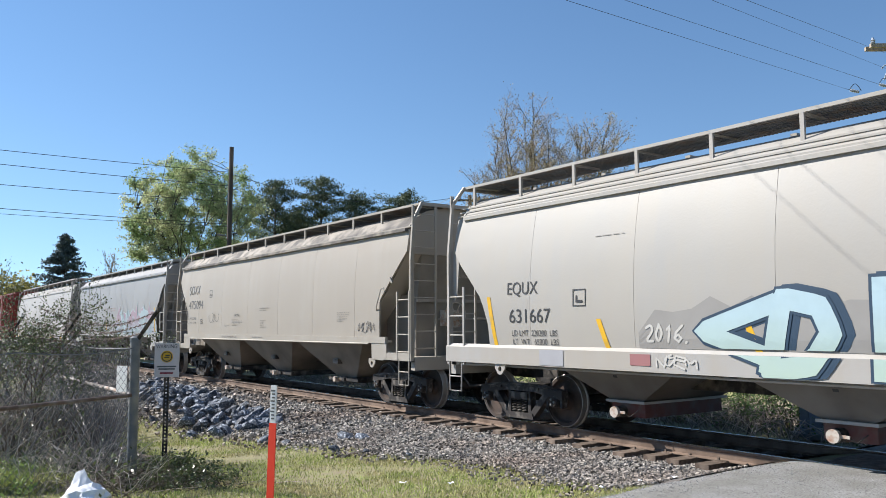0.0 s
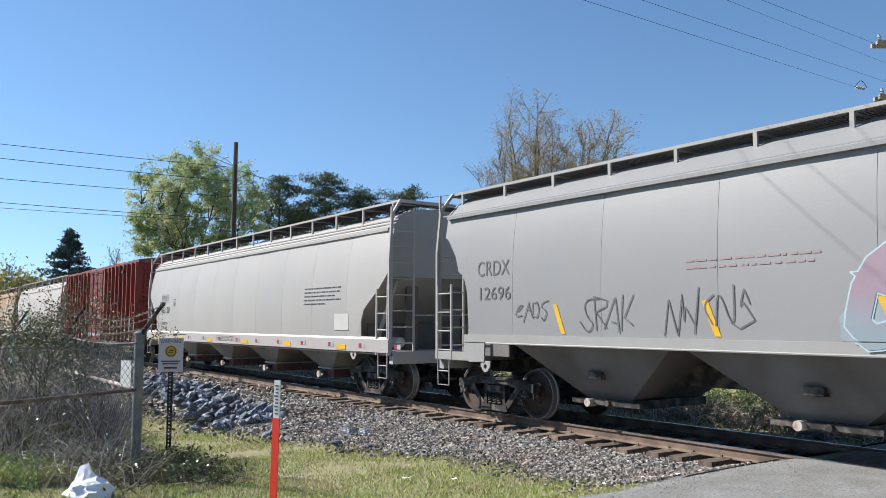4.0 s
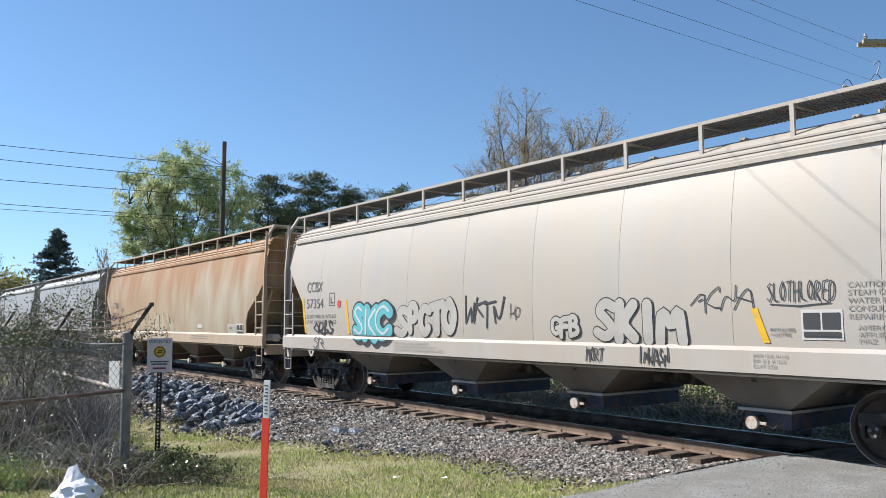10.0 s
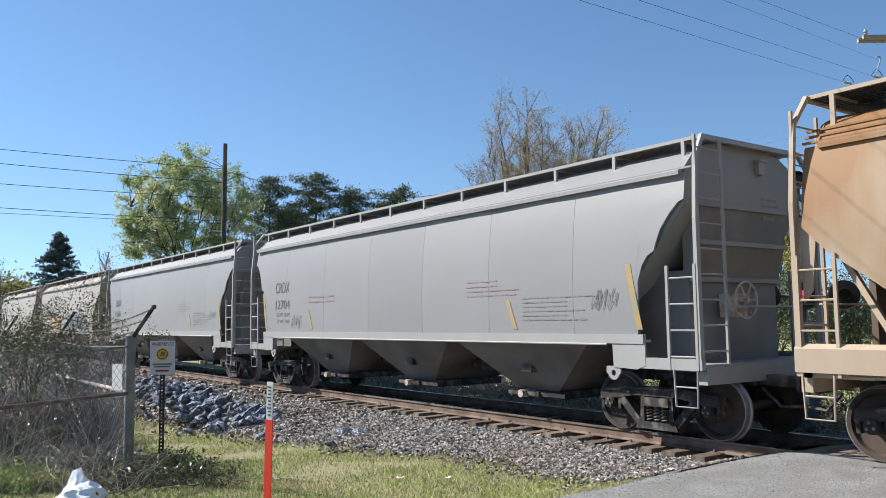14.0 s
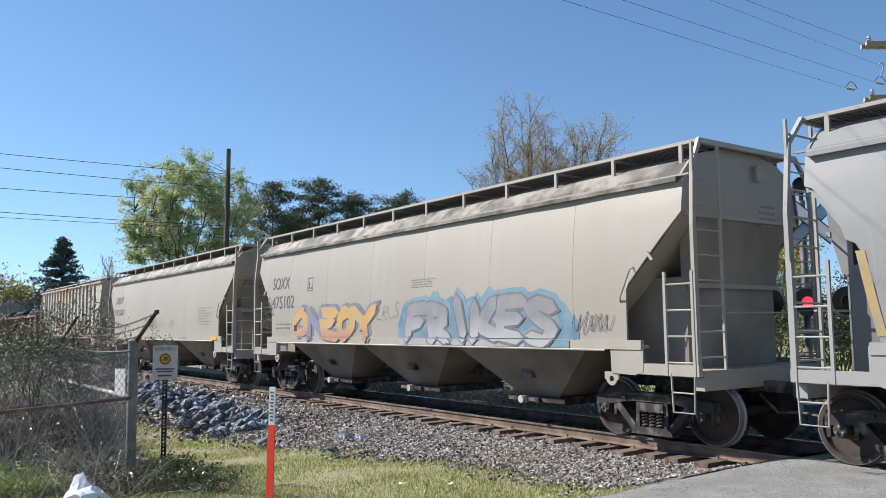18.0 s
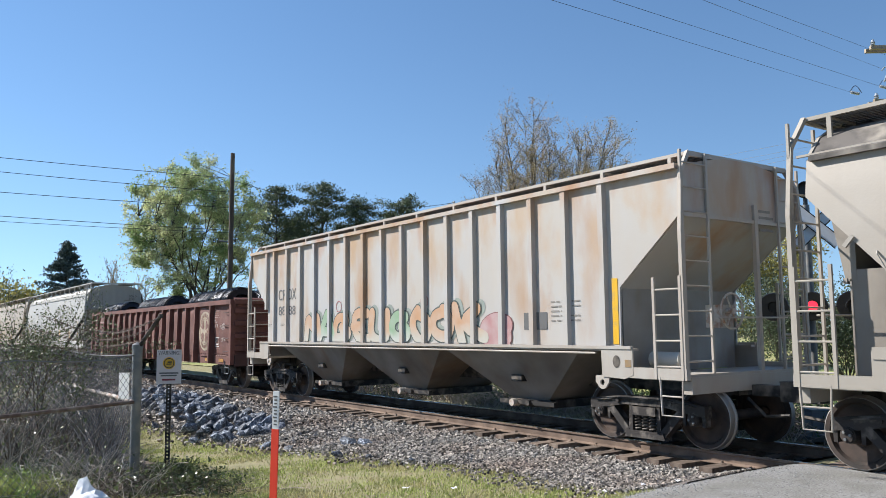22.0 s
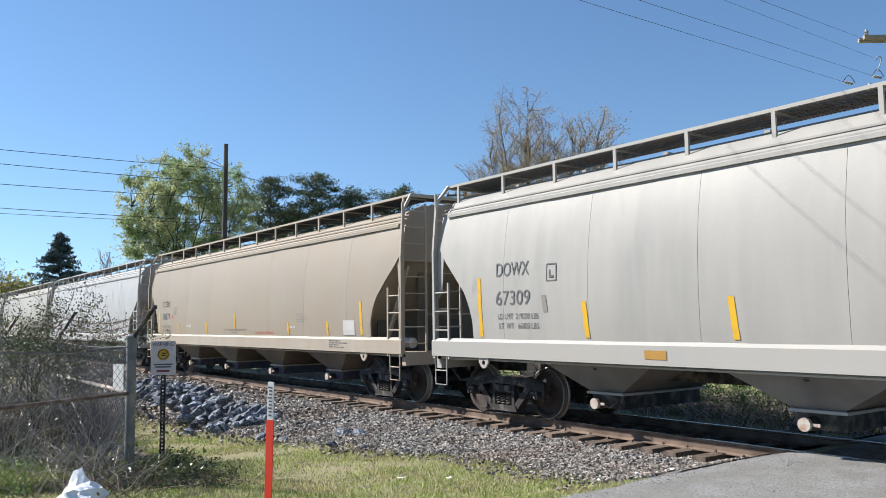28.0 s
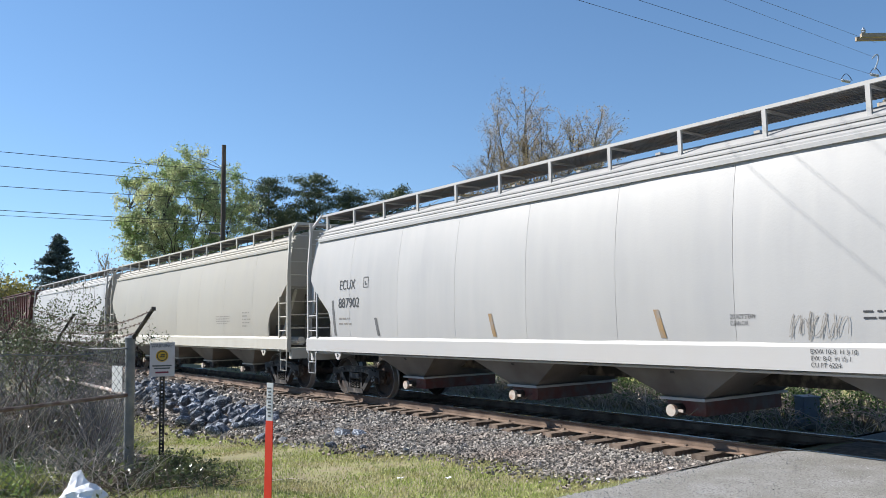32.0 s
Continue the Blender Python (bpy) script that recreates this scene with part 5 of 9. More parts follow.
RUSTY_F = paint("stained_frame_paint", (0.41, 0.345, 0.26), (0.34, 0.20, 0.11), 0.22, 0.5)
PALE, PALE_F = paint("pale_grey_car_paint", (0.283, 0.275, 0.257), (0.44, 0.41, 0.36), 0.12), paint("off_white_frame_paint", (0.345, 0.338, 0.318), (0.4, 0.36, 0.3), 0.12)
SAND, SAND_F = paint("sand_car_paint", (0.290, 0.256, 0.208), (0.31, 0.23, 0.15), 0.16, 0.8), paint("sand_frame_paint", (0.40, 0.36, 0.30), (0.3, 0.21, 0.13), 0.2)
WHITE, WHITE_F = paint("white_car_paint", (0.325, 0.325, 0.324), (0.42, 0.41, 0.39), 0.08), paint("white_frame_paint", (0.405, 0.405, 0.40), (0.42, 0.39, 0.36), 0.1)
STONE, STONE_F = paint("stone_car_paint", (0.308, 0.295, 0.260), (0.36, 0.33, 0.27), 0.15), paint("stone_frame_paint", (0.468, 0.452, 0.398), (0.34, 0.3, 0.24), 0.15)
STAINED = mat("rust_streaked_white_paint", (0.40, 0.397, 0.39), 0.55, 0, 0.08, 0.8, (0.40, 0.36, 0.31), 0.35, 0.9, 0.75, 0.15, (0.34, 0.20, 0.10), 0.14, 1.1, 0.06, 30, streak3=0.7)
rust_runs(STAINED, (0.40, 0.27, 0.15), 2.4, 5.0, 0.6, 1.5, 0.6)
rust_runs(STAINED, (0.33, 0.15, 0.055), 3.3, 5.3, 0.4, 1.3, 0.75)
BOX_RED = mat("oxide_red_boxcar_paint", (0.215, 0.034, 0.022), 0.55, 0, 0.12, 0.9, (0.12, 0.024, 0.02), 0.3, 1.4, 0.7, 0.2, (0.11, 0.035, 0.03), 0.22, 3.0, 0.08, 25, streak3=0.9)
GON_RED = mat("rusted_gondola_paint", (0.150, 0.060, 0.047), 0.7, 0, 0.16, 1.4, (0.075, 0.032, 0.027), 0.36, 2.0, 0.6, 0.2, (0.15, 0.075, 0.06), 0.12, 9, 0.2, 18)
DARK_RED = mat("dark_red_hopper_paint", (0.085, 0.03, 0.027), 0.65, 0, 0.2, 1.2, (0.05, 0.025, 0.02), 0.3, 2, 0.5)

def worn(m, under, least, most):
    """Spray paint through which the car's own paint shows in faded patches."""
    nt = m.node_tree
    N, L = nt.nodes.new, nt.links.new
    b = nt.nodes["Principled BSDF"]
    old = b.inputs["Base Color"].links[0].from_socket
    n, cut, mix = N("ShaderNodeTexNoise"), N("ShaderNodeMapRange"), N("ShaderNodeMix")
    L(N("ShaderNodeTexCoord").outputs["Object"], n.inputs[0])
    n.inputs["Scale"].default_value, n.inputs["Detail"].default_value = 2.6, 7
    L(n.outputs[0], cut.inputs[0])
    cut.inputs["From Min"].default_value, cut.inputs["From Max"].default_value = 0.32, 0.68
    cut.inputs["To Min"].default_value, cut.inputs["To Max"].default_value = least, most
    mix.data_type = "RGBA"
    L(cut.outputs[0], mix.inputs["Factor"])
    L(old, mix.inputs["A"])
    mix.inputs["B"].default_value = (*under, 1)
    L(mix.outputs["Result"], b.inputs["Base Color"])
    return m


def graded(name, low_tint, high_tint, z0, z1):
    """Spray paint that fades from one tint at the foot of a piece to another at its head."""
    m = mat(name, high_tint, 0.55, 0, 0.12, 4)
    nt = m.node_tree
    N, L = nt.nodes.new, nt.links.new
    b = nt.nodes["Principled BSDF"]
    old = b.inputs["Base Color"].links[0].from_socket
    co = N("ShaderNodeTexCoord").outputs["Object"]
    axis, high, n, add, mix = N("ShaderNodeSeparateXYZ"), N("ShaderNodeMapRange"), N("ShaderNodeTexNoise"), N("ShaderNodeMath"), N("ShaderNodeMix")
    L(co, axis.inputs[0])
    L(co, n.inputs[0])
    n.inputs["Scale"].default_value, n.inputs["Detail"].default_value = 1.6, 3
    add.operation = "MULTIPLY_ADD"
    L(n.outputs[0], add.inputs[0])
    add.inputs[1].default_value = 0.6
    L(axis.outputs["Z"], add.inputs[2])
    L(add.outputs[0], high.inputs[0])
    high.inputs["From Min"].default_value, high.inputs["From Max"].default_value = z0 + 0.3, z1 + 0.3
    mix.data_type = "RGBA"
    L(high.outputs[0], mix.inputs["Factor"])
    mix.inputs["A"].default_value = (*low_tint, 1)
    L(old, mix.inputs["B"])
    L(mix.outputs["Result"], b.inputs["Base Color"])
    return m


ICE_WHITE = mat("ice_white_spray", (0.44, 0.50, 0.51), 0.5, 0, 0.1, 3)
TAN_ROOF = mat("stained_tan_roof", (0.29, 0.26, 0.22), 0.7, 0, 0.15, 1.5, (0.12, 0.108, 0.097), 0.46, 1.1, 0, 0.07, (0.055, 0.05, 0.045), 0.36, 3.0)
car, side = couple(hopper_car("cream covered hopper car with a pale blue graffiti piece", 18.95, "pellet", "pellet", CREAM, CREAM_F, 8, 4, GRATE, 4.60, 1), 141.3, 122.35)
lettering(car, side, "EQUX", -7.61, -6.82, 2.31, 2.57)
lettering(car, side, "631667", -7.56, -6.50, 1.85, 2.09)
lettering(car, side, "LD LMT  220200  LBS", -7.50, -6.33, 1.62, 1.72)
lettering(car, side, "LT  WT   65800  LBS", -7.48, -6.31, 1.47, 1.57)
frame_mark(car, side, -5.96, -5.67, 2.11, 2.39, INK)
for x, z in ((-8.05, 2.33), (-5.31, 1.9), (-2.7, 1.9)):
    patch(car, side, x - 0.05, x + 0.05, 1.42, z, YELLOW, "reflector_strip", -0.2, label="yellow reflector strip")
SMOKE = mat("brown_grey_spray_smoke", (0.235, 0.225, 0.212), 0.6, 0, 0.12, 2.5, (0.285, 0.275, 0.26), 0.5, 1.6, soft=0.25)
POWDER = graded("powder_blue_spray", (0.36, 0.46, 0.40), (0.36, 0.48, 0.53), 1.2, 2.0)
cloud(car, side, 10, -4.6, 6.0, 1.46, 2.30, SMOKE)
for skin, span in ((side, (1.478, 9.0)), (lambda x, z: 1.632, (1.125, 1.40))):
    piece(car, skin, "<DIWUNER", 11, -3.5, 4.6, 1.28, 2.10, POWDER, NAVY, 0.27, 0.04, NAVY, (0.10, 0.01), None, None, False, 0.0, 0.05, 0.012, True, 1.1, span)
scrawl(car, side, "2016.", 5, -4.5, -3.62, 1.55, 1.80, CHALK, 0.04, 0.05)
scrawl(car, lambda x, z: 1.631, "NOEM", 6, -4.3, -3.6, 1.20, 1.36, CHALK, 0.03)
patch(car, lambda x, z: 1.631, -4.75, -4.36, 1.2, 1.37, ROSE, "faded_red_placard")
patch(car, lambda x, z: 1.631, -6.75, -6.18, 1.13, 1.39, SILVER, "painted_out_patch")
bars(car, side, -5.5, -4.9, 3.2, 3.24, 1, GREY_INK, 3)

car, side = couple(hopper_car("tan-grey covered hopper car with faded stencils and dark roof stains", 15.75, "grain", "grain", TAN, TAN_F, 7, 3, GRATE, 4.50, 2, True, 1, 1.3, None, False, TAN_ROOF), 121.05, 105.3)
lettering(car, side, "SOXX", -6.49, -5.39, 2.92, 3.23, GREY_INK)
lettering(car, side, "475094", -6.47, -4.99, 2.42, 2.71, GREY_INK)
lettering(car, side, "LD LMT 222000", -6.55, -5.70, 2.05, 2.13, GREY_INK)
lettering(car, side, "LT  WT   62700", -6.50, -5.68, 1.90, 1.98, GREY_INK)
frame_mark(car, side, -5.22, -5.02, 1.90, 2.06, INK)
frame_mark(car, side, -4.42, -4.18, 2.78, 3.02, GREY_INK)
lettering(car, side, "WARNING", -2.15, -1.72, 2.12, 2.20, GREY_INK)
bars(car, side, -2.32, -1.5, 1.82, 2.04, 4, FAINT_INK, 0)
bars(car, side, -2.95, -2.5, 1.78, 1.86, 2, FAINT_INK, 1)
bars(car, side, -0.15, 0.55, 2.24, 2.36, 2, GREY_INK, 2)
bars(car, side, -0.12, 0.32, 1.76, 2.0, 4, GREY_INK, 3)
bars(car, side, 4.6, 5.2, 1.9, 2.15, 4, FAINT_INK, 4)
lettering(car, lambda x, z: 1.636, "DO NOT HAMMER ON CAR", -3.10, -1.85, 1.46, 1.52, GREY_INK)
bars(car, lambda x, z: 1.636, -0.65, 0.25, 1.46, 1.52, 1, GREY_INK, 5)
tag_line(car, side, 8, -4.3, -3.5, 1.9, 2.3, 3, GREY_INK, 0.02)
tag_line(car, side, 9, 5.6, 6.4, 1.66, 1.9, 5, INK, 0.02)

car, side = couple(hopper_car("grey covered hopper car with a mauve and aqua graffiti piece", 15.65, "grain", "round_grain", GREY, GREY_F, 7, 3, GRATE, 4.45, 3, False, 1, 1.25), 103.8, 88.15)
lettering(car, side, "CRDX", -6.42, -5.49, 2.66, 2.94, GREY_INK)
lettering(car, side, "12696", -6.34, -5.45, 2.21, 2.45, GREY_INK)
cloud(car, side, 20, 0.6, 6.9, 1.57, 2.75, PALE_AQUA)
DUSTY_MAUVE = graded("dusty_mauve_spray", (0.22, 0.27, 0.30), (0.27, 0.20, 0.24), 1.65, 2.15)
PALE_RIM = mat("pale_aqua_outline_spray", (0.36, 0.46, 0.50), 0.5, 0, 0.12, 4)
AQUA_FILL = mat("pale_aqua_fill_spray", (0.27, 0.34, 0.37), 0.55, 0, 0.15, 3)
for skin, span in ((side, (1.575, 9.0)), (lambda x, z: 1.637, (1.43, 1.556))):
    piece(car, skin, "ONXAKTT", 21, 0.75, 6.3, 1.62, 2.36, DUSTY_MAUVE, PALE_RIM, 0.27, 0.024, None, (0, 0), None, AQUA_FILL, False, 1.3, 0.17, 0.010, False, 1.25, span)
scrawl(car, side, "EAOS", 22, -5.35, -4.5, 1.86, 2.15, GREY_INK, 0.02)
scrawl(car, side, "SRAK", 23, -3.7, -2.6, 1.7, 2.15, GREY_INK, 0.02)
scrawl(car, side, "NWKNS", 24, -2.1, -0.6, 1.68, 2.2, GREY_INK, 0.02)
for x, z in ((6.6, 2.57), (3.84, 2.13), (1.2, 2.1), (-1.2, 2.1), (-4.2, 2.1)):
    patch(car, side, x - 0.05, x + 0.05, 1.6, z, YELLOW, "reflector_strip", -0.2)
bars(car, side, -1.6, 0.4, 2.5, 2.7, 2, PINK_FADE, 3)

car, side = couple(hopper_car("ivory covered hopper car with crimson and yellow sill reflectors", 19.0, "pellet", "white_pellet", IVORY, IVORY_F, 10, 4, DARK_GRATE, 4.60, 4), 86.35, 67.35)
patch(car, side, -7.70, -6.82, 2.55, 2.88, mat("grey_patch", (0.25, 0.26, 0.27), 0.6), "painted_out_patch")
lettering(car, lambda x, z: side(x, z) + 0.004, "PINX", -7.60, -6.95, 2.60, 2.82)
lettering(car, side, "463120", -7.67, -6.57, 2.13, 2.38)
lettering(car, side, "LD LMT  220700", -7.72, -6.82, 1.70, 1.79)
lettering(car, side, "LT  WT   65300", -7.60, -6.85, 1.54, 1.63)
frame_mark(car, side, -6.13, -5.89, 2.39, 2.66, INK)


def sill_side(x, z):
    return 1.631


for k in range(12):
    x = -7.3 + 1.55 * k
    patch(car, sill_side, x, x + 0.14, 1.20, 1.30, CRIMSON, "reflector")
    patch(car, sill_side, x + 0.14, x + 0.28, 1.20, 1.30, SILVER, "reflector")
for x in (-8.4, -5.3, -2.2, 0.9, 4.0, 7.1):
    patch(car, sill_side, x, x + 0.46, 1.14, 1.27, YELLOW, "reflector_plate", label="yellow reflector plate")
bars(car, sill_side, -5.9, -4.4, 1.28, 1.38, 1, INK, 4)
bars(car, sill_side, -1.3, 0.5, 1.18, 1.36, 3, INK, 5)
bars(car, side, 5.2, 7.2, 2.2, 2.7, 4, INK, 6)
patch(car, side, 6.9, 7.6, 1.6, 2.0, CHALK, "white_placard")

car, side = couple(boxcar("oxide-red boxcar with outside posts and a band of graffiti", 15.1, BOX_RED, mat("dark_red_hardware", (0.06, 0.025, 0.022), 0.6)), 65.6, 50.5)
for (a, b), z in zip(((-6.83, -6.33), (-6.10, -5.62), (-5.38, -4.92)), (0, 0, 0)):
    s = Sol()
    ring = [(a, 2.24), (a + 0.06, 2.18), (b - 0.06, 2.18), (b, 2.24), (b, 2.88), (b - 0.06, 2.94), (a + 0.06, 2.94), (a, 2.88)]
    s.put([(x, -(side(x, zz) + 0.008), zz) for x, zz in ring], [tuple(range(8))])
    part("faded_logo_shape", s, GOLD_INK, car, "faded gold painted shape")
for a, b, t in ((-6.75, -6.36, "17"), (-6.06, -5.64, "20"), (-5.35, -4.95, "65")):
    lettering(car, side, t, a, b, 1.60, 1.91, GOLD_INK)
lettering(car, side, "LD LMT", -6.86, -6.42, 1.40, 1.50, WHITE_INK)
lettering(car, side, "LT  WT", -6.86, -6.42, 1.22, 1.32, WHITE_INK)
lettering(car, side, "213400", -6.1, -5.71, 1.40, 1.50, WHITE_INK)
lettering(car, side, "72600", -6.1, -5.75, 1.22, 1.32, WHITE_INK)
frame_mark(car, side, -4.55, -4.2, 2.4, 2.75, WHITE_INK)
patch(car, side, -6.86, -6.40, 1.94, 2.16, YELLOW, "reflector_plate", label="yellow reflector plate")
for x in (-3.6, -0.9, 2.9, 4.1, 6.25):
    patch(car, side, x, x + 0.45, 1.55 if x < 6 else 1.92, 1.68 if x < 6 else 2.12, YELLOW, "reflector_plate", 0, 0.03)
patch(car, side, -3.25, -2.85, 2.58, 2.86, CHALK, "white_placard")
lettering(car, lambda x, z: side(x, z) + 0.006, "UNLOAD\nFROM THIS\nSIDE", -3.2, -2.9, 2.62, 2.82)
bars(car, side, -6.0, -5.5, 3.9, 4.15, 4, WHITE_INK, 8)
bars(car, side, 5.4, 5.9, 2.2, 2.75, 6, WHITE_INK, 9)
tag_line(car, side, 35, 6.2, 6.75, 3.12, 3.5, 4, CHALK, 0.05)
tag_line(car, side, 36, 6.15, 6.75, 2.72, 2.92, 4, CHALK, 0.045)
tag_line(car, side, 37, -7.35, -6.95, 1.25, 1.5, 4, CHALK, 0.04)
BAND = mat("flaking_pale_spray_band", (0.30, 0.285, 0.28), 0.6, 0, 0.2, 1.2, (0.25, 0.31, 0.33), 0.4, 0.7, 0.4, 0.12, (0.16, 0.05, 0.04), 0.22, 4.5, 0.05, 30)
PEACH_BAND = mat("flaking_peach_spray_band", (0.34, 0.32, 0.29), 0.6, 0, 0.15, 1.2, (0.34, 0.20, 0.115), 0.5, 0.55, 0.15, 0.2, (0.20, 0.07, 0.05), 0.18, 4.5, 0.05, 30)
MIST = mat("thin_spray_mist", (0.22, 0.10, 0.095), 0.6, 0, 0.2, 3)
ICE = mat("ice_blue_spray", (0.19, 0.25, 0.28), 0.5, 0, 0.15, 4)
WHITE_LINE = mat("white_spray_line", (0.46, 0.46, 0.45), 0.5, 0, 0.12, 5)
post_x = [7.47, 6.76, 6.01, 5.38, 4.62, 3.95, 3.23, 2.57, 1.86, -1.98, -2.86, -3.52, -4.20, -4.90, -5.58, -6.30, -6.98, -7.47]


def post_side(x, z):
    """The wall, and the faces of the outside posts that stand out of it."""
    return side(x, z) + (0.162 if min(abs(x - q) for q in post_x) < 0.045 else 0.0)


def crest(x):
    return 1.95 + 0.16 * math.sin(x * 2.3) + 0.13 * noise.noise((x * 1.4, 3.3, 0)) + 0.06 * noise.noise((x * 6, 1, 0))


def band(x0, x1, material, lo, hi, lift, name, label=""):
    """A sprayed strip between two edges, laid on wall and posts."""
    s = Sol()
    stops = sorted({x0, x1, *np.arange(x0, x1, 0.07), *(q + e for q in post_x for e in (-0.0452, -0.0448, 0.0448, 0.0452) if x0 < q + e < x1)})
    for a, b in zip(stops, stops[1:]):
        if b - a < 0.002:
            continue
        m = (a + b) / 2
        y = -(post_side(m, 0) + lift)
        s.put([(a, y, lo(a)), (b, y, lo(b)), (b, y, hi(b)), (a, y, hi(a))], [(0, 1, 2, 3)])
    return part(name, s, material, car, label)


low_edge = lambda x: 1.07
for x0, x1, m in ((-5.45, -1.85, BAND), (1.75, 7.5, PEACH_BAND)):
    band(x0, x1, MIST, low_edge, lambda x: crest(x) + 0.06 + 0.05 * noise.noise((x * 9, 2, 0)), 0.003, "spray_mist")
    band(x0, x1, m, low_edge, crest, 0.006, "graffiti_ground", "flaking band of pale spray paint")
    band(x0, x1, ICE, lambda x: crest(x) - 0.05 - 0.03 * noise.noise((x * 3, 7, 0)), lambda x: crest(x) + 0.03, 0.010, "graffiti_outline")
    patch(car, lambda x, z: 1.611, x0, x1, 0.99, 1.055, BAND, "sprayed_sill", 0, 0.004, "pale spray paint over the sill")
    patch(car, lambda x, z: 1.581, max(x0, -4.3), min(x1, 4.3), 0.75, 0.97, BAND, "sprayed_sill", 0, 0.004, "pale spray paint over the sill")
PALE_LETTER = mat("pale_grey_letter_spray", (0.40, 0.40, 0.40), 0.55, 0, 0.12, 2, (0.30, 0.33, 0.35), 0.4, 3)
PEACH_LETTER = mat("cream_letter_spray", (0.42, 0.37, 0.30), 0.55, 0, 0.12, 2, (0.36, 0.22, 0.13), 0.45, 1.2)
piece(car, side, "AUPES", 41, -5.3, -1.9, 1.16, 1.90, PALE_LETTER, ICE, 0.34, 0.03, None, (0, 0), WHITE_LINE, None, True, 0.0, 0.08, 0.014)
piece(car, side, "BRPSOAN", 43, 1.95, 7.35, 1.16, 1.90, PEACH_LETTER, ICE, 0.36, 0.03, None, (0, 0), WHITE_LINE, PALE_LETTER, True, 0.0, 0.08, 0.014)
r = random.Random(5)
s = Sol()
for _ in range(46):
    x = r.choice((r.uniform(-5.4, -2), r.uniform(1.9, 7.3)))
    z, rr = crest(x) + r.uniform(0.03, 0.3), r.uniform(0.01, 0.035)
    s.put([(x + rr * math.cos(a), -(side(x, z) + 0.009), z + rr * math.sin(a)) for a in np.linspace(0, 5.5, 8)], [tuple(range(8))])
part("paint_dots", s, ICE, car)
for x, z, w2, h2 in ((-1.55, 2.9, 0.22, 0.10), (-1.3, 2.62, 0.12, 0.2), (-0.75, 3.0, 0.25, 0.1), (-0.3, 3.02, 0.3, 0.1), (-0.35, 2.6, 0.3, 0.12), (-1.5, 2.62, 0.16, 0.07)):
    patch(car, lambda x, z: 1.581, x, x + w2, z, z + h2, WHITE_LINE, "paint_chip", 0, 0.006)
patch(car, lambda x, z: 1.581, -1.75, 1.65, 1.08, 1.3, BAND, "sprayed_door_foot", 0, 0.004)
tag_line(car, lambda x, z: 1.581, 47, 0.1, 0.35, 2.1, 2.35, 1, WHITE_LINE, 0.02)
tag_line(car, lambda x, z: 1.581, 48, -1.5, -0.3, 1.4, 1.75, 4, WHITE_LINE, 0.012)
patch(car, side, -4.72, -4.28, 1.55, 1.86, NAVY, "painted_out_patch", 0, 0.022)

car, side = couple(hopper_car("bone-white covered hopper car with black tags and a teal throw-up", 17.85, "pellet", "pellet", BONE, BONE_F, 9, 4, GRATE, 4.66, 6, False, 3, 1.55, None, True), 48.6, 30.75)
end_lettering(car, 17.85, "CCBX\n57354", 0.15, 0.58, 3.72, 3.98, INK)
lettering(car, side, "CCBX", -7.56, -6.74, 2.54, 2.80, GREY_INK)
lettering(car, side, "57354", -7.56, -6.66, 2.13, 2.37, GREY_INK)
lettering(car, side, "LD LMT 194800 LBS  88 350 KGS", -7.55, -6.0, 1.88, 1.97, GREY_INK)
lettering(car, side, "LT WT  68200 LBS  30 950 KGS", -7.55, -6.0, 1.74, 1.83, GREY_INK)
frame_mark(car, side, -6.35, -6.08, 2.18, 2.5, GREY_INK)
s = Sol()
s.put([(-5.85 + 0.09 * math.cos(a), -(side(0, 2.2) + 0.009), 2.22 + 0.09 * math.sin(a)) for a in np.linspace(0, 6.0, 20)], [tuple(range(20))])
part("red_dot", s, RED_DOT, car)
TEAL = mat("bright_teal_spray", (0.10, 0.36, 0.40), 0.5, 0, 0.1, 3)
for skin, span in ((side, (1.478, 9.0)), (lambda x, z: 1.632, (1.125, 1.40))):
    piece(car, skin, "SKC", 51, -5.15, -3.6, 1.46, 2.06, TEAL, INK, 0.30, 0.045, INK, (0.06, -0.05), ICE_WHITE, None, True, 0.0, 0.05, 0.012, False, 1.1, span)
PALE_FILL = mat("pale_worn_letter_fill", (0.36, 0.34, 0.31), 0.6, 0, 0.12, 3)
piece(car, side, "SPCTO", 52, -3.3, -1.2, 1.56, 2.08, PALE_FILL, INK, 0.20, 0.014, None, (0, 0), None, None, True, 0.0, 0.05)
piece(car, side, "SKIM", 53, 2.45, 4.1, 1.52, 2.02, PALE_FILL, INK, 0.17, 0.020, None, (0, 0), None, None, True, 0.0, 0.05)
piece(car, side, "GFB", 54, 1.45, 2.1, 1.56, 1.84, PALE_FILL, INK, 0.08, 0.02)
for k, (word, a, b, c, d, w) in enumerate((("ORBS", -7.2, -6.2, 1.5, 1.78, 0.045), ("WKTN", -0.95, 0.15, 1.78, 2.2, 0.04), ("HD", 0.4, 0.65, 1.85, 2.05, 0.016), ("ACNA", 4.25, 5.15, 1.95, 2.2, 0.018),
                                           ("SLOTHLORED", 5.40, 6.30, 2.03, 2.27, 0.016))):
    scrawl(car, side, word, 60 + k, a, b, c, d, INK, w, 0.06 if word == "SLOTHLORED" else 0.25)
part("tag_arrow", Sol().put([(x, -(side(x, z) + 0.009), z) for x, z in ((5.45, 1.985), (5.85, 1.955), (6.25, 1.99), (6.25, 2.005), (5.85, 1.975), (5.45, 2.0))], [(0, 1, 4, 5), (1, 2, 3, 4)]), INK, car)
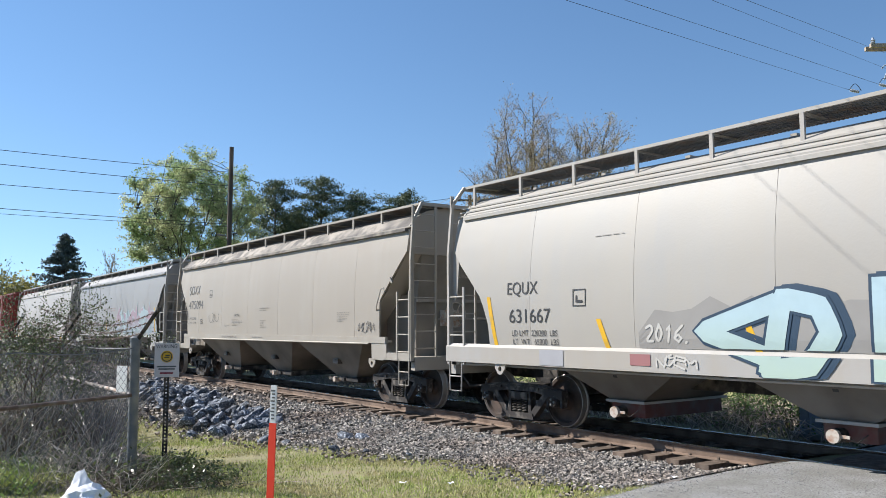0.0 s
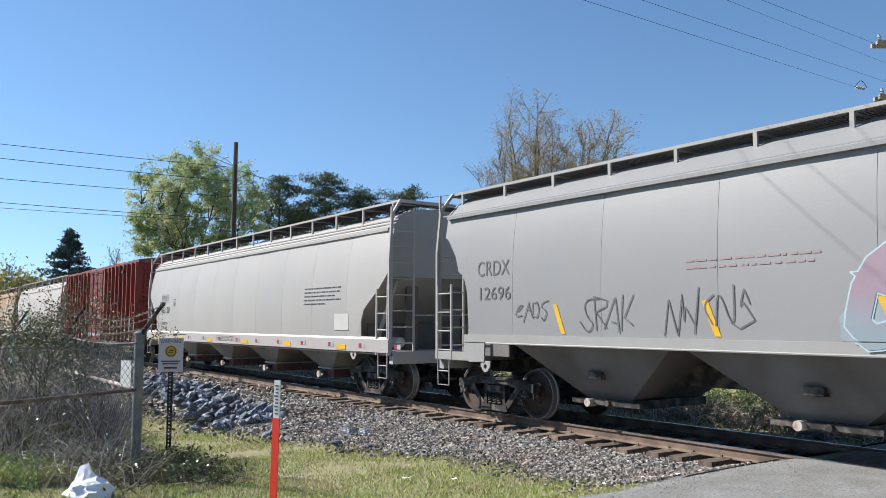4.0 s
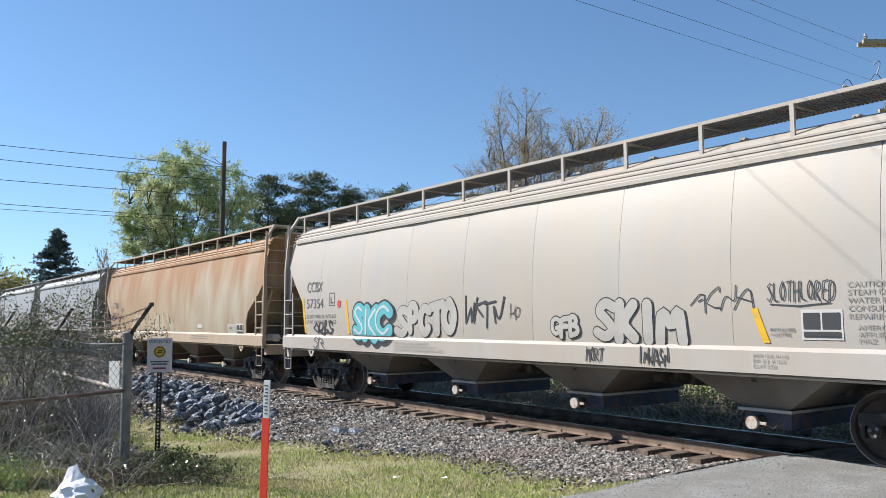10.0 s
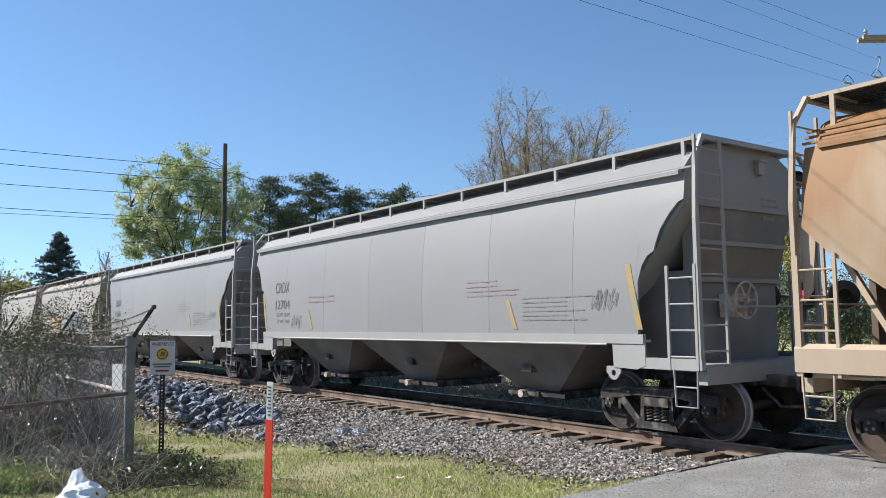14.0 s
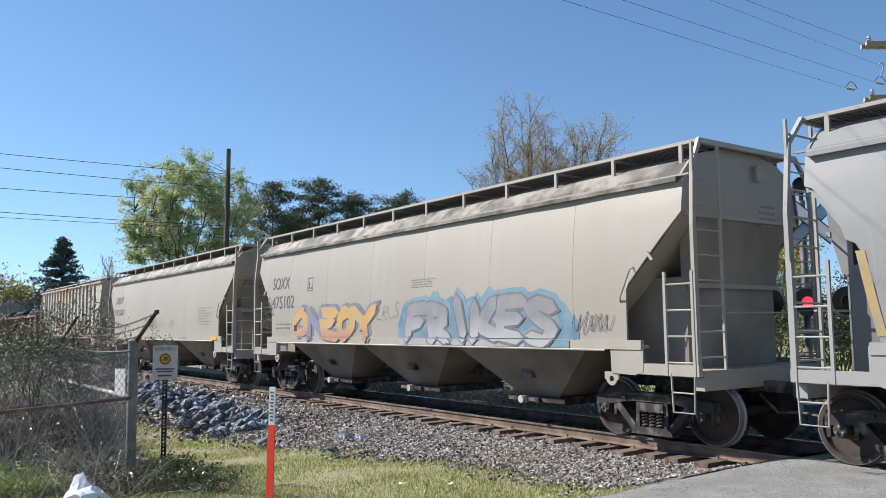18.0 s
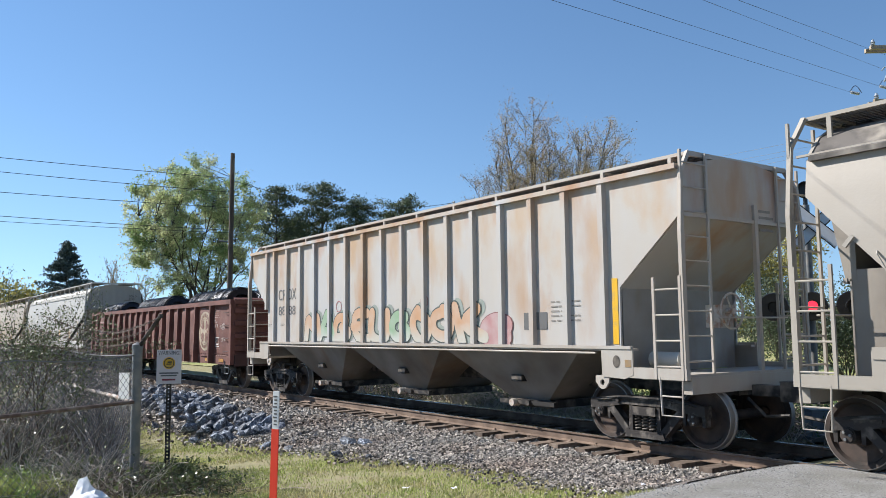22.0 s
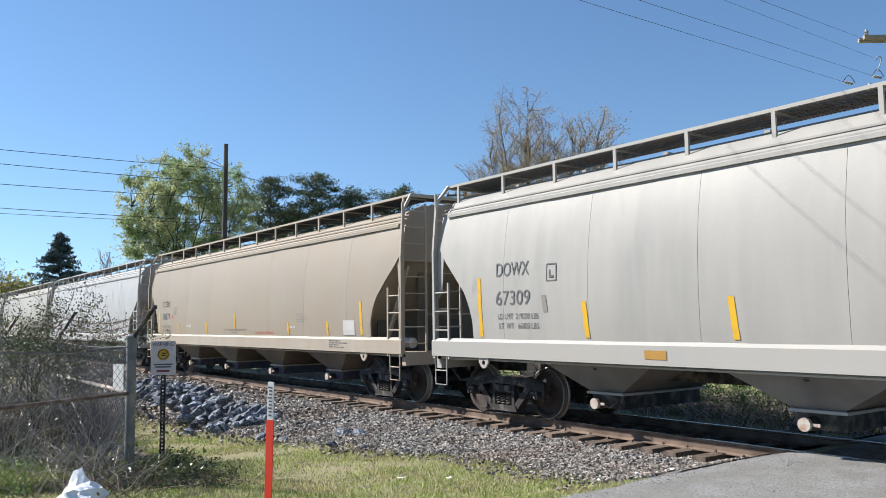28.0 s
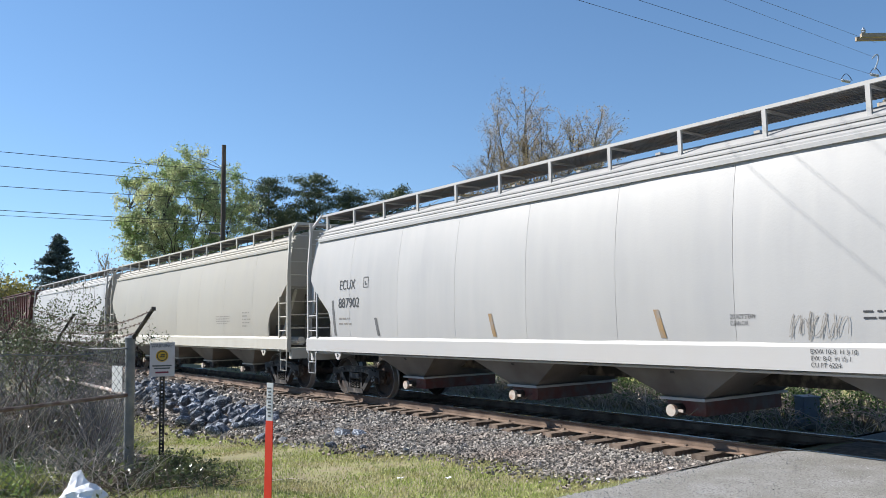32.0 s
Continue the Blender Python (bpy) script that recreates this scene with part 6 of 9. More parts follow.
for k, (word, a, b) in enumerate((("SR", -7.15, -6.6), ("MORT", 2.25, 2.62), ("INWASN", 3.3, 3.85))):
    scrawl(car, sill_side, word, 70 + k, a, b, 1.17, 1.37, INK, 0.022, 0.06 if word == "MORT" else 0.2)
for x, z in ((7.57, 2.43), (5.3, 1.95), (-7.7, 2.4), (-5.45, 2.3)):
    patch(car, side, x - 0.05, x + 0.05, 1.5, z, YELLOW, "reflector_strip", -0.16)
lettering(car, side, "CAUTION DO NOT\nSTEAM OR BOIL\nWATER IN THIS CAR\nCONSULT OWNER\nREPAIRING HOPPERS", 6.45, 7.45, 1.80, 2.24, FAINT_INK)
lettering(car, side, "AMEROX 3201\nAPPLIED 11-2017\nMRZ", 6.55, 7.3, 1.52, 1.73, FAINT_INK)
lettering(car, side, "INSP RULE 88B2\n11-2017 MRZ", 5.44, 5.78, 1.59, 1.69, GREY_INK)
lettering(car, sill_side, "EXW 10-8  H 3-8\nEW  8-0  H 15-2\nCU FT 5700", 5.2, 5.68, 1.18, 1.36, FAINT_INK)
lettering(car, sill_side, "NOTE THIS CAR HAS FOUR COMPARTMENTS\nTHIS CAR EQUIPPED WITH SIDE PNEUMATIC OUTLETS\nCAUTION REMOVE BOTH CAPS BEFORE OPERATING OUTLETS", -3.35, -1.6, 1.17, 1.35, FAINT_INK)
patch(car, side, 5.86, 6.38, 1.55, 1.92, CHALK, "data_plate", 0, 0.006)
for a, b, c, d in ((5.89, 6.10, 1.68, 1.88), (6.13, 6.35, 1.68, 1.88), (5.89, 6.35, 1.58, 1.65)):
    patch(car, side, a, b, c, d, INK, "data_panel", 0, 0.011)

car, side = couple(hopper_car("rust-stained tan covered hopper car with faded graffiti", 17.95, "pellet", "white_pellet", RUSTY, RUSTY_F, 8, 4, DARK_GRATE, 4.62, 7), 29.4, 11.45)
lettering(car, side, "CCBX", -7.47, -6.55, 2.40, 2.66, GREY_INK)
lettering(car, side, "58513", -7.45, -6.54, 1.96, 2.21, GREY_INK)
frame_mark(car, side, -6.0, -5.78, 2.15, 2.42, GREY_INK)
s = Sol()
s.put([(-6.25 + 0.06 * math.cos(a), -(side(0, 2.1) + 0.009), 2.08 + 0.06 * math.sin(a)) for a in np.linspace(0, 6.0, 16)], [tuple(range(16))])
part("red_dot", s, RED_DOT, car)
FADED_FILL = worn(mat("faded_tan_spray", (0.345, 0.285, 0.20), 0.6, 0, 0.12, 3, (0.36, 0.35, 0.28), 0.4, 2.5), (0.305, 0.195, 0.095), 0.2, 0.9)
CREAM_LINE = worn(mat("faded_cream_line", (0.46, 0.44, 0.37), 0.6, 0, 0.1, 3), (0.305, 0.195, 0.095), 0.0, 0.5)
cloud(car, side, 80, -4.5, 1.1, 1.46, 2.06, mat("faded_tan_green_haze", (0.345, 0.26, 0.155), 0.6, 0, 0.12, 2, (0.33, 0.32, 0.25), 0.4, 2.5))
FADED_AQUA = mat("faded_aqua_spray", (0.32, 0.315, 0.25), 0.6, 0, 0.15, 4, (0.40, 0.31, 0.20), 0.4, 3)
for skin, span in ((side, (1.478, 9.0)), (lambda x, z: 1.632, (1.125, 1.40))):
    piece(car, skin, "SDNWOUS", 81, -4.1, 0.5, 1.30, 2.00, FADED_FILL, CREAM_LINE, 0.21, 0.016, None, (0, 0), None, FADED_AQUA, True, 0.0, 0.09, 0.012, False, 1.2, span)
dots = mat("dull_teal_paint_dot", (0.13, 0.20, 0.20), 0.6, 0, 0.2, 5)
r = random.Random(82)
for k in range(30):
    x, z, rr = r.uniform(-4.1, 1.1), r.uniform(1.5, 1.95), r.uniform(0.02, 0.042)
    part("paint_dot", Sol().put([(x + rr * math.cos(a), -(side(x, z) + 0.019), z + rr * math.sin(a)) for a in np.linspace(0, 5.6, 9)], [tuple(range(9))]), dots, car)
bars(car, side, -7.3, -6.0, 1.62, 1.78, 2, GREY_INK, 12)
patch(car, side, 6.25, 6.9, 1.45, 1.73, mat("worn_tan_label", (0.36, 0.34, 0.29), 0.6), "white_placard")
bars(car, lambda x, z: side(x, z) + 0.004, 6.38, 6.82, 1.52, 1.69, 3, INK, 40)
patch(car, side, 6.96, 7.5, 1.42, 1.74, CHALK, "data_plate", 0, 0.006)
for a, b, c, d in ((6.99, 7.2, 1.55, 1.7), (7.24, 7.46, 1.55, 1.7), (6.99, 7.46, 1.45, 1.51)):
    patch(car, side, a, b, c, d, INK, "data_panel", 0, 0.011)
patch(car, side, 3.55, 3.95, 1.59, 1.72, CHALK, "white_placard")
bars(car, sill_side, 3.0, 5.0, 1.2, 1.36, 2, GREY_INK, 13)

for body, number, lead, tail, sd2 in (("grey", "12704", 10.08, -5.66, 8), ("grey", "12666", -7.05, -22.75, 9)):
    car, side = couple(hopper_car("weathered grey covered hopper car with faded pink stencils", lead - tail, "grain", "round_grain", GREY, GREY_F, 7, 3, GRATE, 4.45, sd2, sd2 == 8, 1, 1.25), lead, tail)
    lettering(car, side, "CRDX", -6.10, -5.25, 2.62, 2.91, GREY_INK)
    lettering(car, side, number, -6.08, -5.20, 2.18, 2.42, GREY_INK)
    lettering(car, side, "LD LMT  221500", -6.02, -5.2, 1.98, 2.07, GREY_INK)
    lettering(car, side, "LT  WT   64500", -5.98, -5.2, 1.80, 1.89, GREY_INK)
    bars(car, side, -4.1, -2.7, 2.25, 2.5, 2, PINK_FADE, sd2)
    bars(car, side, 2.6, 4.1, 2.2, 2.55, 3, PINK_FADE, sd2 + 1)
    bars(car, side, 4.2, 6.0, 1.75, 2.2, 5, GREY_INK, sd2 + 2)
    tag_line(car, side, 90 + sd2, -5.1, -4.5, 1.66, 2.0, 6, GREY_INK, 0.012)
    tag_line(car, side, 95 + sd2, 5.9, 6.4, 1.95, 2.25, 6, GREY_INK, 0.012)
    for x, z in ((6.7, 2.62), (-6.8, 2.63), (-4.0, 2.15), (3.9, 2.15)):
        patch(car, side, x - 0.055, x + 0.055, 1.63, z, FADED_YELLOW, "reflector_strip", -0.2)

car, side = couple(hopper_car("tan-grey covered hopper car with orange and silver graffiti pieces", 15.57, "grain", "grain", TAN, TAN_F, 7, 3, GRATE, 4.50, 10, False, 1, 1.3, None, False, TAN_ROOF), -24.1, -39.67)
lettering(car, side, "SOXX", -6.48, -5.42, 2.87, 3.20, GREY_INK)
lettering(car, side, "475102", -6.49, -5.10, 2.34, 2.68, GREY_INK)
frame_mark(car, side, -4.3, -4.0, 2.75, 3.1, GREY_INK)
SKINS = ((side, (1.575, 9.0)), (lambda x, z: 1.637, (1.43, 1.556)))
AMBER = worn(graded("amber_orange_spray", (0.44, 0.20, 0.10), (0.47, 0.28, 0.075), 1.58, 1.82), (0.326, 0.298, 0.260), 0.0, 0.45)
SLATE_VIOLET = worn(mat("slate_violet_spray", (0.13, 0.135, 0.18), 0.5, 0, 0.15, 3), (0.326, 0.298, 0.260), 0.0, 0.4)
for skin, span in SKINS:
    piece(car, skin, "ONEOY", 101, -5.05, -1.0, 1.60, 2.16, AMBER, VIOLET_GREY, 0.26, 0.016, SLATE_VIOLET, (0.11, 0.05), None, VIOLET_GREY, False, 0.6, 0.10, 0.010, False, 1.15, span)
cloud(car, side, 102, 0.1, 5.5, 1.57, 2.62, SMOKY_BLUE)
SLATE = worn(mat("dark_grey_spray", (0.12, 0.12, 0.14), 0.5, 0, 0.2, 3), (0.326, 0.298, 0.260), 0.0, 0.35)
BRIGHT_BLUE = worn(mat("bright_blue_spray", (0.10, 0.22, 0.31), 0.5, 0, 0.15, 3), (0.326, 0.298, 0.260), 0.0, 0.5)
SILVER_GREY = worn(graded("silver_grey_spray", (0.37, 0.37, 0.39), (0.19, 0.195, 0.22), 1.6, 2.0), (0.326, 0.298, 0.260), 0.0, 0.4)
for skin, span in SKINS:
    piece(car, skin, "FRIKES", 103, 0.45, 4.95, 1.56, 2.20, SILVER_GREY, SLATE, 0.25, 0.045, BRIGHT_BLUE, (0.05, 0.07), None, None, False, 0.3, 0.12, 0.010, False, 1.0, span)
patch(car, side, -5.05, -4.88, 1.72, 1.88, INK, "sprayed_box", 0, 0.02)
scrawl(car, side, "ENERLS", 104, -1.3, 0.1, 1.98, 2.32, FAINT_INK, 0.013, 0.16)
patch(car, lambda x, z: 1.636, 0.2, 4.2, 1.43, 1.555, SILVER, "sprayed_sill", 0, 0.004)
patch(car, lambda x, z: 1.636, 4.2, 5.3, 1.43, 1.555, SMOKY_BLUE, "sprayed_sill", 0, 0.004)
tag_line(car, side, 106, 5.4, 6.2, 1.66, 2.0, 7, GREY_INK, 0.014)
bars(car, side, 0.6, 1.5, 2.6, 2.8, 3, GREY_INK, 14)
bars(car, side, -6.2, -5.2, 1.75, 1.95, 2, GREY_INK, 15)

car, side = couple(hopper_car("tan-grey covered hopper car with faded stencils and one tag", 15.7, "grain", "grain", TAN, TAN_F, 7, 3, GRATE, 4.50, 11, True, 1, 1.3, None, False, TAN_ROOF), -41.3, -57.0)
lettering(car, side, "SOXX", -6.48, -5.32, 2.95, 3.25, GREY_INK)
lettering(car, side, "475087", -6.54, -5.00, 2.43, 2.70, GREY_INK)
frame_mark(car, side, -5.3, -5.05, 1.72, 1.9, INK)
scrawl(car, side, "NAKA", 111, -1.2, -0.18, 1.80, 2.20, GREY_INK, 0.024, 0.10)
lettering(car, side, "LD LMT  223200", -6.50, -5.72, 2.03, 2.11, GREY_INK)
lettering(car, side, "LT   WT   62800", -6.50, -5.72, 1.88, 1.96, GREY_INK)
lettering(car, side, "WARNING", -1.83, -1.48, 2.12, 2.19, GREY_INK)
bars(car, side, -1.95, -1.30, 1.84, 2.06, 4, GREY_INK, 16)
for k, x in enumerate((0.15, 1.4)):
    bars(car, side, x, x + 0.6, 1.85, 2.15, 4, GREY_INK, 17 + k)
for x in (-2.3, 2.6):
    lettering(car, lambda a, z: 1.636, "DO NOT HAMMER ON CAR", x, x + 0.85, 1.46, 1.52, GREY_INK)
bars(car, lambda a, z: 1.636, -0.9, 0.1, 1.46, 1.52, 1, GREY_INK, 21)
patch(car, lambda a, z: 1.636, -1.3, -1.0, 1.45, 1.53, DULL_STRIP, "faded_reflector", 0, 0.004)
bars(car, side, 4.6, 6.0, 1.9, 2.55, 6, GREY_INK, 20)
patch(car, lambda x, z: 1.636, 5.9, 6.5, 1.44, 1.55, YELLOW, "yellow_sill_mark", 0)

car, side = couple(hopper_car("rust-streaked white covered hopper car with outside ribs and graffiti", 16.1, "ribbed", "ribbed", STAINED, paint("grimy_white_frame_paint", (0.413, 0.405, 0.375), (0.3, 0.2, 0.13), 0.25), 1, 3,
                              GRATE, 4.42, 12, True, 0, 1.25), -58.6, -74.7)
for a, b, t in ((-6.01, -5.52, "CR"), (-5.36, -4.88, "DX")):
    lettering(car, side, t, a, b, 2.70, 3.0, GREY_INK)
for a, b, t in ((-6.0, -5.55, "88"), (-5.33, -4.91, "88")):
    lettering(car, side, t, a, b, 2.28, 2.53, GREY_INK)
PEACH_MINT = worn(graded("peach_and_mint_spray", (0.42, 0.40, 0.34), (0.44, 0.25, 0.13), 1.62, 1.95), (0.43, 0.42, 0.40), 0.0, 0.4)
MINT = worn(graded("mint_green_spray", (0.42, 0.44, 0.40), (0.20, 0.32, 0.19), 1.62, 1.90), (0.43, 0.42, 0.40), 0.0, 0.35)
DARK_RIM = mat("smoky_green_black_spray", (0.07, 0.085, 0.075), 0.55, 0, 0.2, 4)
lettering(car, side, "LD LMT", -6.72, -6.38, 1.98, 2.04, GREY_INK)
lettering(car, side, "220200", -5.86, -5.50, 1.98, 2.04, GREY_INK)
piece(car, side, "MABEUGOOK", 121, -4.3, 3.3, 1.60, 2.20, PEACH_MINT, DARK_RIM, 0.24, 0.030, mat("grey_green_spray_shade", (0.24, 0.27, 0.24), 0.55, 0, 0.2, 3), (0.09, 0.03), None, MINT, True, 0.0, 0.09, 0.010, False, 1.12, (1.56, 9.0))
piece(car, side, "C", 123, 3.25, 4.1, 1.64, 2.0, worn(mat("faint_rose_spray", (0.36, 0.17, 0.17), 0.5, 0, 0.12, 3), (0.44, 0.43, 0.41), 0.0, 0.6), mat("dark_rose_spray", (0.20, 0.09, 0.09), 0.55), 0.34, 0.02)
for x, z in ((-2.42, 2.42), (1.35, 2.42)):
    part("no_sign_mark", Sol().put([(x + rr * math.cos(a), -(side(x, z) + 0.008), z + rr * math.sin(a)) for rr in (0.12, 0.145) for a in np.linspace(0, 2 * math.pi, 20, endpoint=False)],
                                   [(i, (i + 1) % 20, (i + 1) % 20 + 20, i + 20) for i in range(20)]), ROSE, car, "small red spray-painted ring")
patch(car, side, 6.6, 6.72, 1.56, 2.59, YELLOW, "reflector_strip", 0)
patch(car, side, 4.5, 5.1, 1.8, 2.1, GREY_INK, "data_plate")
bars(car, side, 5.2, 5.9, 1.9, 2.3, 4, GREY_INK, 21)

car, side = couple(gondola("rusty red gondola car with dented ribbed sides", 19.25, GON_RED, mat("dark_rusty_steel", (0.07, 0.035, 0.03), 0.7, 0.1, 0.2, 3)), -76.2, -95.45)
GONDOLA = car
EMBLEM = mat("faded_emblem_cream", (0.320, 0.268, 0.196), 0.7, 0, 0.15, 5, (0.20, 0.09, 0.07), 0.24, 6, soft=0.07)
EMBLEM_RED = mat("faded_emblem_red", (0.13, 0.055, 0.045), 0.7, 0, 0.2, 6, (0.26, 0.18, 0.13), 0.3, 9)


def emblem_side(x, z):
    return side(x, z) + 0.006


def disc_piece(r0, r1, a0, a1, lift, material, parent, name, label=""):
    """A piece of a painted disc that follows the dented side."""
    na = max(2, int((a1 - a0) / 0.12))
    nr = max(1, int((r1 - r0) / 0.09))
    pts = []
    for i in range(nr + 1):
        rr = r0 + (r1 - r0) * i / nr
        for a in np.linspace(a0, a1, na + 1):
            x, z = 7.17 + rr * math.cos(a), 1.87 + 1.04 * rr * math.sin(a)
            pts.append((x, -(emblem_side(x, z) + lift), z))
    f = [(i * (na + 1) + k, i * (na + 1) + k + 1, (i + 1) * (na + 1) + k + 1, (i + 1) * (na + 1) + k) for i in range(nr) for k in range(na)]
    return part(name, Sol().put(pts, f), material, parent, label)


logo = disc_piece(0.001, 0.64, 0, 2 * math.pi, 0.0, EMBLEM, car, "round_emblem", "faded cream painted disc with a cross in it")
disc_piece(0.395, 0.41, 0, 2 * math.pi, 0.004, EMBLEM_RED, logo, "emblem_ring")
for ang in (45, 135, 225, 315):
    disc_piece(0.14, 0.37, radians(ang - 27), radians(ang + 27), 0.004, EMBLEM_RED, logo, "emblem_quarter")
r = random.Random(8)
for start, stop in ((30, 165), (-20, 22), (172, 200), (225, 318)):
    a = start
    while a < stop:
        wd = r.uniform(2.5, 5.5)
        disc_piece(0.455, 0.56, radians(a), radians(a + wd), 0.004, EMBLEM_RED, logo, "print_bar")
        a += wd + r.uniform(2.5, 4.5)
FADED = mat("faded_white_stencil", (0.36, 0.27, 0.24), 0.7, 0, 0.2, 6, (0.18, 0.08, 0.065), 0.4, 9)
CHALK_LINE = mat("thin_chalk_line", (0.42, 0.35, 0.32), 0.7, 0, 0.2, 6)
bars(car, side, -8.1, -7.3, 2.24, 2.46, 1, FADED, 22)
bars(car, side, -8.05, -7.3, 1.72, 1.94, 1, FADED, 23)
for k, (a, ch) in enumerate(((-3.9, "C"), (-1.75, "B"), (-0.85, "W"), (0.1, "C"), (1.05, "B"), (-5.6, "B"))):
    scrawl(car, side, ch, 140 + k, a, a + 0.55, 1.42, 2.12, CHALK_LINE, 0.024, 0.08, "chalk_figure")
tag_line(car, side, 136, 8.55, 9.0, 1.92, 2.12, 5, CHALK_LINE, 0.026)
tag_line(car, side, 137, 8.6, 9.0, 1.5, 1.66, 6, CHALK_LINE, 0.012)
tag_line(car, side, 138, 8.0, 8.35, 1.98, 2.1, 5, CHALK_LINE, 0.012)
tag_line(car, side, 139, 8.0, 8.3, 2.12, 2.22, 4, CHALK_LINE, 0.012)
bars(car, side, 8.0, 8.4, 2.28, 2.62, 4, FADED, 24)
bars(car, side, 8.1, 8.8, 1.24, 1.3, 1, FADED, 25)
bars(car, side, 7.05, 7.2, 0.88, 0.93, 1, FADED, 29)
frame_mark(car, side, 8.02, 8.4, 1.35, 1.66, WHITE_INK)
patch(car, side, 8.05, 8.25, 1.5, 1.63, INK, "data_plate")
PLATE_YELLOW = mat("dull_orange_yellow_plate", (0.40, 0.20, 0.03), 0.5, 0, 0.15, 7, (0.22, 0.10, 0.05), 0.35, 9)
for d in (1.0, 2.3, 5.7, 8.6, 11.6, 14.4, 17.2):
    patch(car, side, 9.62 - d - 0.2, 9.62 - d + 0.22, 0.85, 0.96, PLATE_YELLOW, "reflector_plate", 0, 0.012)
r = random.Random(77)
for k in range(92):
    x = -9.0 + 18.0 * k / 91
    if min(abs(x - (h2)) for h2 in (-8.28, -6.91, -5.91, -5.02, -4.02, -3.06, -2.12, -1.21, -0.33, 0.62, 1.54, 2.47, 3.42, 4.39, 5.31, 6.31, 7.84)) > 0.12:
        part("rivet_tab", Sol().box(x - 0.03, x + 0.012, -1.545, -1.49, 1.10, 1.125), GON_RED, car)
coil_meshes = [wire_coil(1.9, 0.62, k) for k in range(3)]
for k, (d, y, z) in enumerate(((3.05, -0.72, 2.72), (5.05, -0.70, 2.70), (2.6, 0.68, 2.74), (4.7, 0.7, 2.72), (9.9, -0.72, 2.70), (11.9, -0.7, 2.70), (9.2, 0.68, 2.70), (11.4, 0.7, 2.68),
                               (16.9, -0.72, 2.70), (18.7, -0.7, 2.66), (16.2, 0.68, 2.70), (18.2, 0.7, 2.68))):
    tagged(part("wire_coil", coil_meshes[k % 3], None, GONDOLA, "bundle of black oiled wire rod lying in the gondola", at=pose(9.625 - d, y, z, 0, 0, 0)), kind="stuff")
under = Sol()
for d in (1.4, 9.0, 16.2):
    under.lathe([(0.02, 0.3), (0.02, 0.6), (3.2, 0.6), (3.2, 0.3), (0.02, 0.3)], 20, "x", at=(9.625 - d - 3.4, -0.72, 1.66)).lathe([(0.02, 0.3), (0.02, 0.6), (3.2, 0.6), (3.2, 0.3), (0.02, 0.3)], 20, "x", at=(9.625 - d - 3.4, 0.7, 1.66))
part("coil_layer", under, COIL, GONDOLA, "lower layer of wire rod bundles")

car, side = couple(hopper_car("pale grey covered hopper car with yellow reflector strips", 19.1, "pellet", "pellet", PALE, PALE_F, 9, 4, GRATE, 4.58, 14, False, 2), -97.2, -116.3)
end_lettering(car, 19.1, "DOWX\n67309", 0.72, 1.15, 3.66, 3.92, INK)
lettering(car, side, "DOWX", -7.53, -6.64, 2.59, 2.84, GREY_INK)
lettering(car, side, "67309", -7.53, -6.61, 2.07, 2.33, GREY_INK)
lettering(car, side, "LD LMT  219200 LBS", -7.48, -6.4, 1.82, 1.92, GREY_INK)
lettering(car, side, "LT  WT   66800 LBS", -7.45, -6.4, 1.65, 1.75, GREY_INK)
frame_mark(car, side, -6.2, -5.95, 2.45, 2.75, GREY_INK)
patch(car, side, -6.30, -6.19, 1.93, 2.22, FAINT_INK, "grey_smudge", -0.04)
for x, z in ((-8.0, 2.59), (-5.3, 2.09), (-2.6, 2.08), (0.2, 2.08), (3.0, 2.08), (5.8, 2.1), (8.0, 2.5)):
    patch(car, side, x - 0.05, x + 0.05, 1.5, z, YELLOW, "reflector_strip", -0.06)
patch(car, sill_side, -4.1, -3.7, 1.2, 1.33, ORANGE, "orange_label")
bars(car, side, 6.3, 6.8, 1.9, 2.2, 3, GREY_INK, 24)

car, side = couple(hopper_car("sand-tan covered hopper car with rusty end bays", 18.65, "pellet", "pellet", SAND, SAND_F, 8, 4, DARK_GRATE, 4.62, 15, False, 3), -117.45, -136.1)
lettering(car, side, "CCBX", -7.43, -6.49, 2.46, 2.68, GREY_INK)
lettering(car, side, "58877", -7.38, -6.48, 1.99, 2.22, GREY_INK)
for x, z0, z in ((7.6, 1.5, 2.29), (5.94, 1.5, 1.83), (3.7, 1.5, 1.83), (-0.13, 1.66, 2.12), (-2.62, 1.5, 1.88), (-5.4, 1.5, 1.85), (-7.78, 1.5, 2.29)):
    patch(car, side, x - 0.05, x + 0.05, z0, z, YELLOW, "reflector_strip", -0.05)
lettering(car, side, "LD LMT 220200", -7.40, -6.42, 1.70, 1.78, GREY_INK)
lettering(car, side, "LT WT   65800", -7.36, -6.38, 1.55, 1.63, GREY_INK)
lettering(car, side, "NOTE: THIS CAR HAS FOUR COMPARTMENTS", -0.95, 0.80, 1.595, 1.645, GREY_INK)
bars(car, side, -0.45, 0.35, 1.50, 1.56, 1, FAINT_INK, 61)
lettering(car, side, "CAUTION - BEFORE", 1.45, 2.7, 1.51, 1.57, RED_DOT)
frame_mark(car, side, -6.0, -5.75, 2.18, 2.44, FAINT_INK)
patch(car, side, -4.62, -4.44, 1.72, 1.80, CHALK, "paper_notice", label="torn white paper notice")
patch(car, side, -4.36, -4.20, 1.70, 1.79, CHALK, "paper_notice", label="torn white paper notice")
patch(car, side, 6.75, 7.3, 1.5, 1.85, CHALK, "white_placard")
bars(car, side, 4.2, 4.8, 1.8, 2.05, 3, GREY_INK, 25)
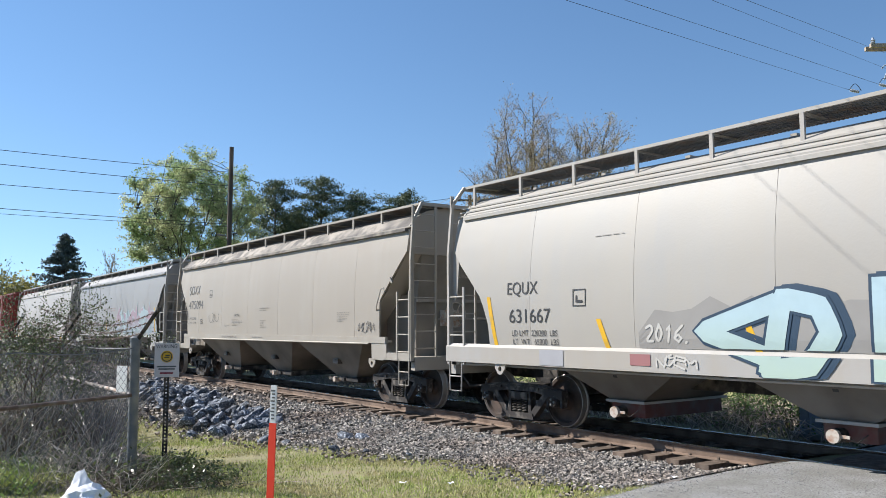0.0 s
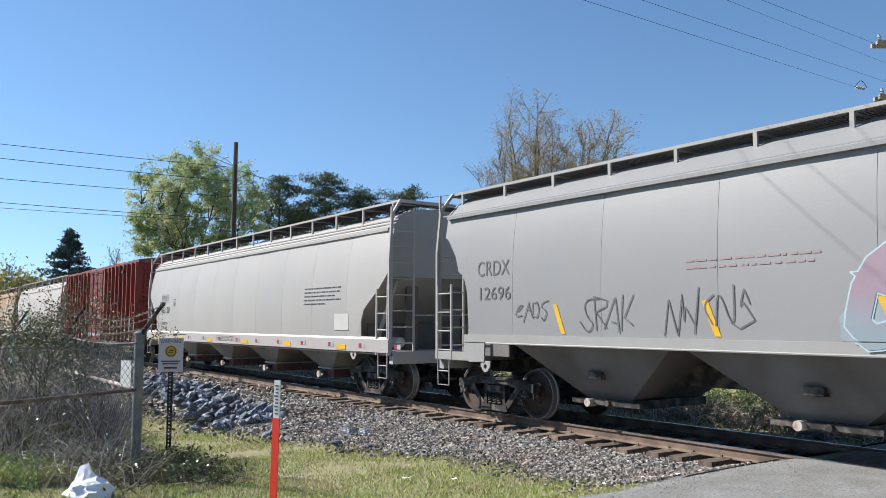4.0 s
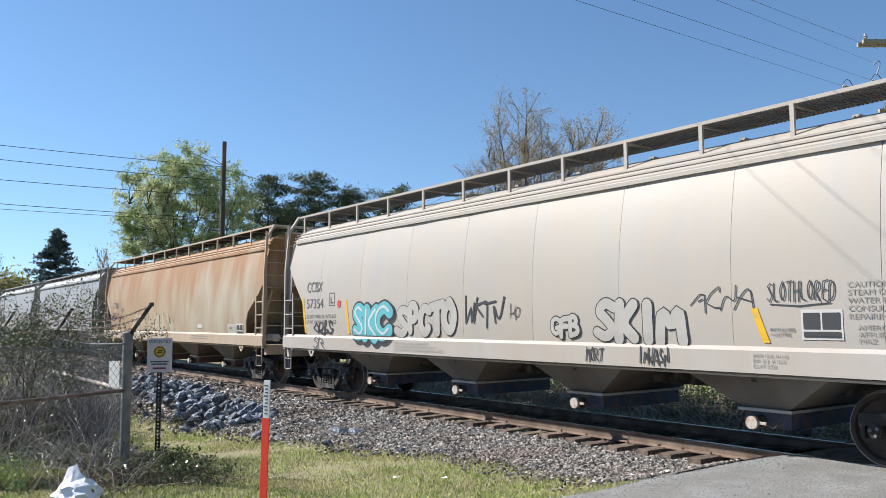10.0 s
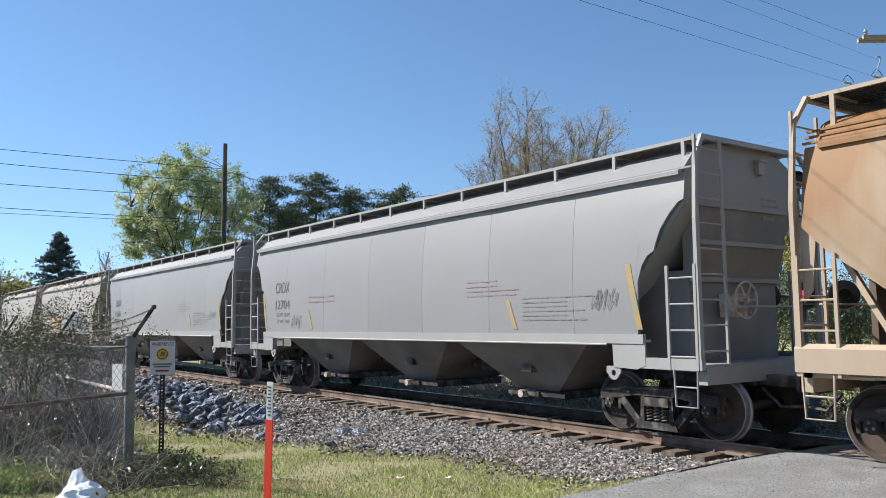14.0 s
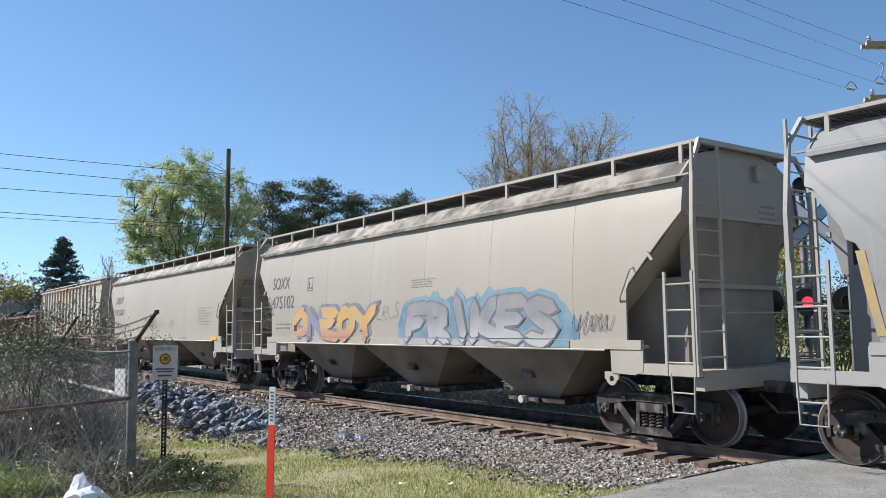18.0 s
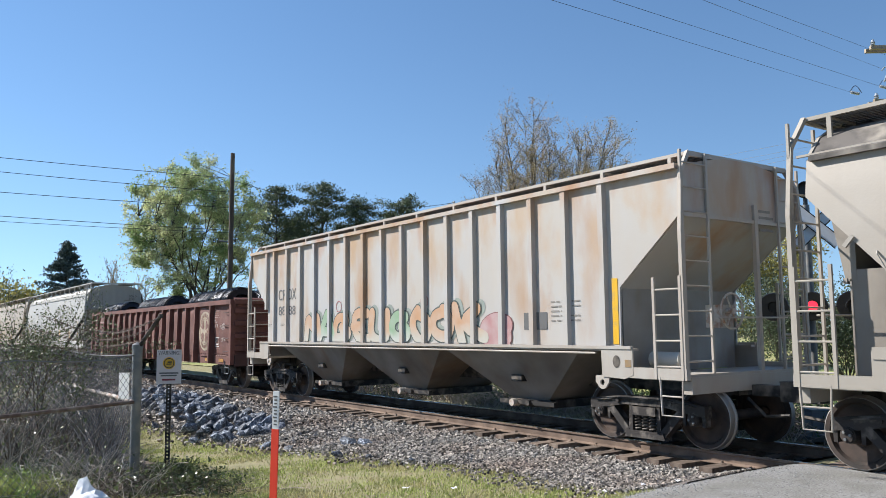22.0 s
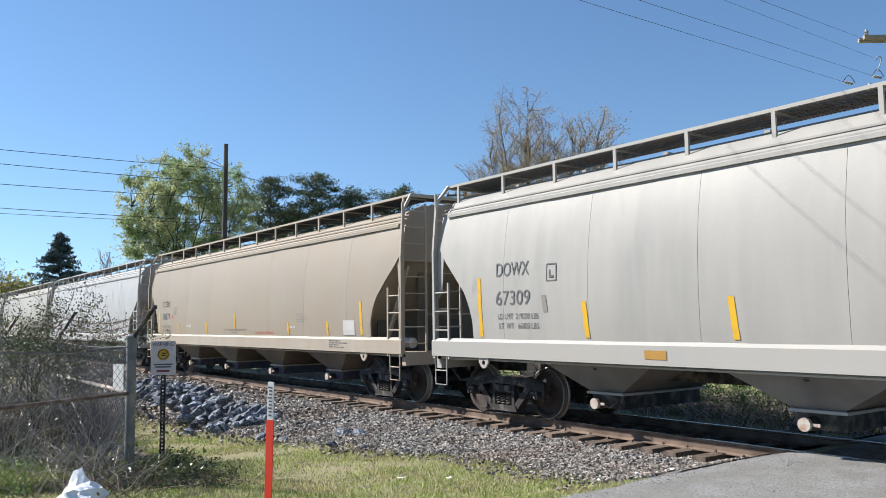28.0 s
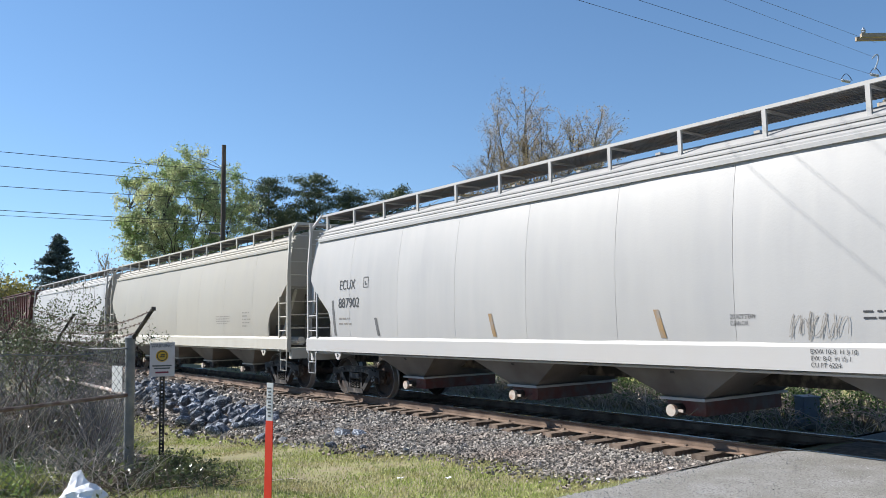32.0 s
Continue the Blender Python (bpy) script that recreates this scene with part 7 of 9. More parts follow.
bars(car, side, 3.8, 4.1, 1.6, 1.75, 1, CHALK, 26)
bars(car, sill_side, 6.1, 7.0, 1.18, 1.38, 3, INK, 27)
lettering(car, sill_side, "2 INCH HF\nCOMP SHOES", -6.95, -6.55, 1.15, 1.26, FAINT_INK)
s = Sol()
s.put([(-6.2 + 0.06 * math.cos(a), -(side(0, 2.1) + 0.009), 2.08 + 0.06 * math.sin(a)) for a in np.linspace(0, 6.0, 16)], [tuple(range(16))])
part("red_dot", s, RED_DOT, car)

car, side = couple(hopper_car("bright white covered hopper car with clean stencils", 18.9, "pellet", "white_pellet", WHITE, WHITE_F, 9, 4, GRATE, 4.61, 16, False, 3), -137.6, -156.5)
lettering(car, side, "ECUX", -7.71, -6.98, 2.59, 2.82)
lettering(car, side, "887902", -7.75, -6.77, 2.16, 2.39)
bars(car, side, -7.75, -7.1, 1.7, 1.95, 2, GREY_INK, 30)
frame_mark(car, side, -6.6, -6.38, 2.6, 2.85, GREY_INK)
for x, z, m in ((-8.0, 2.35, GREY_INK), (-6.0, 1.9, GREY_INK), (-1.95, 1.92, DULL_STRIP), (1.86, 1.91, DULL_STRIP), (5.6, 2.0, DULL_STRIP), (7.6, 2.4, DULL_STRIP)):
    patch(car, side, x - 0.05, x + 0.05, 1.5, z, m, "reflector_strip", -0.12)
lettering(car, side, "DO NOT STEAM\nCLEAN CAR", 3.03, 3.40, 1.67, 1.82)
lettering(car, sill_side, "EXW 10-8  H 3-10\nEW  8-0  H 15-1\nCU FT 6224", 4.15, 4.72, 1.16, 1.38)
tag_line(car, side, 141, 3.9, 4.6, 1.5, 1.82, 7, FAINT_INK, 0.012)
tag_line(car, side, 142, 5.8, 6.6, 1.7, 2.1, 7, FAINT_INK, 0.012)
bars(car, side, 4.8, 5.3, 1.7, 1.85, 2, INK, 31)
bars(car, side, 6.0, 6.6, 1.5, 1.65, 2, INK, 32)

car, side = couple(hopper_car("stone-grey covered hopper car", 18.75, "pellet", "white_pellet", STONE, STONE_F, 8, 4, GRATE, 4.60, 17, False, 3), -157.65, -176.4)
bars(car, side, 4.0, 5.2, 1.8, 2.1, 3, GREY_INK, 33)
bars(car, side, 6.2, 6.8, 1.7, 2.2, 4, GREY_INK, 34)
car, side = couple(hopper_car("white covered hopper car with faint graffiti", 18.95, "pellet", "white_pellet", WHITE, WHITE_F, 8, 4, GRATE, 4.60, 18, False, 3), -177.4, -196.35)
tag_line(car, side, 151, 4.2, 6.5, 1.6, 2.1, 5, GREY_INK, 0.06)
car, side = couple(hopper_car("dark red ribbed hopper car", 15.7, "ribbed", "ribbed", DARK_RED, DARK_RED, 1, 3, DARK_GRATE, 4.42, 19, False, 0, 1.25), -197.8, -213.5)


# ---- loose stone and grass ----
def scatter(sol, pts, sizes, seed, shape):
    """Many small pieces, one beside the other in one mesh: turned, stretched copies of a shape."""
    r = np.random.RandomState(seed)
    bv, bf = np.array(shape[0], float), shape[1]
    n, m = len(pts), len(bv)
    ang = r.uniform(0, 2 * np.pi, (n, 3))
    c, s = np.cos(ang), np.sin(ang)
    rx = np.zeros((n, 3, 3)); rx[:, 0, 0] = 1; rx[:, 1, 1] = c[:, 0]; rx[:, 1, 2] = -s[:, 0]; rx[:, 2, 1] = s[:, 0]; rx[:, 2, 2] = c[:, 0]
    rz = np.zeros((n, 3, 3)); rz[:, 2, 2] = 1; rz[:, 0, 0] = c[:, 1]; rz[:, 0, 1] = -s[:, 1]; rz[:, 1, 0] = s[:, 1]; rz[:, 1, 1] = c[:, 1]
    st = r.uniform(0.6, 1.3, (n, 1, 3)) * np.array(sizes)[:, None, None]
    v = (bv[None] + r.uniform(-0.22, 0.22, (n, m, 3))) * st
    v = np.einsum("nij,nmj->nmi", rz @ rx, v) + np.array(pts)[:, None, :]
    base = len(sol.v)
    sol.v += [tuple(p) for p in v.reshape(-1, 3)]
    for i in range(n):
        sol.f += [tuple(base + i * m + a for a in q) for q in bf]
    sol.k += [0] * (n * len(bf))


STONE_SHAPE = ([(-1, -1, -0.7), (1, -0.8, -0.8), (0.9, 1, -0.7), (-0.9, 0.8, -0.8), (-0.7, -0.8, 0.8), (0.8, -0.7, 0.7), (0.7, 0.8, 0.8), (-0.8, 0.7, 0.7)],
               [(0, 3, 2, 1), (4, 5, 6, 7), (0, 1, 5, 4), (1, 2, 6, 5), (2, 3, 7, 6), (3, 0, 4, 7)])
rs2 = np.random.RandomState(7)
pts, sizes, dark_pts, dark_sizes = [], [], [], []
for x0, x1, density, size in ((-10.5, -6.7, 1250, 0.0145), (-15, -10.5, 900, 0.0175), (-22, -15, 400, 0.025), (-34, -22, 100, 0.045), (-60, -34, 26, 0.075)):
    area = (x1 - x0) * 4.6
    for _ in range(int(area * density)):
        x = rs2.uniform(x0, x1)
        toe = -3.35 - 1.45 * step(-7, -19, x) + 0.35 * noise.noise((x * 0.9, 1.5, 0))
        y = rs2.uniform(toe - 0.8, 1.2)
        if y < toe + 0.3 and rs2.rand() > math.exp((y - toe - 0.3) * 3.2):
            continue
        if -1.34 < y < 1.34 and abs((x + 0.26) % 0.52 - 0.26) < 0.135 and (abs(y) < 0.95 or rs2.rand() > 0.4) or abs(abs(y) - 0.755) < 0.1:
            continue
        spot = (x, y, ground_z(x, y) + 0.035 + size * rs2.uniform(-0.3, 1.0))
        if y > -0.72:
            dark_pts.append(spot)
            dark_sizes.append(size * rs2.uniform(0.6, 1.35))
        else:
            pts.append(spot)
            sizes.append(size * rs2.uniform(0.55, 1.5))
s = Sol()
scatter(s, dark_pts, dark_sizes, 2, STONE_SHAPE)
setting("track_ballast", s, SHADED_STONE, "oil-blackened ballast stones between the rails", kind="stuff")
s = Sol()
scatter(s, pts, sizes, 3, STONE_SHAPE)
setting("ballast", s, BALLAST, "crushed grey and pink-brown ballast stones", kind="stuff")
pts, sizes = [], []
for _ in range(4000):
    y = rs2.uniform(-7.5, -0.9)
    x = road_edge(y) + abs(rs2.normal(0, 1.1)) - 0.35
    pts.append((x, y, ground_z(x, y) + 0.016))
    sizes.append(rs2.uniform(0.003, 0.0065))
s = Sol()
scatter(s, pts, sizes, 4, STONE_SHAPE)
setting("gravel_chips", s, GRAVEL_STONE, "loose gravel chips on the road", kind="stuff")

# blue-grey riprap rocks, tipped on the shoulder of the ballast
rock_meshes = []
for k in range(9):
    r = random.Random(300 + k)
    b = bmesh.new()
    bmesh.ops.create_icosphere(b, subdivisions=1, radius=1.0)
    for v in b.verts:
        v.co *= r.uniform(0.72, 1.25)
        v.co.z *= 0.62
        v.co.x *= 1.15
    me = bpy.data.meshes.new("rock")
    b.to_mesh(me)
    b.free()
    me.materials.append(RIPRAP)
    rock_meshes.append(me)
r = random.Random(12)
for i in range(290):
    u = r.random()
    x = -17.2 - 10.5 * u ** 1.15
    mid = -4.0 + 0.7 * step(-17, -27, x)
    y = mid + r.gauss(0, 0.42)
    sz = r.uniform(0.09, 0.18) if i > 60 else r.uniform(0.06, 0.11)
    ob = tagged(new("rock", rock_meshes[r.randrange(9)]), "blue-grey angular quarry rock on the ballast shoulder", "rock", "riprap rocks")
    heap = 0.42 * math.exp(-((y - mid) / 0.75) ** 2) * step(-16.5, -19.5, x)
    ob.matrix_world = pose(x, y, ground_z(x, y) + 0.07 + heap * r.random() ** 0.6, r.uniform(-50, 50), r.uniform(-40, 40), r.uniform(0, 360)) @ Matrix.Diagonal((sz, sz, sz, 1))
for x, y, sz in ((-13.9, -3.35, 0.15), (-13.6, -3.2, 0.12), (-14.1, -3.3, 0.11), (-12.2, -3.9, 0.08), (-14.6, -4.3, 0.1), (-15.4, -4.4, 0.12), (-13.0, -4.1, 0.09), (-11.2, -3.7, 0.06)):
    ob = tagged(new("rock", rock_meshes[int(x * -7) % 9]), "dark angular rock lying on the ballast", "rock", "riprap rocks")
    ob.matrix_world = pose(x, y, ground_z(x, y) + 0.06, 20, 10, x * 50) @ Matrix.Diagonal((sz * 1.3, sz, sz, 1))


def grass(name, label, count, place, high, width, material, seed, kind="stuff"):
    r = np.random.RandomState(seed)
    s = Sol()
    for _ in range(count):
        x, y = place(r)
        z = ground_z(x, y)
        h, a = high * r.uniform(0.5, 1.5), r.uniform(0, 6.28)
        w, lean = width * r.uniform(0.7, 1.4), r.uniform(0.1, 0.8) * h
        dx, dy = math.cos(a), math.sin(a)
        b = r.uniform(0, 6.28)
        lx, ly = math.cos(b) * lean, math.sin(b) * lean
        n0 = len(s.v)
        s.v += [(x - dx * w, y - dy * w, z), (x + dx * w, y + dy * w, z), (x + lx * 0.4 + dx * w * 0.7, y + ly * 0.4 + dy * w * 0.7, z + h * 0.6),
                (x + lx * 0.4 - dx * w * 0.7, y + ly * 0.4 - dy * w * 0.7, z + h * 0.6), (x + lx, y + ly, z + h)]
        s.f += [(n0, n0 + 1, n0 + 2, n0 + 3), (n0 + 3, n0 + 2, n0 + 4)]
    s.k = [0] * len(s.f)
    return setting(name, s, material, label, kind=kind)


def verge(r):
    while True:
        x = -6.4 - 17 * r.rand() ** 1.6
        toe = -3.35 - 1.45 * step(-7, -19, x) + 0.3 * noise.noise((x * 0.9, 1.5, 0))
        y = toe + 0.15 - abs(r.normal(0, 1)) * 0.05 - r.rand() * (9.9 + toe)
        if x < road_edge(y) + 0.2 - 0.9 * r.rand() ** 3 and noise.noise((x * 0.8, y * 0.8, 5)) + 0.75 > r.rand() * 0.9:
            return x, y


grass("grass", "short sunlit verge grass, green and straw-coloured", 105000, verge, 0.034, 0.0042, GRASS, 1)
grass("weeds", "taller tufts of grass at the foot of the fence", 5000, lambda r: (-10.4 - 5 * r.rand() ** 1.5, -8.9 - 0.9 * r.rand()), 0.17, 0.006, GRASS, 2)
grass("far_grass", "long grass across the track", 11000, lambda r: (-36 + 44 * r.rand(), 4.2 + 4.5 * r.rand() ** 2), 0.22, 0.012, FAR_GRASS, 3)
setting("meadow", sheet([-240, -160, -110, -80, -60, -40, -20, 0, 30, 80], [7.6, 12, 20, 32, 50, 80, 130], lambda x, y: ground_z(x, y) + 0.05), FIELD, "pale green field beyond the track", True)


# ---- brambles ----
# dark sheet over the soil: shade among the brambles, put in as colour
s = Sol()
for i in range(49):
    x = -10.7 - 14 * i / 48
    top = (-7.7 + 1.1 * step(-11.6, -13.2, x)) + 0.3 * noise.noise((x * 1.7, 4.0, 0)) + 0.1 * noise.noise((x * 6, 1.0, 0))
    for j in range(13):
        y = -10.4 + (top + 10.4) * j / 12
        s.v.append((x, y, ground_z(x, y) + 0.028 + 0.02 * noise.noise((x * 3, y * 3, 0)) - (0.05 if j == 12 or i in (0, 48) else 0.0)))
s.f = [(i * 13 + j, i * 13 + j + 1, (i + 1) * 13 + j + 1, (i + 1) * 13 + j) for i in range(48) for j in range(12)]
s.k = [0] * len(s.f)
setting("leaf_litter", s, mat("dark_leaf_litter", (0.115, 0.088, 0.065), 0.95, 0, 0.5, 7, (0.24, 0.19, 0.14), 0.42, 14, bump=1.0, bscale=30), "dark leaf litter under the brambles", True)
def grow(s, r, p, d, length, rad, level, out, upward=0.15, fork=3, wander=0.35, keep=0.72):
    p, d = Vector(p), Vector(d).normalized()
    pts = [p.copy()]
    for i in range(3):
        d = (d + Vector((r.gauss(0, 1), r.gauss(0, 1), r.gauss(0, 1))) * wander * 0.18 + Vector((0, 0, upward * 0.25))).normalized()
        p = p + d * length / 3
        pts.append(p.copy())
    s.tube(pts, rad, 6 if rad > 0.06 else (4 if rad > 0.02 else 3), r1=rad * 0.62, cap=False)
    out += pts[1:] if level <= 1 else []
    if level <= 0:
        return
    for k in range(fork + (r.random() < 0.4)):
        a = r.uniform(0, 6.28)
        side_v = d.orthogonal().normalized()
        side_v.rotate(Matrix.Rotation(a, 3, d))
        nd = d + side_v * r.uniform(0.35, 0.85)
        start = pts[-1] if k < 2 else pts[r.choice((1, 2))]
        grow(s, r, start, nd, length * keep * r.uniform(0.8, 1.15), rad * (0.62 if k < 2 else 0.45), level - 1, out, upward, fork, wander, keep)


def bramble(name, label, count, place, high, spread_m, material, seed, thin=0.006, leaf=None, leaves=0):
    r = random.Random(seed)
    s = Sol()
    tips = []
    for _ in range(count):
        x, y, hk = place(r)
        z = ground_z(x, y)
        a, lean, h = r.uniform(0, 6.28), r.uniform(0.2, 1.0) * spread_m, high * hk * r.uniform(0.45, 1.0)
        arch = r.uniform(0.2, 1.1)
        pts = []
        for i in range(5):
            u = i / 4
            zz = z + h * (u * (1 + arch) - arch * u * u * 1.3)
            pts.append((x + math.cos(a) * lean * u + r.uniform(-0.03, 0.03), y + math.sin(a) * lean * u + r.uniform(-0.03, 0.03), max(zz, z + 0.01)))
        s.tube(pts, thin * r.uniform(0.6, 1.3), 3, r1=thin * 0.35, cap=False)
        tips += pts[2:]
    ob = setting(name, s, material, label, kind="stuff")
    if leaf:
        q = Sol()
        for _ in range(leaves):
            p = Vector(tips[r.randrange(len(tips))]) + Vector((r.gauss(0, 0.06), r.gauss(0, 0.06), r.gauss(0, 0.05)))
            leaf_quad(q, p, r.uniform(0.010, 0.024), r)
        tagged(part("bramble_leaves", q, leaf, ob), kind="stuff")
    return ob


def leaf_quad(q, p, size, r, long=1.6):
    a = Vector((r.gauss(0, 1), r.gauss(0, 1), r.gauss(0, 1))).normalized()
    b = a.orthogonal().normalized()
    b.rotate(Matrix.Rotation(r.uniform(0, 6.28), 3, a))
    c = a.cross(b)
    n0 = len(q.v)
    q.v += [tuple(p - b * size * long), tuple(p + c * size * 0.8), tuple(p + b * size * long), tuple(p - c * size * 0.8)]
    q.f.append((n0, n0 + 1, n0 + 2, n0 + 3))
    q.k.append(0)


def behind_fence(r, x0, x1, y0, y1):
    """A place on the overgrown side of the line that runs past the fence corner; the verge beyond it stays open."""
    while True:
        x, y = r.uniform(x0, x1), r.uniform(y0, y1)
        if y < -11.35 - 0.2665 * x:
            return x, y


def thicket(r):
    """A place in the thicket, which grows in dense tufts with gaps."""
    while True:
        x, y = behind_fence(r, -23.6, -11.6, -9.9, -6.3)
        if noise.noise((x * 1.1, y * 1.6, 7.0)) + 0.25 > r.random() * 0.6:
            return x, y, 0.6 + 0.4 * step(-10.5, -13.5, x)


def spill(r):
    """A place in the low brambles that trail from the sign post along the verge."""
    u = r.random()
    return -12.0 + 2.0 * u ** 1.2 + r.gauss(0, 0.18), -7.42 - 0.15 * u + r.gauss(0, 0.16 + 0.2 * u), 1.0 - 0.55 * u


WEED_LEAF = mat("weed_leaf", (0.20, 0.27, 0.075), 0.55, 0, 0.3, 2, (0.13, 0.20, 0.05), 0.4, 3, island=0.4)
BRIAR_LEAF = mat("briar_leaf", (0.085, 0.11, 0.045), 0.35, 0, 0.3, 2, (0.15, 0.16, 0.07), 0.35, 4, island=0.5)
let_through(WEED_LEAF, 0.3)
let_through(BRIAR_LEAF, 0.25)
bramble("bramble_thicket", "brown tangled bramble thicket grown through the fence", 900, thicket, 1.5, 0.9, BROWN_TWIG, 21, 0.0065, BRIAR_LEAF, 1600)
bramble("bramble_thicket", "pale dry bramble stems in the fence", 620, thicket, 1.45, 1.1, TWIG, 31, 0.0075)
bramble("bramble_thicket", "dark brown undergrowth along the fence", 1700, lambda r: (*behind_fence(r, -23.0, -12.6, -9.4, -6.5), 0.9), 1.25, 0.8, DARK_TWIG, 22, 0.009, BRIAR_LEAF, 1800)
bramble("bramble_thicket", "low leafy brambles spilling round the sign post", 240, spill, 0.32, 0.5, DARK_TWIG, 23, 0.006, BRIAR_LEAF, 3000)
bramble("bramble_thicket", "dry stems among the brambles by the sign post", 130, spill, 0.30, 0.7, BROWN_TWIG, 36, 0.005)
bramble("bramble_thicket", "thin dry brambles by the fence corner", 260, lambda r: (r.gauss(-11.4, 0.8), r.gauss(-8.6, 0.35), 0.8), 0.80, 0.7, TWIG, 24, 0.0055, BRIAR_LEAF, 300)
bramble("bramble_thicket", "dark bramble tangle at the foot of the fence", 420, lambda r: (r.gauss(-11.6, 0.9), r.gauss(-8.5, 0.35), 0.8), 0.45, 0.7, DARK_TWIG, 34, 0.006, BRIAR_LEAF, 900)
bramble("weed_clump", "green leafy weeds behind the fence", 260, lambda r: (r.gauss(-15.2, 0.55), r.gauss(-8.55, 0.16), 0.8), 0.62, 0.3, DARK_TWIG, 29, 0.004, WEED_LEAF, 7000)
bramble("dry_grass", "tangle of pale dry stalks at the foot of the fence", 900, lambda r: (-10.2 - 4.6 * r.random(), r.uniform(-9.5, -8.0), 0.8), 0.30, 0.55, TWIG, 32, 0.0055)
bramble("dry_grass", "brown dead stalks lying under the fence", 900, lambda r: (*behind_fence(r, -15.4, -10.4, -9.4, -7.4), 0.8), 0.22, 0.6, BROWN_TWIG, 35, 0.006)
bramble("weed_clump", "low green weeds and grass by the fence", 220, lambda r: (r.gauss(-12.4, 0.8), r.gauss(-9.35, 0.16), 0.7), 0.26, 0.3, DARK_TWIG, 30, 0.004, WEED_LEAF, 7000)
bramble("brushwood", "heap of dry brown brushwood across the track", 6800, lambda r: (-34 + 40 * r.random(), r.uniform(3.0, 7.2), 0.45 + 0.5 * abs(noise.noise((r.random() * 9, 0, 1)))), 1.25, 1.1, BROWN_TWIG, 25, 0.010, SHRUB, 20000)
bramble("undergrowth", "green undergrowth across the track", 900, lambda r: (r.choice((-24, -15.5, -11.5, -9.0, -6.8, -38, -3)) + r.gauss(0, 1.0), r.uniform(3.6, 6.4), 0.9), 1.35, 0.6, DARK_TWIG, 26, 0.008, SHRUB, 22000)
q = Sol()
r = random.Random(27)
twigs, tips = Sol(), []
for k in range(13):
    a = r.uniform(0, 6.28)
    grow(twigs, r, (-14.7 + 0.4 * math.cos(a), -8.6 + 0.2 * math.sin(a), -0.3), (0.2 * math.cos(a), 0.16 * math.sin(a), 1), r.uniform(1.0, 1.35), 0.012, 3, tips, 0.1, 3, 0.7, 0.66)
for _ in range(13000):
    leaf_quad(q, tips[r.randrange(len(tips))] + Vector((r.gauss(0, 0.05), r.gauss(0, 0.05), r.gauss(0, 0.05))), r.uniform(0.007, 0.017), r)
bush = thing("leafy_bush", "young leafy bush standing up through the fence line", "bush")
tagged(part("stem", twigs, DARK_TWIG, bush), kind="stuff")
tagged(part("foliage", q, mat("olive_shrub_leaf", (0.12, 0.145, 0.065), 0.6, 0, 0.3, 1.5, island=0.5), bush), kind="stuff")


# ---- the fence, the signs and the bag ----
fence = thing("chain_link_fence", "grey chain-link fence with a stout corner post and barbed wire arms", "fence")
P0 = (-10.88, -8.15)
wings = ((P0, (-15.77, -8.10)), ((-15.77, -8.10), (-20.7, -8.3)), ((-20.7, -8.3), (-25.6, -8.4)), (P0, (-9.75, -9.68)), ((-9.75, -9.68), (-8.9, -11.4)))
part("corner_post", Sol().tube([(*P0, -0.6), (*P0, 1.62)], 0.062, 14).lathe([(1.62, 0.07), (1.66, 0.07), (1.70, 0.0)], 14, "z", at=(*P0, 0)), GALV, fence, "thick galvanised corner post", True)
for x, y, rr in ((-15.77, -8.10, 0.03), (-20.7, -8.3, 0.03), (-25.6, -8.4, 0.03)):
    part("post", Sol().tube([(x, y, -0.7), (x, y, 1.58)], rr, 8), GALV, fence)
for x, y in (P0, (-15.77, -8.10), (-20.7, -8.3)):
    part("barbed_wire_arm", Sol().tube([(x, y, 1.60), (x + 0.34, y + 0.18, 2.02)], 0.028, 6).box(x + 0.32, x + 0.37, y + 0.16, y + 0.21, 2.0, 2.05), BLACK_STEEL, fence)
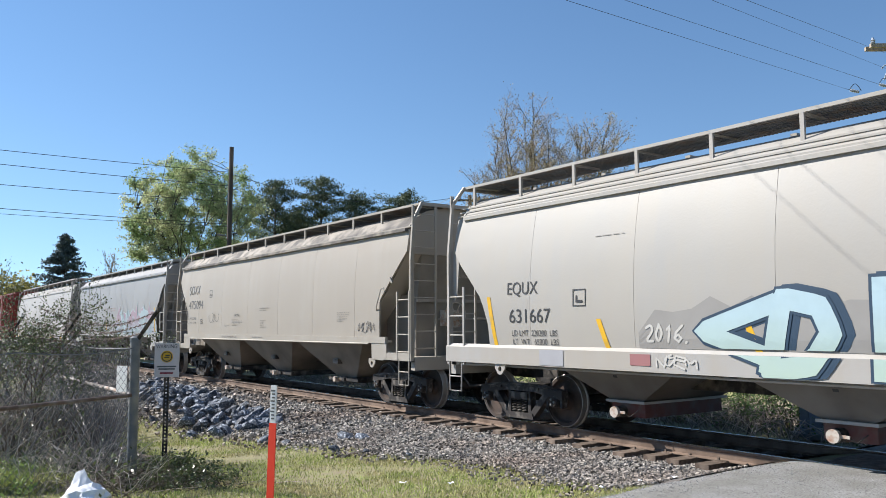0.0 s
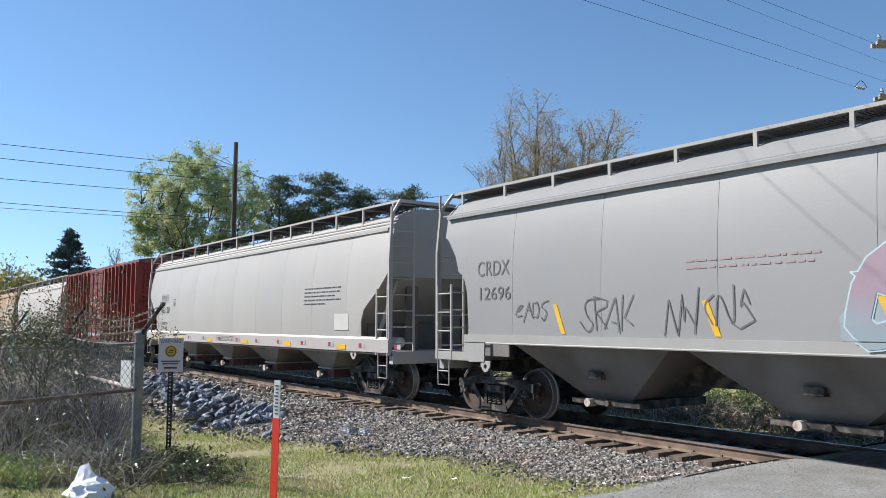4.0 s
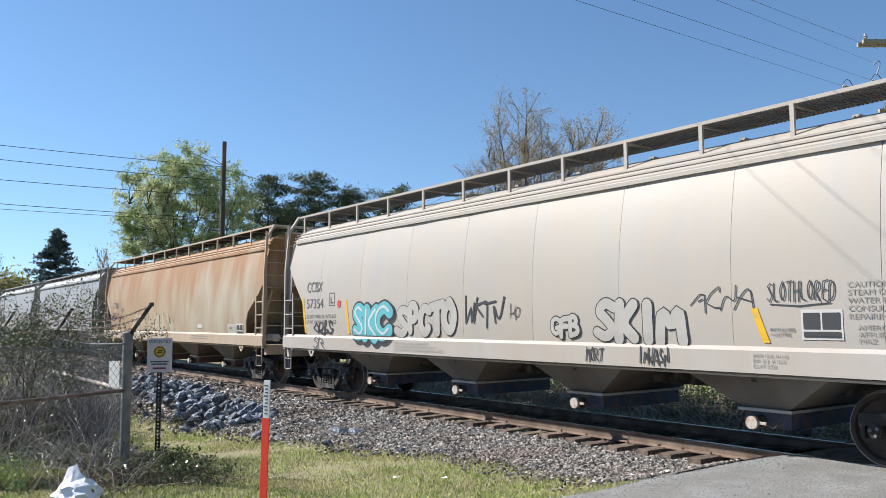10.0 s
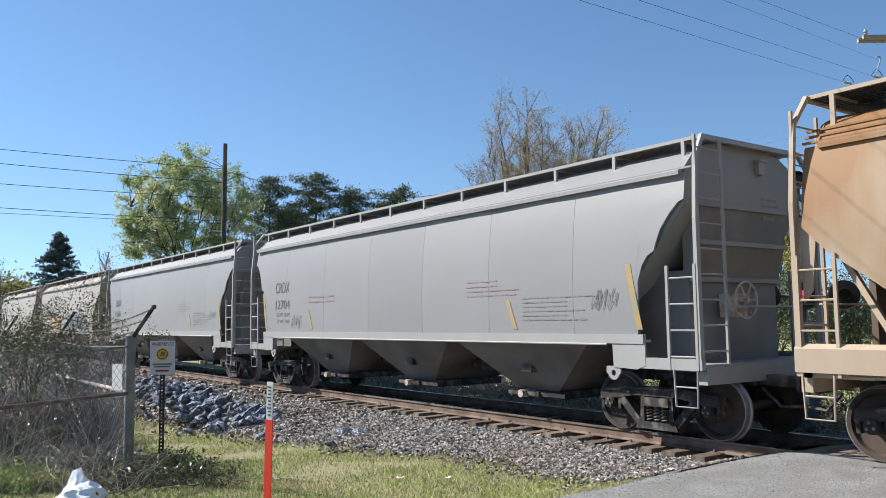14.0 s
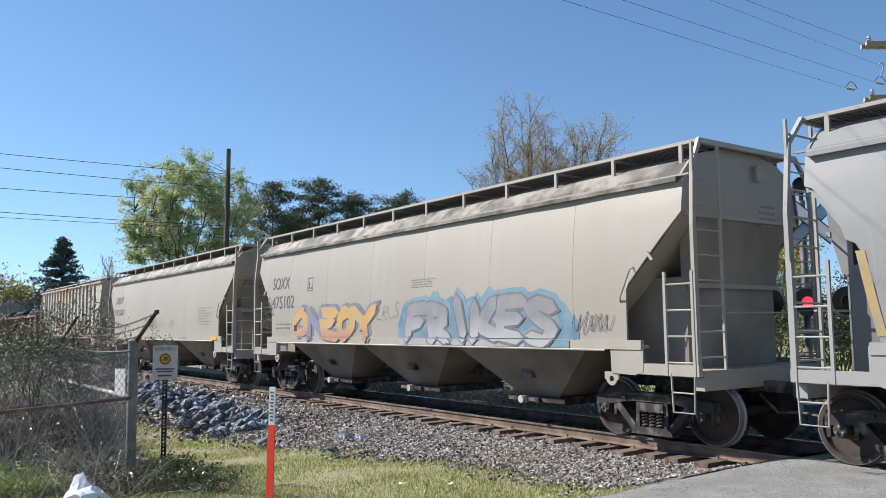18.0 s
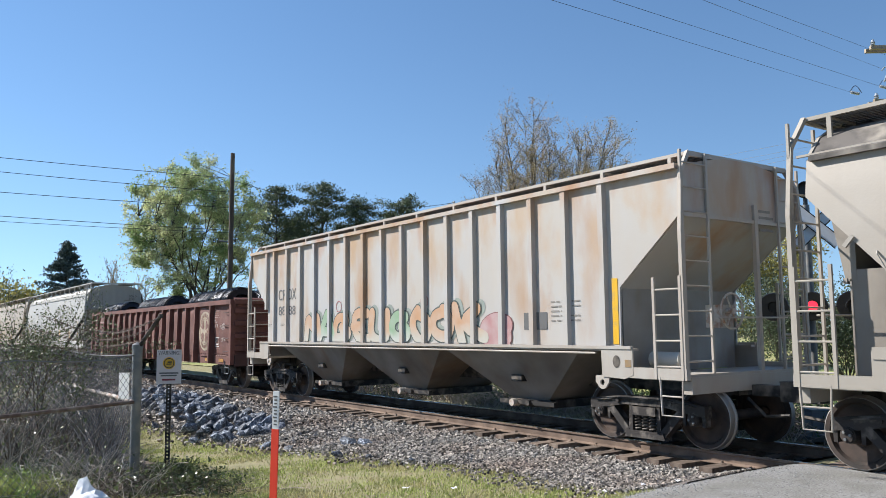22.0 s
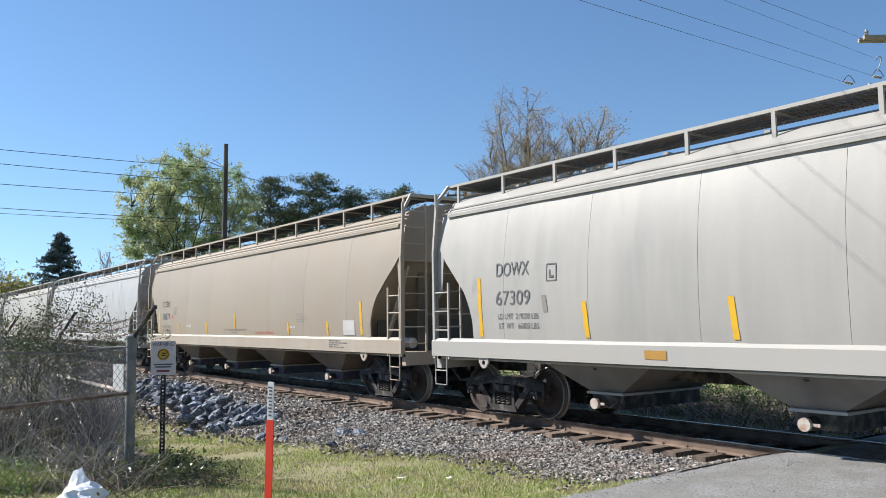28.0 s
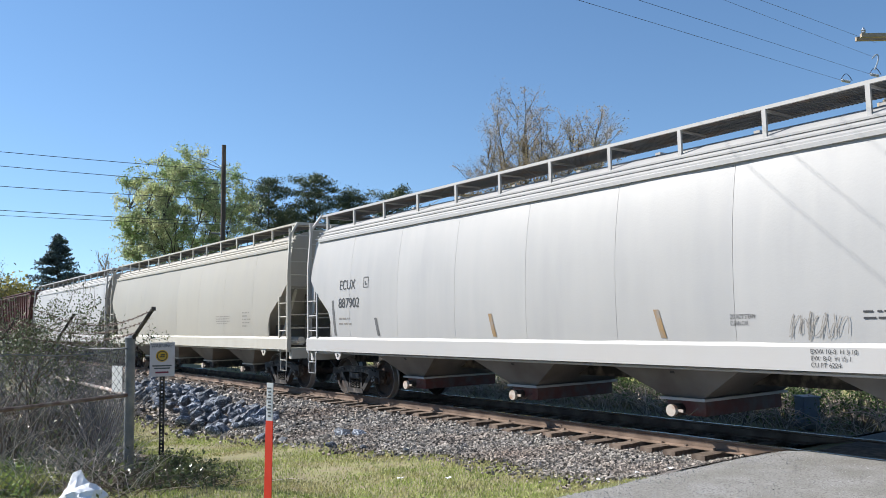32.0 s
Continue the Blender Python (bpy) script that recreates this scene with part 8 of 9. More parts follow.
for (xa, ya), (xb, yb) in wings:
    ln = math.hypot(xb - xa, yb - ya)
    ux, uy = (xb - xa) / ln, (yb - ya) / ln
    s = Sol()
    pitch, z0, z1 = 0.105, -0.35, 1.52
    for k in range(int(-(z1 - z0) / pitch), int(ln / pitch) + 1):
        for sg in (1, -1):
            a0, a1 = (k * pitch, k * pitch + (z1 - z0)) if sg > 0 else (k * pitch + (z1 - z0), k * pitch)
            t0, t1 = max(0.0, (0 - a0) / (a1 - a0) if a1 > a0 else (ln - a0) / (a1 - a0)), min(1.0, (ln - a0) / (a1 - a0) if a1 > a0 else (0 - a0) / (a1 - a0))
            if t1 <= t0:
                continue
            s.tube([(xa + ux * (a0 + (a1 - a0) * t), ya + uy * (a0 + (a1 - a0) * t), z0 + (z1 - z0) * t) for t in (t0, t1)], 0.003, 3, cap=False)
    tagged(part("chain_link_mesh", s, MESH_WIRE, fence, "diamond wire mesh"), kind="stuff")
    n = 22
    s = Sol().tube([(xa + ux * ln * i / n, ya + uy * ln * i / n, 1.53 - 0.05 * math.sin(math.pi * i / n)) for i in range(n + 1)], 0.007, 5)
    part("top_wire", s, GALV, fence)
    if ya > -8.6:
        for q2, (dz, off) in enumerate(((1.72, 0.10), (1.86, 0.21), (2.0, 0.33))):
            s = Sol()
            line = [Vector((xa + ux * ln * i / n + off, ya + uy * ln * i / n + off * 0.5, dz - (0.10 + 0.04 * q2) * math.sin(math.pi * i / n))) for i in range(n + 1)]
            s.tube(line, 0.004, 4)
            for p in line[1:-1]:
                s.tube([p + Vector((0, 0.02, 0.02)), p - Vector((0, 0.02, 0.02))], 0.003, 3).tube([p + Vector((0.02, 0, -0.02)), p - Vector((0.02, 0, -0.02))], 0.003, 3)
            part("barbed_wire", s, RUST_PIPE, fence)
part("brace_rail", Sol().tube([(*P0, 0.93), (-15.77, -8.10, 0.93)], 0.028, 8), PALE_PIPE, fence, "pale weathered brace pipe")
part("brace_rail", Sol().tube([(*P0, 0.93), (-9.75, -9.68, 0.95), (-8.9, -11.4, 0.96)], 0.024, 8), RUST_PIPE, fence, "rusty brace pipe")
part("tension_rod", Sol().tube([(-15.4, -8.10, 0.9), (-12.9, -8.12, -0.08)], 0.017, 6), PALE_PIPE, fence)
card = thing("notice_card", "blank white card wired to the fence", "sign")
part("card", Sol().box(-0.105, 0.105, -0.004, 0.004, -0.17, 0.17), WHITE_MARK, card)
card.matrix_world = pose(-11.22, -8.22, 1.12, 0, 0, 22)

post_sign = thing("warning_sign", "faded white warning sign with yellow disc on a dark post", "sign")
channel = Sol().box(-0.034, -0.010, -0.02, -0.012, -1.72, 0.22).box(0.010, 0.034, -0.02, -0.012, -1.72, 0.22).box(-0.034, -0.026, -0.012, 0.022, -1.72, 0.22).box(0.026, 0.034, -0.012, 0.022, -1.72, 0.22)
for k in range(39):
    channel.box(-0.010, 0.010, -0.02, -0.012, -1.70 + 0.05 * k, -1.672 + 0.05 * k)
part("post", channel, BLACK_STEEL, post_sign, "dark perforated steel post")
plate = part("plate", Sol().box(-0.17, 0.17, -0.028, -0.022, -0.24, 0.24), SIGN_WHITE, post_sign)


def flat_text(parent, body, x0, x1, z0, z1, y, ink):
    v, f = shared(("text", body), lambda: text_mesh(body))
    lo, hi = v.min(0), v.max(0)
    return part("lettering", Sol().put([(x0 + (x1 - x0) * (p[0] - lo[0]) / (hi[0] - lo[0]), y, z0 + (z1 - z0) * (p[1] - lo[1]) / (hi[1] - lo[1])) for p in v], f), ink, parent)


flat_text(plate, "WARNING!", -0.15, 0.15, 0.168, 0.222, -0.031, INK)
part("yellow_disc", Sol().put([(0.085 * math.cos(a), -0.031, 0.05 + 0.085 * math.sin(a)) for a in np.linspace(0, 6.05, 28)], [tuple(range(28))]), YELLOW, plate)
part("disc_mark", Sol().put([(r1 * math.cos(a), -0.033, 0.05 + r1 * math.sin(a)) for r1 in (0.06, 0.072) for a in np.linspace(0, 2 * math.pi, 28, endpoint=False)],
                            [(i, (i + 1) % 28, (i + 1) % 28 + 28, i + 28) for i in range(28)]).box(-0.035, 0.035, -0.0335, -0.0325, 0.03, 0.045).box(-0.02, 0.04, -0.0335, -0.0325, 0.055, 0.075), INK, plate)
for k, (z, w) in enumerate(((-0.09, 0.13), (-0.125, 0.11))):
    part("print_bar", Sol().box(-w, w, -0.032, -0.03, z - 0.01, z + 0.01), GREY_INK, plate)
part("print_bar", Sol().box(-0.09, 0.09, -0.032, -0.03, -0.195, -0.17), CRIMSON, plate)
post_sign.matrix_world = pose(-11.72, -7.48, 1.33, 0, 0, 64)

marker = thing("marker_post", "red flat marker post with a white printed top", "post")
part("red_stake", Sol().box(-0.043, 0.043, -0.006, 0.006, -1.5, -0.37), RED_MARK, marker, "bright red lower stake")
top = part("white_top", Sol().box(-0.037, 0.037, -0.006, 0.006, -0.37, 0.0), WHITE_MARK, marker, "white printed upper part")
for k in range(9):
    part("print_bar", Sol().box(-0.016 if k % 3 else -0.03, 0.02, -0.0085, -0.0065, -0.06 - 0.034 * k, -0.045 - 0.034 * k), GREY_INK, top)
marker.matrix_world = pose(-7.55, -7.69, 1.22, 0, 1.5, 26)

b = bmesh.new()
bmesh.ops.create_icosphere(b, subdivisions=3, radius=0.22)
for v in b.verts:
    crease = abs(noise.noise(v.co * 7.0)) * 0.55 + abs(noise.noise(v.co * 15.0 + Vector((4, 1, 2)))) * 0.28
    peak = 0.17 * math.exp(-((v.co.x + 0.06) ** 2 / 0.005 + (v.co.y - 0.02) ** 2 / 0.004)) if v.co.z > 0 else 0.0
    v.co = Vector((v.co.x * (1.45 - crease), v.co.y * (1.15 - crease), v.co.z * (0.85 - 0.8 * crease) + peak))
me = bpy.data.meshes.new("rubbish_bag")
b.to_mesh(me)
b.free()
me.materials.append(BAG)
bag = tagged(new("rubbish_bag", me), "crumpled white plastic rubbish bag lying in the weeds", "bag")
bag.matrix_world = pose(-9.5, -8.98, -0.05, 0, 0, 40)
for k, (x, y) in enumerate(((-6.9, -3.75), (-8.9, -5.3), (-8.4, -4.9), (-7.05, -2.9), (-6.75, -2.6))):
    lit = Sol().put([(a, c, 0.015 * (i % 3)) for i, (a, c) in enumerate(((-0.04, -0.02), (0.03, -0.025), (0.05, 0.012), (0.0, 0.03), (-0.045, 0.02)))], [(0, 1, 2, 3, 4)])
    ob = tagged(part("litter", lit, BAG), "scrap of pale litter on the ground", "litter")
    ob.matrix_world = pose(x, y, ground_z(x, y) + 0.06, 0, 8, 50 * k)


# ---- across the track: signal, case, poles, wires ----
signal = thing("crossing_signal", "level crossing signal mast with a round lamp and a crossbuck", "signal")
part("mast", Sol().tube([(0, 0, -0.5), (0, 0, 4.35)], 0.075, 12), GALV, signal, smooth=True)
for e in (-1, 1):
    board = part("crossbuck_board", Sol().box(-0.56, 0.56, -0.35 - 0.014 * e, -0.335 - 0.014 * e, -0.105, 0.105), WHITE_MARK, signal, "white crossbuck board", at=pose(0.18, 0, 3.86) @ pose(0, 0, 0, 0, 45 * e, 0))
    part("board_rim", Sol().box(-0.57, 0.57, -0.37 - 0.014 * e, -0.33 - 0.014 * e, 0.105, 0.125).box(-0.57, 0.57, -0.37 - 0.014 * e, -0.33 - 0.014 * e, -0.125, -0.105), LENS, board)
part("crossbuck_bracket", Sol().tube([(0, 0, 3.86), (0.18, -0.33, 3.86)], 0.03, 6), GALV, signal)
lampbox = part("lamp_disc", Sol().lathe([(-0.06, 0.0), (-0.06, 0.17), (0.02, 0.17), (0.12, 0.13), (0.14, 0.0)], 24), LENS, signal, "round black lamp backboard", at=pose(0, -0.05, 4.66, 0, 0, 0))
part("hood", Sol().lathe([(-0.28, 0.15), (-0.06, 0.16), (-0.06, 0.145), (-0.28, 0.135), (-0.28, 0.15)], 16), LENS, lampbox)
part("lamp_neck", Sol().tube([(0, 0, 4.35), (0, 0, 4.5)], 0.045, 8), LENS, signal)
for dx in (-0.72, 0.02, 0.76):
    head = part("lamp_head", Sol().lathe([(-0.03, 0.0), (-0.03, 0.29), (0.0, 0.30), (0.02, 0.29), (0.10, 0.14), (0.12, 0.0)], 24), LENS, signal, "round black backboard of a flashing lamp", at=pose(dx, -0.14, 2.22))
    part("hood", Sol().lathe([(-0.26, 0.125), (-0.03, 0.135), (-0.03, 0.12), (-0.26, 0.11), (-0.26, 0.125)], 16), LENS, head)
    part("lens", Sol().lathe([(-0.045, 0.0), (-0.045, 0.10), (-0.03, 0.11)], 20), RED_GLOW if abs(dx) < 0.1 else LENS, head, "glowing red lens" if abs(dx) < 0.1 else "")
part("lamp_arm", Sol().tube([(-0.75, -0.05, 2.22), (0.78, -0.05, 2.22)], 0.035, 8), GALV, signal)
signal.matrix_world = pose(-9.2, 4.95, 0, 0, 0, 30)
case = thing("signal_case", "small silver signal case on a short post", "signal case")
part("post", Sol().box(-0.06, 0.06, -0.06, 0.06, -0.6, -0.05), GALV, case)
part("base", Sol().box(-0.28, 0.28, -0.2, 0.2, -0.12, -0.04), GALV, case)
body = part("cabinet", Sol().box(-0.2, 0.2, -0.15, 0.15, -0.04, 0.44).box(-0.22, 0.22, -0.17, 0.17, 0.44, 0.47), BOX_BLUE, case)
part("door", Sol().box(-0.17, 0.17, -0.165, -0.152, 0.0, 0.40).box(0.1, 0.13, -0.18, -0.165, 0.16, 0.24), BOX_BLUE, body)
case.matrix_world = pose(-8.55, 3.75, -0.22, 0, 0, -35)


def wire(name, a, b, sag, rr=0.012, ink=None):
    a, b = Vector(a), Vector(b)
    s = Sol().tube([a + (b - a) * (i / 16) - Vector((0, 0, sag * 4 * (i / 16) * (1 - i / 16))) for i in range(17)], rr, 5)
    return tagged(part(name, s, ink or WIRE), "thin overhead wire between poles", "wire", "overhead wires")


def insulator(parent, x, y, z, hz=0.0):
    s = Sol().lathe([(0, 0.0), (0, 0.05), (0.05, 0.09), (0.08, 0.05), (0.12, 0.09), (0.16, 0.05), (0.22, 0.04), (0.22, 0.0)], 10, "z", at=(x, y, z))
    return part("insulator", s, PORCELAIN, parent, "", True)


pole = thing("utility_pole", "tall dark wooden utility pole", "pole")
part("shaft", Sol().tube([(0, 0, -0.6), (0, 0, 12.0)], 0.17, 10, r1=0.12), POLE_WOOD, pole, smooth=True)
part("bracket", Sol().tube([(0, 0, 6.9), (-0.5, -0.5, 7.0)], 0.05, 6), GALV, pole)
pole.matrix_world = pose(-43.9, 5.55, 0, 0, 1.0, 0)
for z0, z1 in ((10.69, 10.59), (10.05, 9.79), (8.93, 8.89), (7.82, 7.6)):
    wire("overhead_wire", (-45.6, -16.0, z0 + 0.1), (-43.9, 5.6, z1), 0.1, 0.016)
wire("overhead_wire", (-45.6, -16.0, 7.55), (-43.9, 5.6, 7.45), 0.1, 0.012)

hp = thing("utility_pole", "wooden utility pole with two crossarms and pin insulators", "pole")
part("shaft", Sol().tube([(0, 0, -0.6), (0, 0, 11.0)], 0.17, 10, r1=0.12), POLE_WOOD, hp, smooth=True)
for z, half in ((10.62, 1.3), (9.6, 1.25)):
    arm = part("crossarm", Sol().box(-half, half, -0.2, -0.09, z - 0.07, z + 0.07), POLE_WOOD, hp)
    part("arm_brace", Sol().tube([(-0.6, -0.16, z - 0.05), (0, -0.14, z - 0.6)], 0.02, 4).tube([(0.6, -0.16, z - 0.05), (0, -0.14, z - 0.6)], 0.02, 4), GALV, hp)
    for x in (-half + 0.1, -half + 0.62, half - 0.62, half - 0.1):
        insulator(arm, x, -0.15, z + 0.07)
hp.matrix_world = pose(-44.7, 23.45, 0, 0, 0, 54)
wire("overhead_wire", (-43.9, 5.55, 10.5), (-45.4, 22.4, 10.8), 0.9, 0.016)
for k in range(4):
    c, sn = math.cos(radians(54)), math.sin(radians(54))
    o = (-1.2, -0.68, 0.68, 1.2)[k]
    wire("overhead_wire", (-44.7 + c * o, 23.45 + sn * o, 10.9), (-118 + 5 * o, 40 + 6 * o, 9.5), 1.6, 0.018, PALE_WIRE)
    wire("overhead_wire", (-44.7 + c * o, 23.45 + sn * o, 9.9), (-112 + 5 * o, 36 + 6 * o, 7.6), 1.4, 0.018, PALE_WIRE)
    wire("overhead_wire", (-44.7 + c * o, 23.45 + sn * o, 9.9 if k % 3 else 10.9), (4 + c * o, 48 + sn * o, 17.0), 0.9, 0.007, PALE_WIRE)

near = thing("utility_pole", "utility pole beyond the crossing with weathered crossarms", "pole")
part("shaft", Sol().tube([(0, 0, -0.6), (0, 0, 12.6)], 0.18, 10, r1=0.13), POLE_WOOD, near, smooth=True)
for z, half in ((9.78, 1.75), (11.75, 1.75), (9.3, 1.1)):
    arm = part("crossarm", Sol().box(-half, half, -0.24, -0.12, z - 0.07, z + 0.07).box(-half, half, 0.12, 0.24, z - 0.07, z + 0.07), ARM_WOOD, near, "weathered wooden double crossarm")
    insulator(arm, -half + 0.1, -0.18, z + 0.07)
    insulator(arm, half - 0.1, -0.18, z + 0.07)
part("lamp_hook", Sol().tube([(-1.4 + 0.16 * math.sin(u * 2.6), -0.3, 10.45 + 0.55 * math.sin(u * 1.7)) for u in np.linspace(0, 1.35, 12)], 0.022, 6), PORCELAIN, near, "pale curved cable loop")
NP = Vector((-12.95, 19.35, 0))
near.matrix_world = Matrix.Translation(NP) @ pose(0, 0, 0, 0, 0, 54)
for a, b2, rr in (((-14.42, 17.43, 10.19), (-15.3, 4.09, 10.66), 0.006), ((-13.79, 18.27, 10.39), (-14.35, 5.41, 10.65), 0.006), ((-13.57, 18.4, 11.51), (-13.54, 9.84, 11.44), 0.006),
                  ((-13.61, 18.43, 10.96), (-14.15, 9.0, 11.45), 0.005)):
    a, b2 = Vector(a), Vector(EYE).lerp(Vector(b2), 0.7)
    d = b2 - a
    wire("overhead_wire", a, a + d * (36 / d.length), 0.0, rr * 0.8)
for k, (a, o) in enumerate((((-14.42, 17.43, 10.19), 0), ((-13.79, 18.27, 10.39), 0.3))):
    s = Sol()
    for i in range(5):
        s.lathe([(0.09 * i, 0.02), (0.09 * i + 0.02, 0.055), (0.09 * i + 0.06, 0.055), (0.09 * i + 0.08, 0.02)], 10, "y")
    st = part("strain_insulator", s, PORCELAIN, near, "ribbed strain insulator", True)
    st.matrix_world = Matrix.Translation(Vector(a)) @ pose(0, 0, 0, 0, 0, -8)
    lp = Sol().tube([Vector(a) + Vector((0.02 + 0.16 * u, -0.1 + 0.5 * u, 0.24 * math.sin(math.pi * u))) for u in np.linspace(0, 1, 9)], 0.012, 5)
    lo = part("jumper_wire", lp, WIRE, near)
    lo.matrix_world = Matrix.Identity(4)


# ---- trees ----
def crown_leaves(tips, count, size, jitter, r):
    q = Sol()
    for _ in range(count):
        p = tips[r.randrange(len(tips))] + Vector((r.gauss(0, jitter), r.gauss(0, jitter), r.gauss(0, jitter)))
        leaf_quad(q, p, size * r.uniform(0.6, 1.3), r, 1.2)
    return q


def broad_tree(label, x, y, z, height, width, level, leaves, size, leaf_mat, seed, bark=BARK, lean=(0, 0), upward=0.15, fork=3, stems=1, first=0.3, rad=None, jitter=0.22, category="tree"):
    """A trunk, limbs and twigs fitted to a height and a half width, with leaves at the twigs."""
    r = random.Random(seed)
    t = thing("tree", label, category, at=pose(x, y, z))
    wood, tips = Sol(), []
    rad = rad or height * 0.016
    for k in range(stems):
        a = r.uniform(0, 6.28)
        d = Vector((lean[0] + 0.3 * math.cos(a) * (stems > 1), lean[1] + 0.3 * math.sin(a) * (stems > 1), 1))
        grow(wood, r, (0.2 * k, 0, -0.4), d, height * first, rad, level, tips, upward, fork)
    w = np.array(wood.v)
    kz = height / np.quantile(w[:, 2], 0.999)
    kr = width / np.quantile(np.hypot(w[:, 0], w[:, 1]), 0.995)
    wood.v = [(a * kr, b * kr, c * kz) for a, b, c in wood.v]
    tips = [Vector((q.x * kr, q.y * kr, q.z * kz)) for q in tips]
    part("trunk", wood, bark, t, "bare branching trunk and limbs")
    if leaves:
        tagged(part("crown", crown_leaves(tips, leaves, size, jitter, r), leaf_mat, t), kind="stuff")
    return t


def fan_tree(label, x, y, z, yaw, stems, limbs, seed, rad, branch, twig, bud_count, bud, leaf_mat, bark, fork_z, jitter=0.1, fine=0.008, start=0.4, keep=1.0):
    """A tree that fans out: long limbs from low forks to given tips (across, height, depth), each with branches and fine twigs."""
    r = random.Random(seed)
    t = thing("tree", label, "tree", at=pose(x, y, z, 0, 0, yaw))
    wood, thin, tips = Sol(), Sol(), []
    for k, (sx, sz) in enumerate(stems):
        wood.tube([(0.15 * sx, 0, -0.4), (sx * 0.6, 0.1 * k, sz * 0.5), (sx, 0.15 * k, sz)], rad, 8, r1=rad * 0.7)
    for lx, lz, ly in limbs:
        sx, sz = min(stems, key=lambda q: abs(q[0] * 4 - lx))
        a, c = Vector((sx, 0, sz * r.uniform(0.75, 1.0))), Vector((lx, ly, lz))
        m = a.lerp(c, 0.45) + Vector(((lx - sx) * 0.14, 0, -0.05 * (lz - sz)))
        path = []
        for i in range(9):
            u = i / 8
            q = a * (1 - u) ** 2 + m * 2 * u * (1 - u) + c * u * u
            path.append(q + Vector((r.gauss(0, 0.06), r.gauss(0, 0.06), 0)))
        wood.tube(path, rad * 0.5, 6, r1=fine * 1.3, cap=False)
        long = (c - a).length
        for b in range(branch):
            u = start + (1 - start) * r.random() ** 0.8
            f = u * 8
            i = min(7, int(f))
            q = path[i].lerp(path[i + 1], f - i)
            d = (path[i + 1] - path[i]).normalized()
            d = (d + Vector((r.gauss(0, 0.6), r.gauss(0, 0.6), r.gauss(0.05, 0.32)))).normalized()
            ln = (0.09 + 0.22 * (1.15 - u)) * long * r.uniform(0.5, 1.3)
            e = q + d * ln + Vector((0, 0, 0.1 * ln))
            h = q.lerp(e, 0.5) + Vector((r.gauss(0, 0.08), r.gauss(0, 0.08), -0.03 * ln))
            wood.tube([q, h, e], fine * 2.6, 4, r1=fine, cap=False)
            for _ in range(twig):
                p0 = q.lerp(h, r.random() * 2) if r.random() < 0.4 else h.lerp(e, r.random())
                d2 = (d + Vector((r.gauss(0, 0.65), r.gauss(0, 0.65), r.gauss(0.08, 0.42)))).normalized()
                l2 = r.uniform(0.35, 1.0) * max(0.45, ln * 0.45)
                p1 = p0 + d2 * l2
                thin.tube([p0, p0.lerp(p1, 0.5) + Vector((r.gauss(0, 0.03), r.gauss(0, 0.03), 0.02)), p1], fine, 3, r1=fine * 0.5, cap=False)
                tips += [p0.lerp(p1, 0.5), p1]
                d3 = (d2 + Vector((r.gauss(0, 0.5), r.gauss(0, 0.5), r.gauss(0.1, 0.3)))).normalized()
                p2 = p0.lerp(p1, 0.4) + d3 * l2 * 0.6
                thin.tube([p0.lerp(p1, 0.4), p2], fine * 0.8, 3, r1=fine * 0.4, cap=False)
                tips.append(p2)
    part("trunk", wood, bark, t, "forked trunk with long spreading limbs")
    tagged(part("twig_spray", thin, PALE_BARK, t), kind="stuff")
    tagged(part("crown", crown_leaves([p for p in tips if r.random() < keep], bud_count, bud, jitter, r), leaf_mat, t), kind="stuff")
    return t


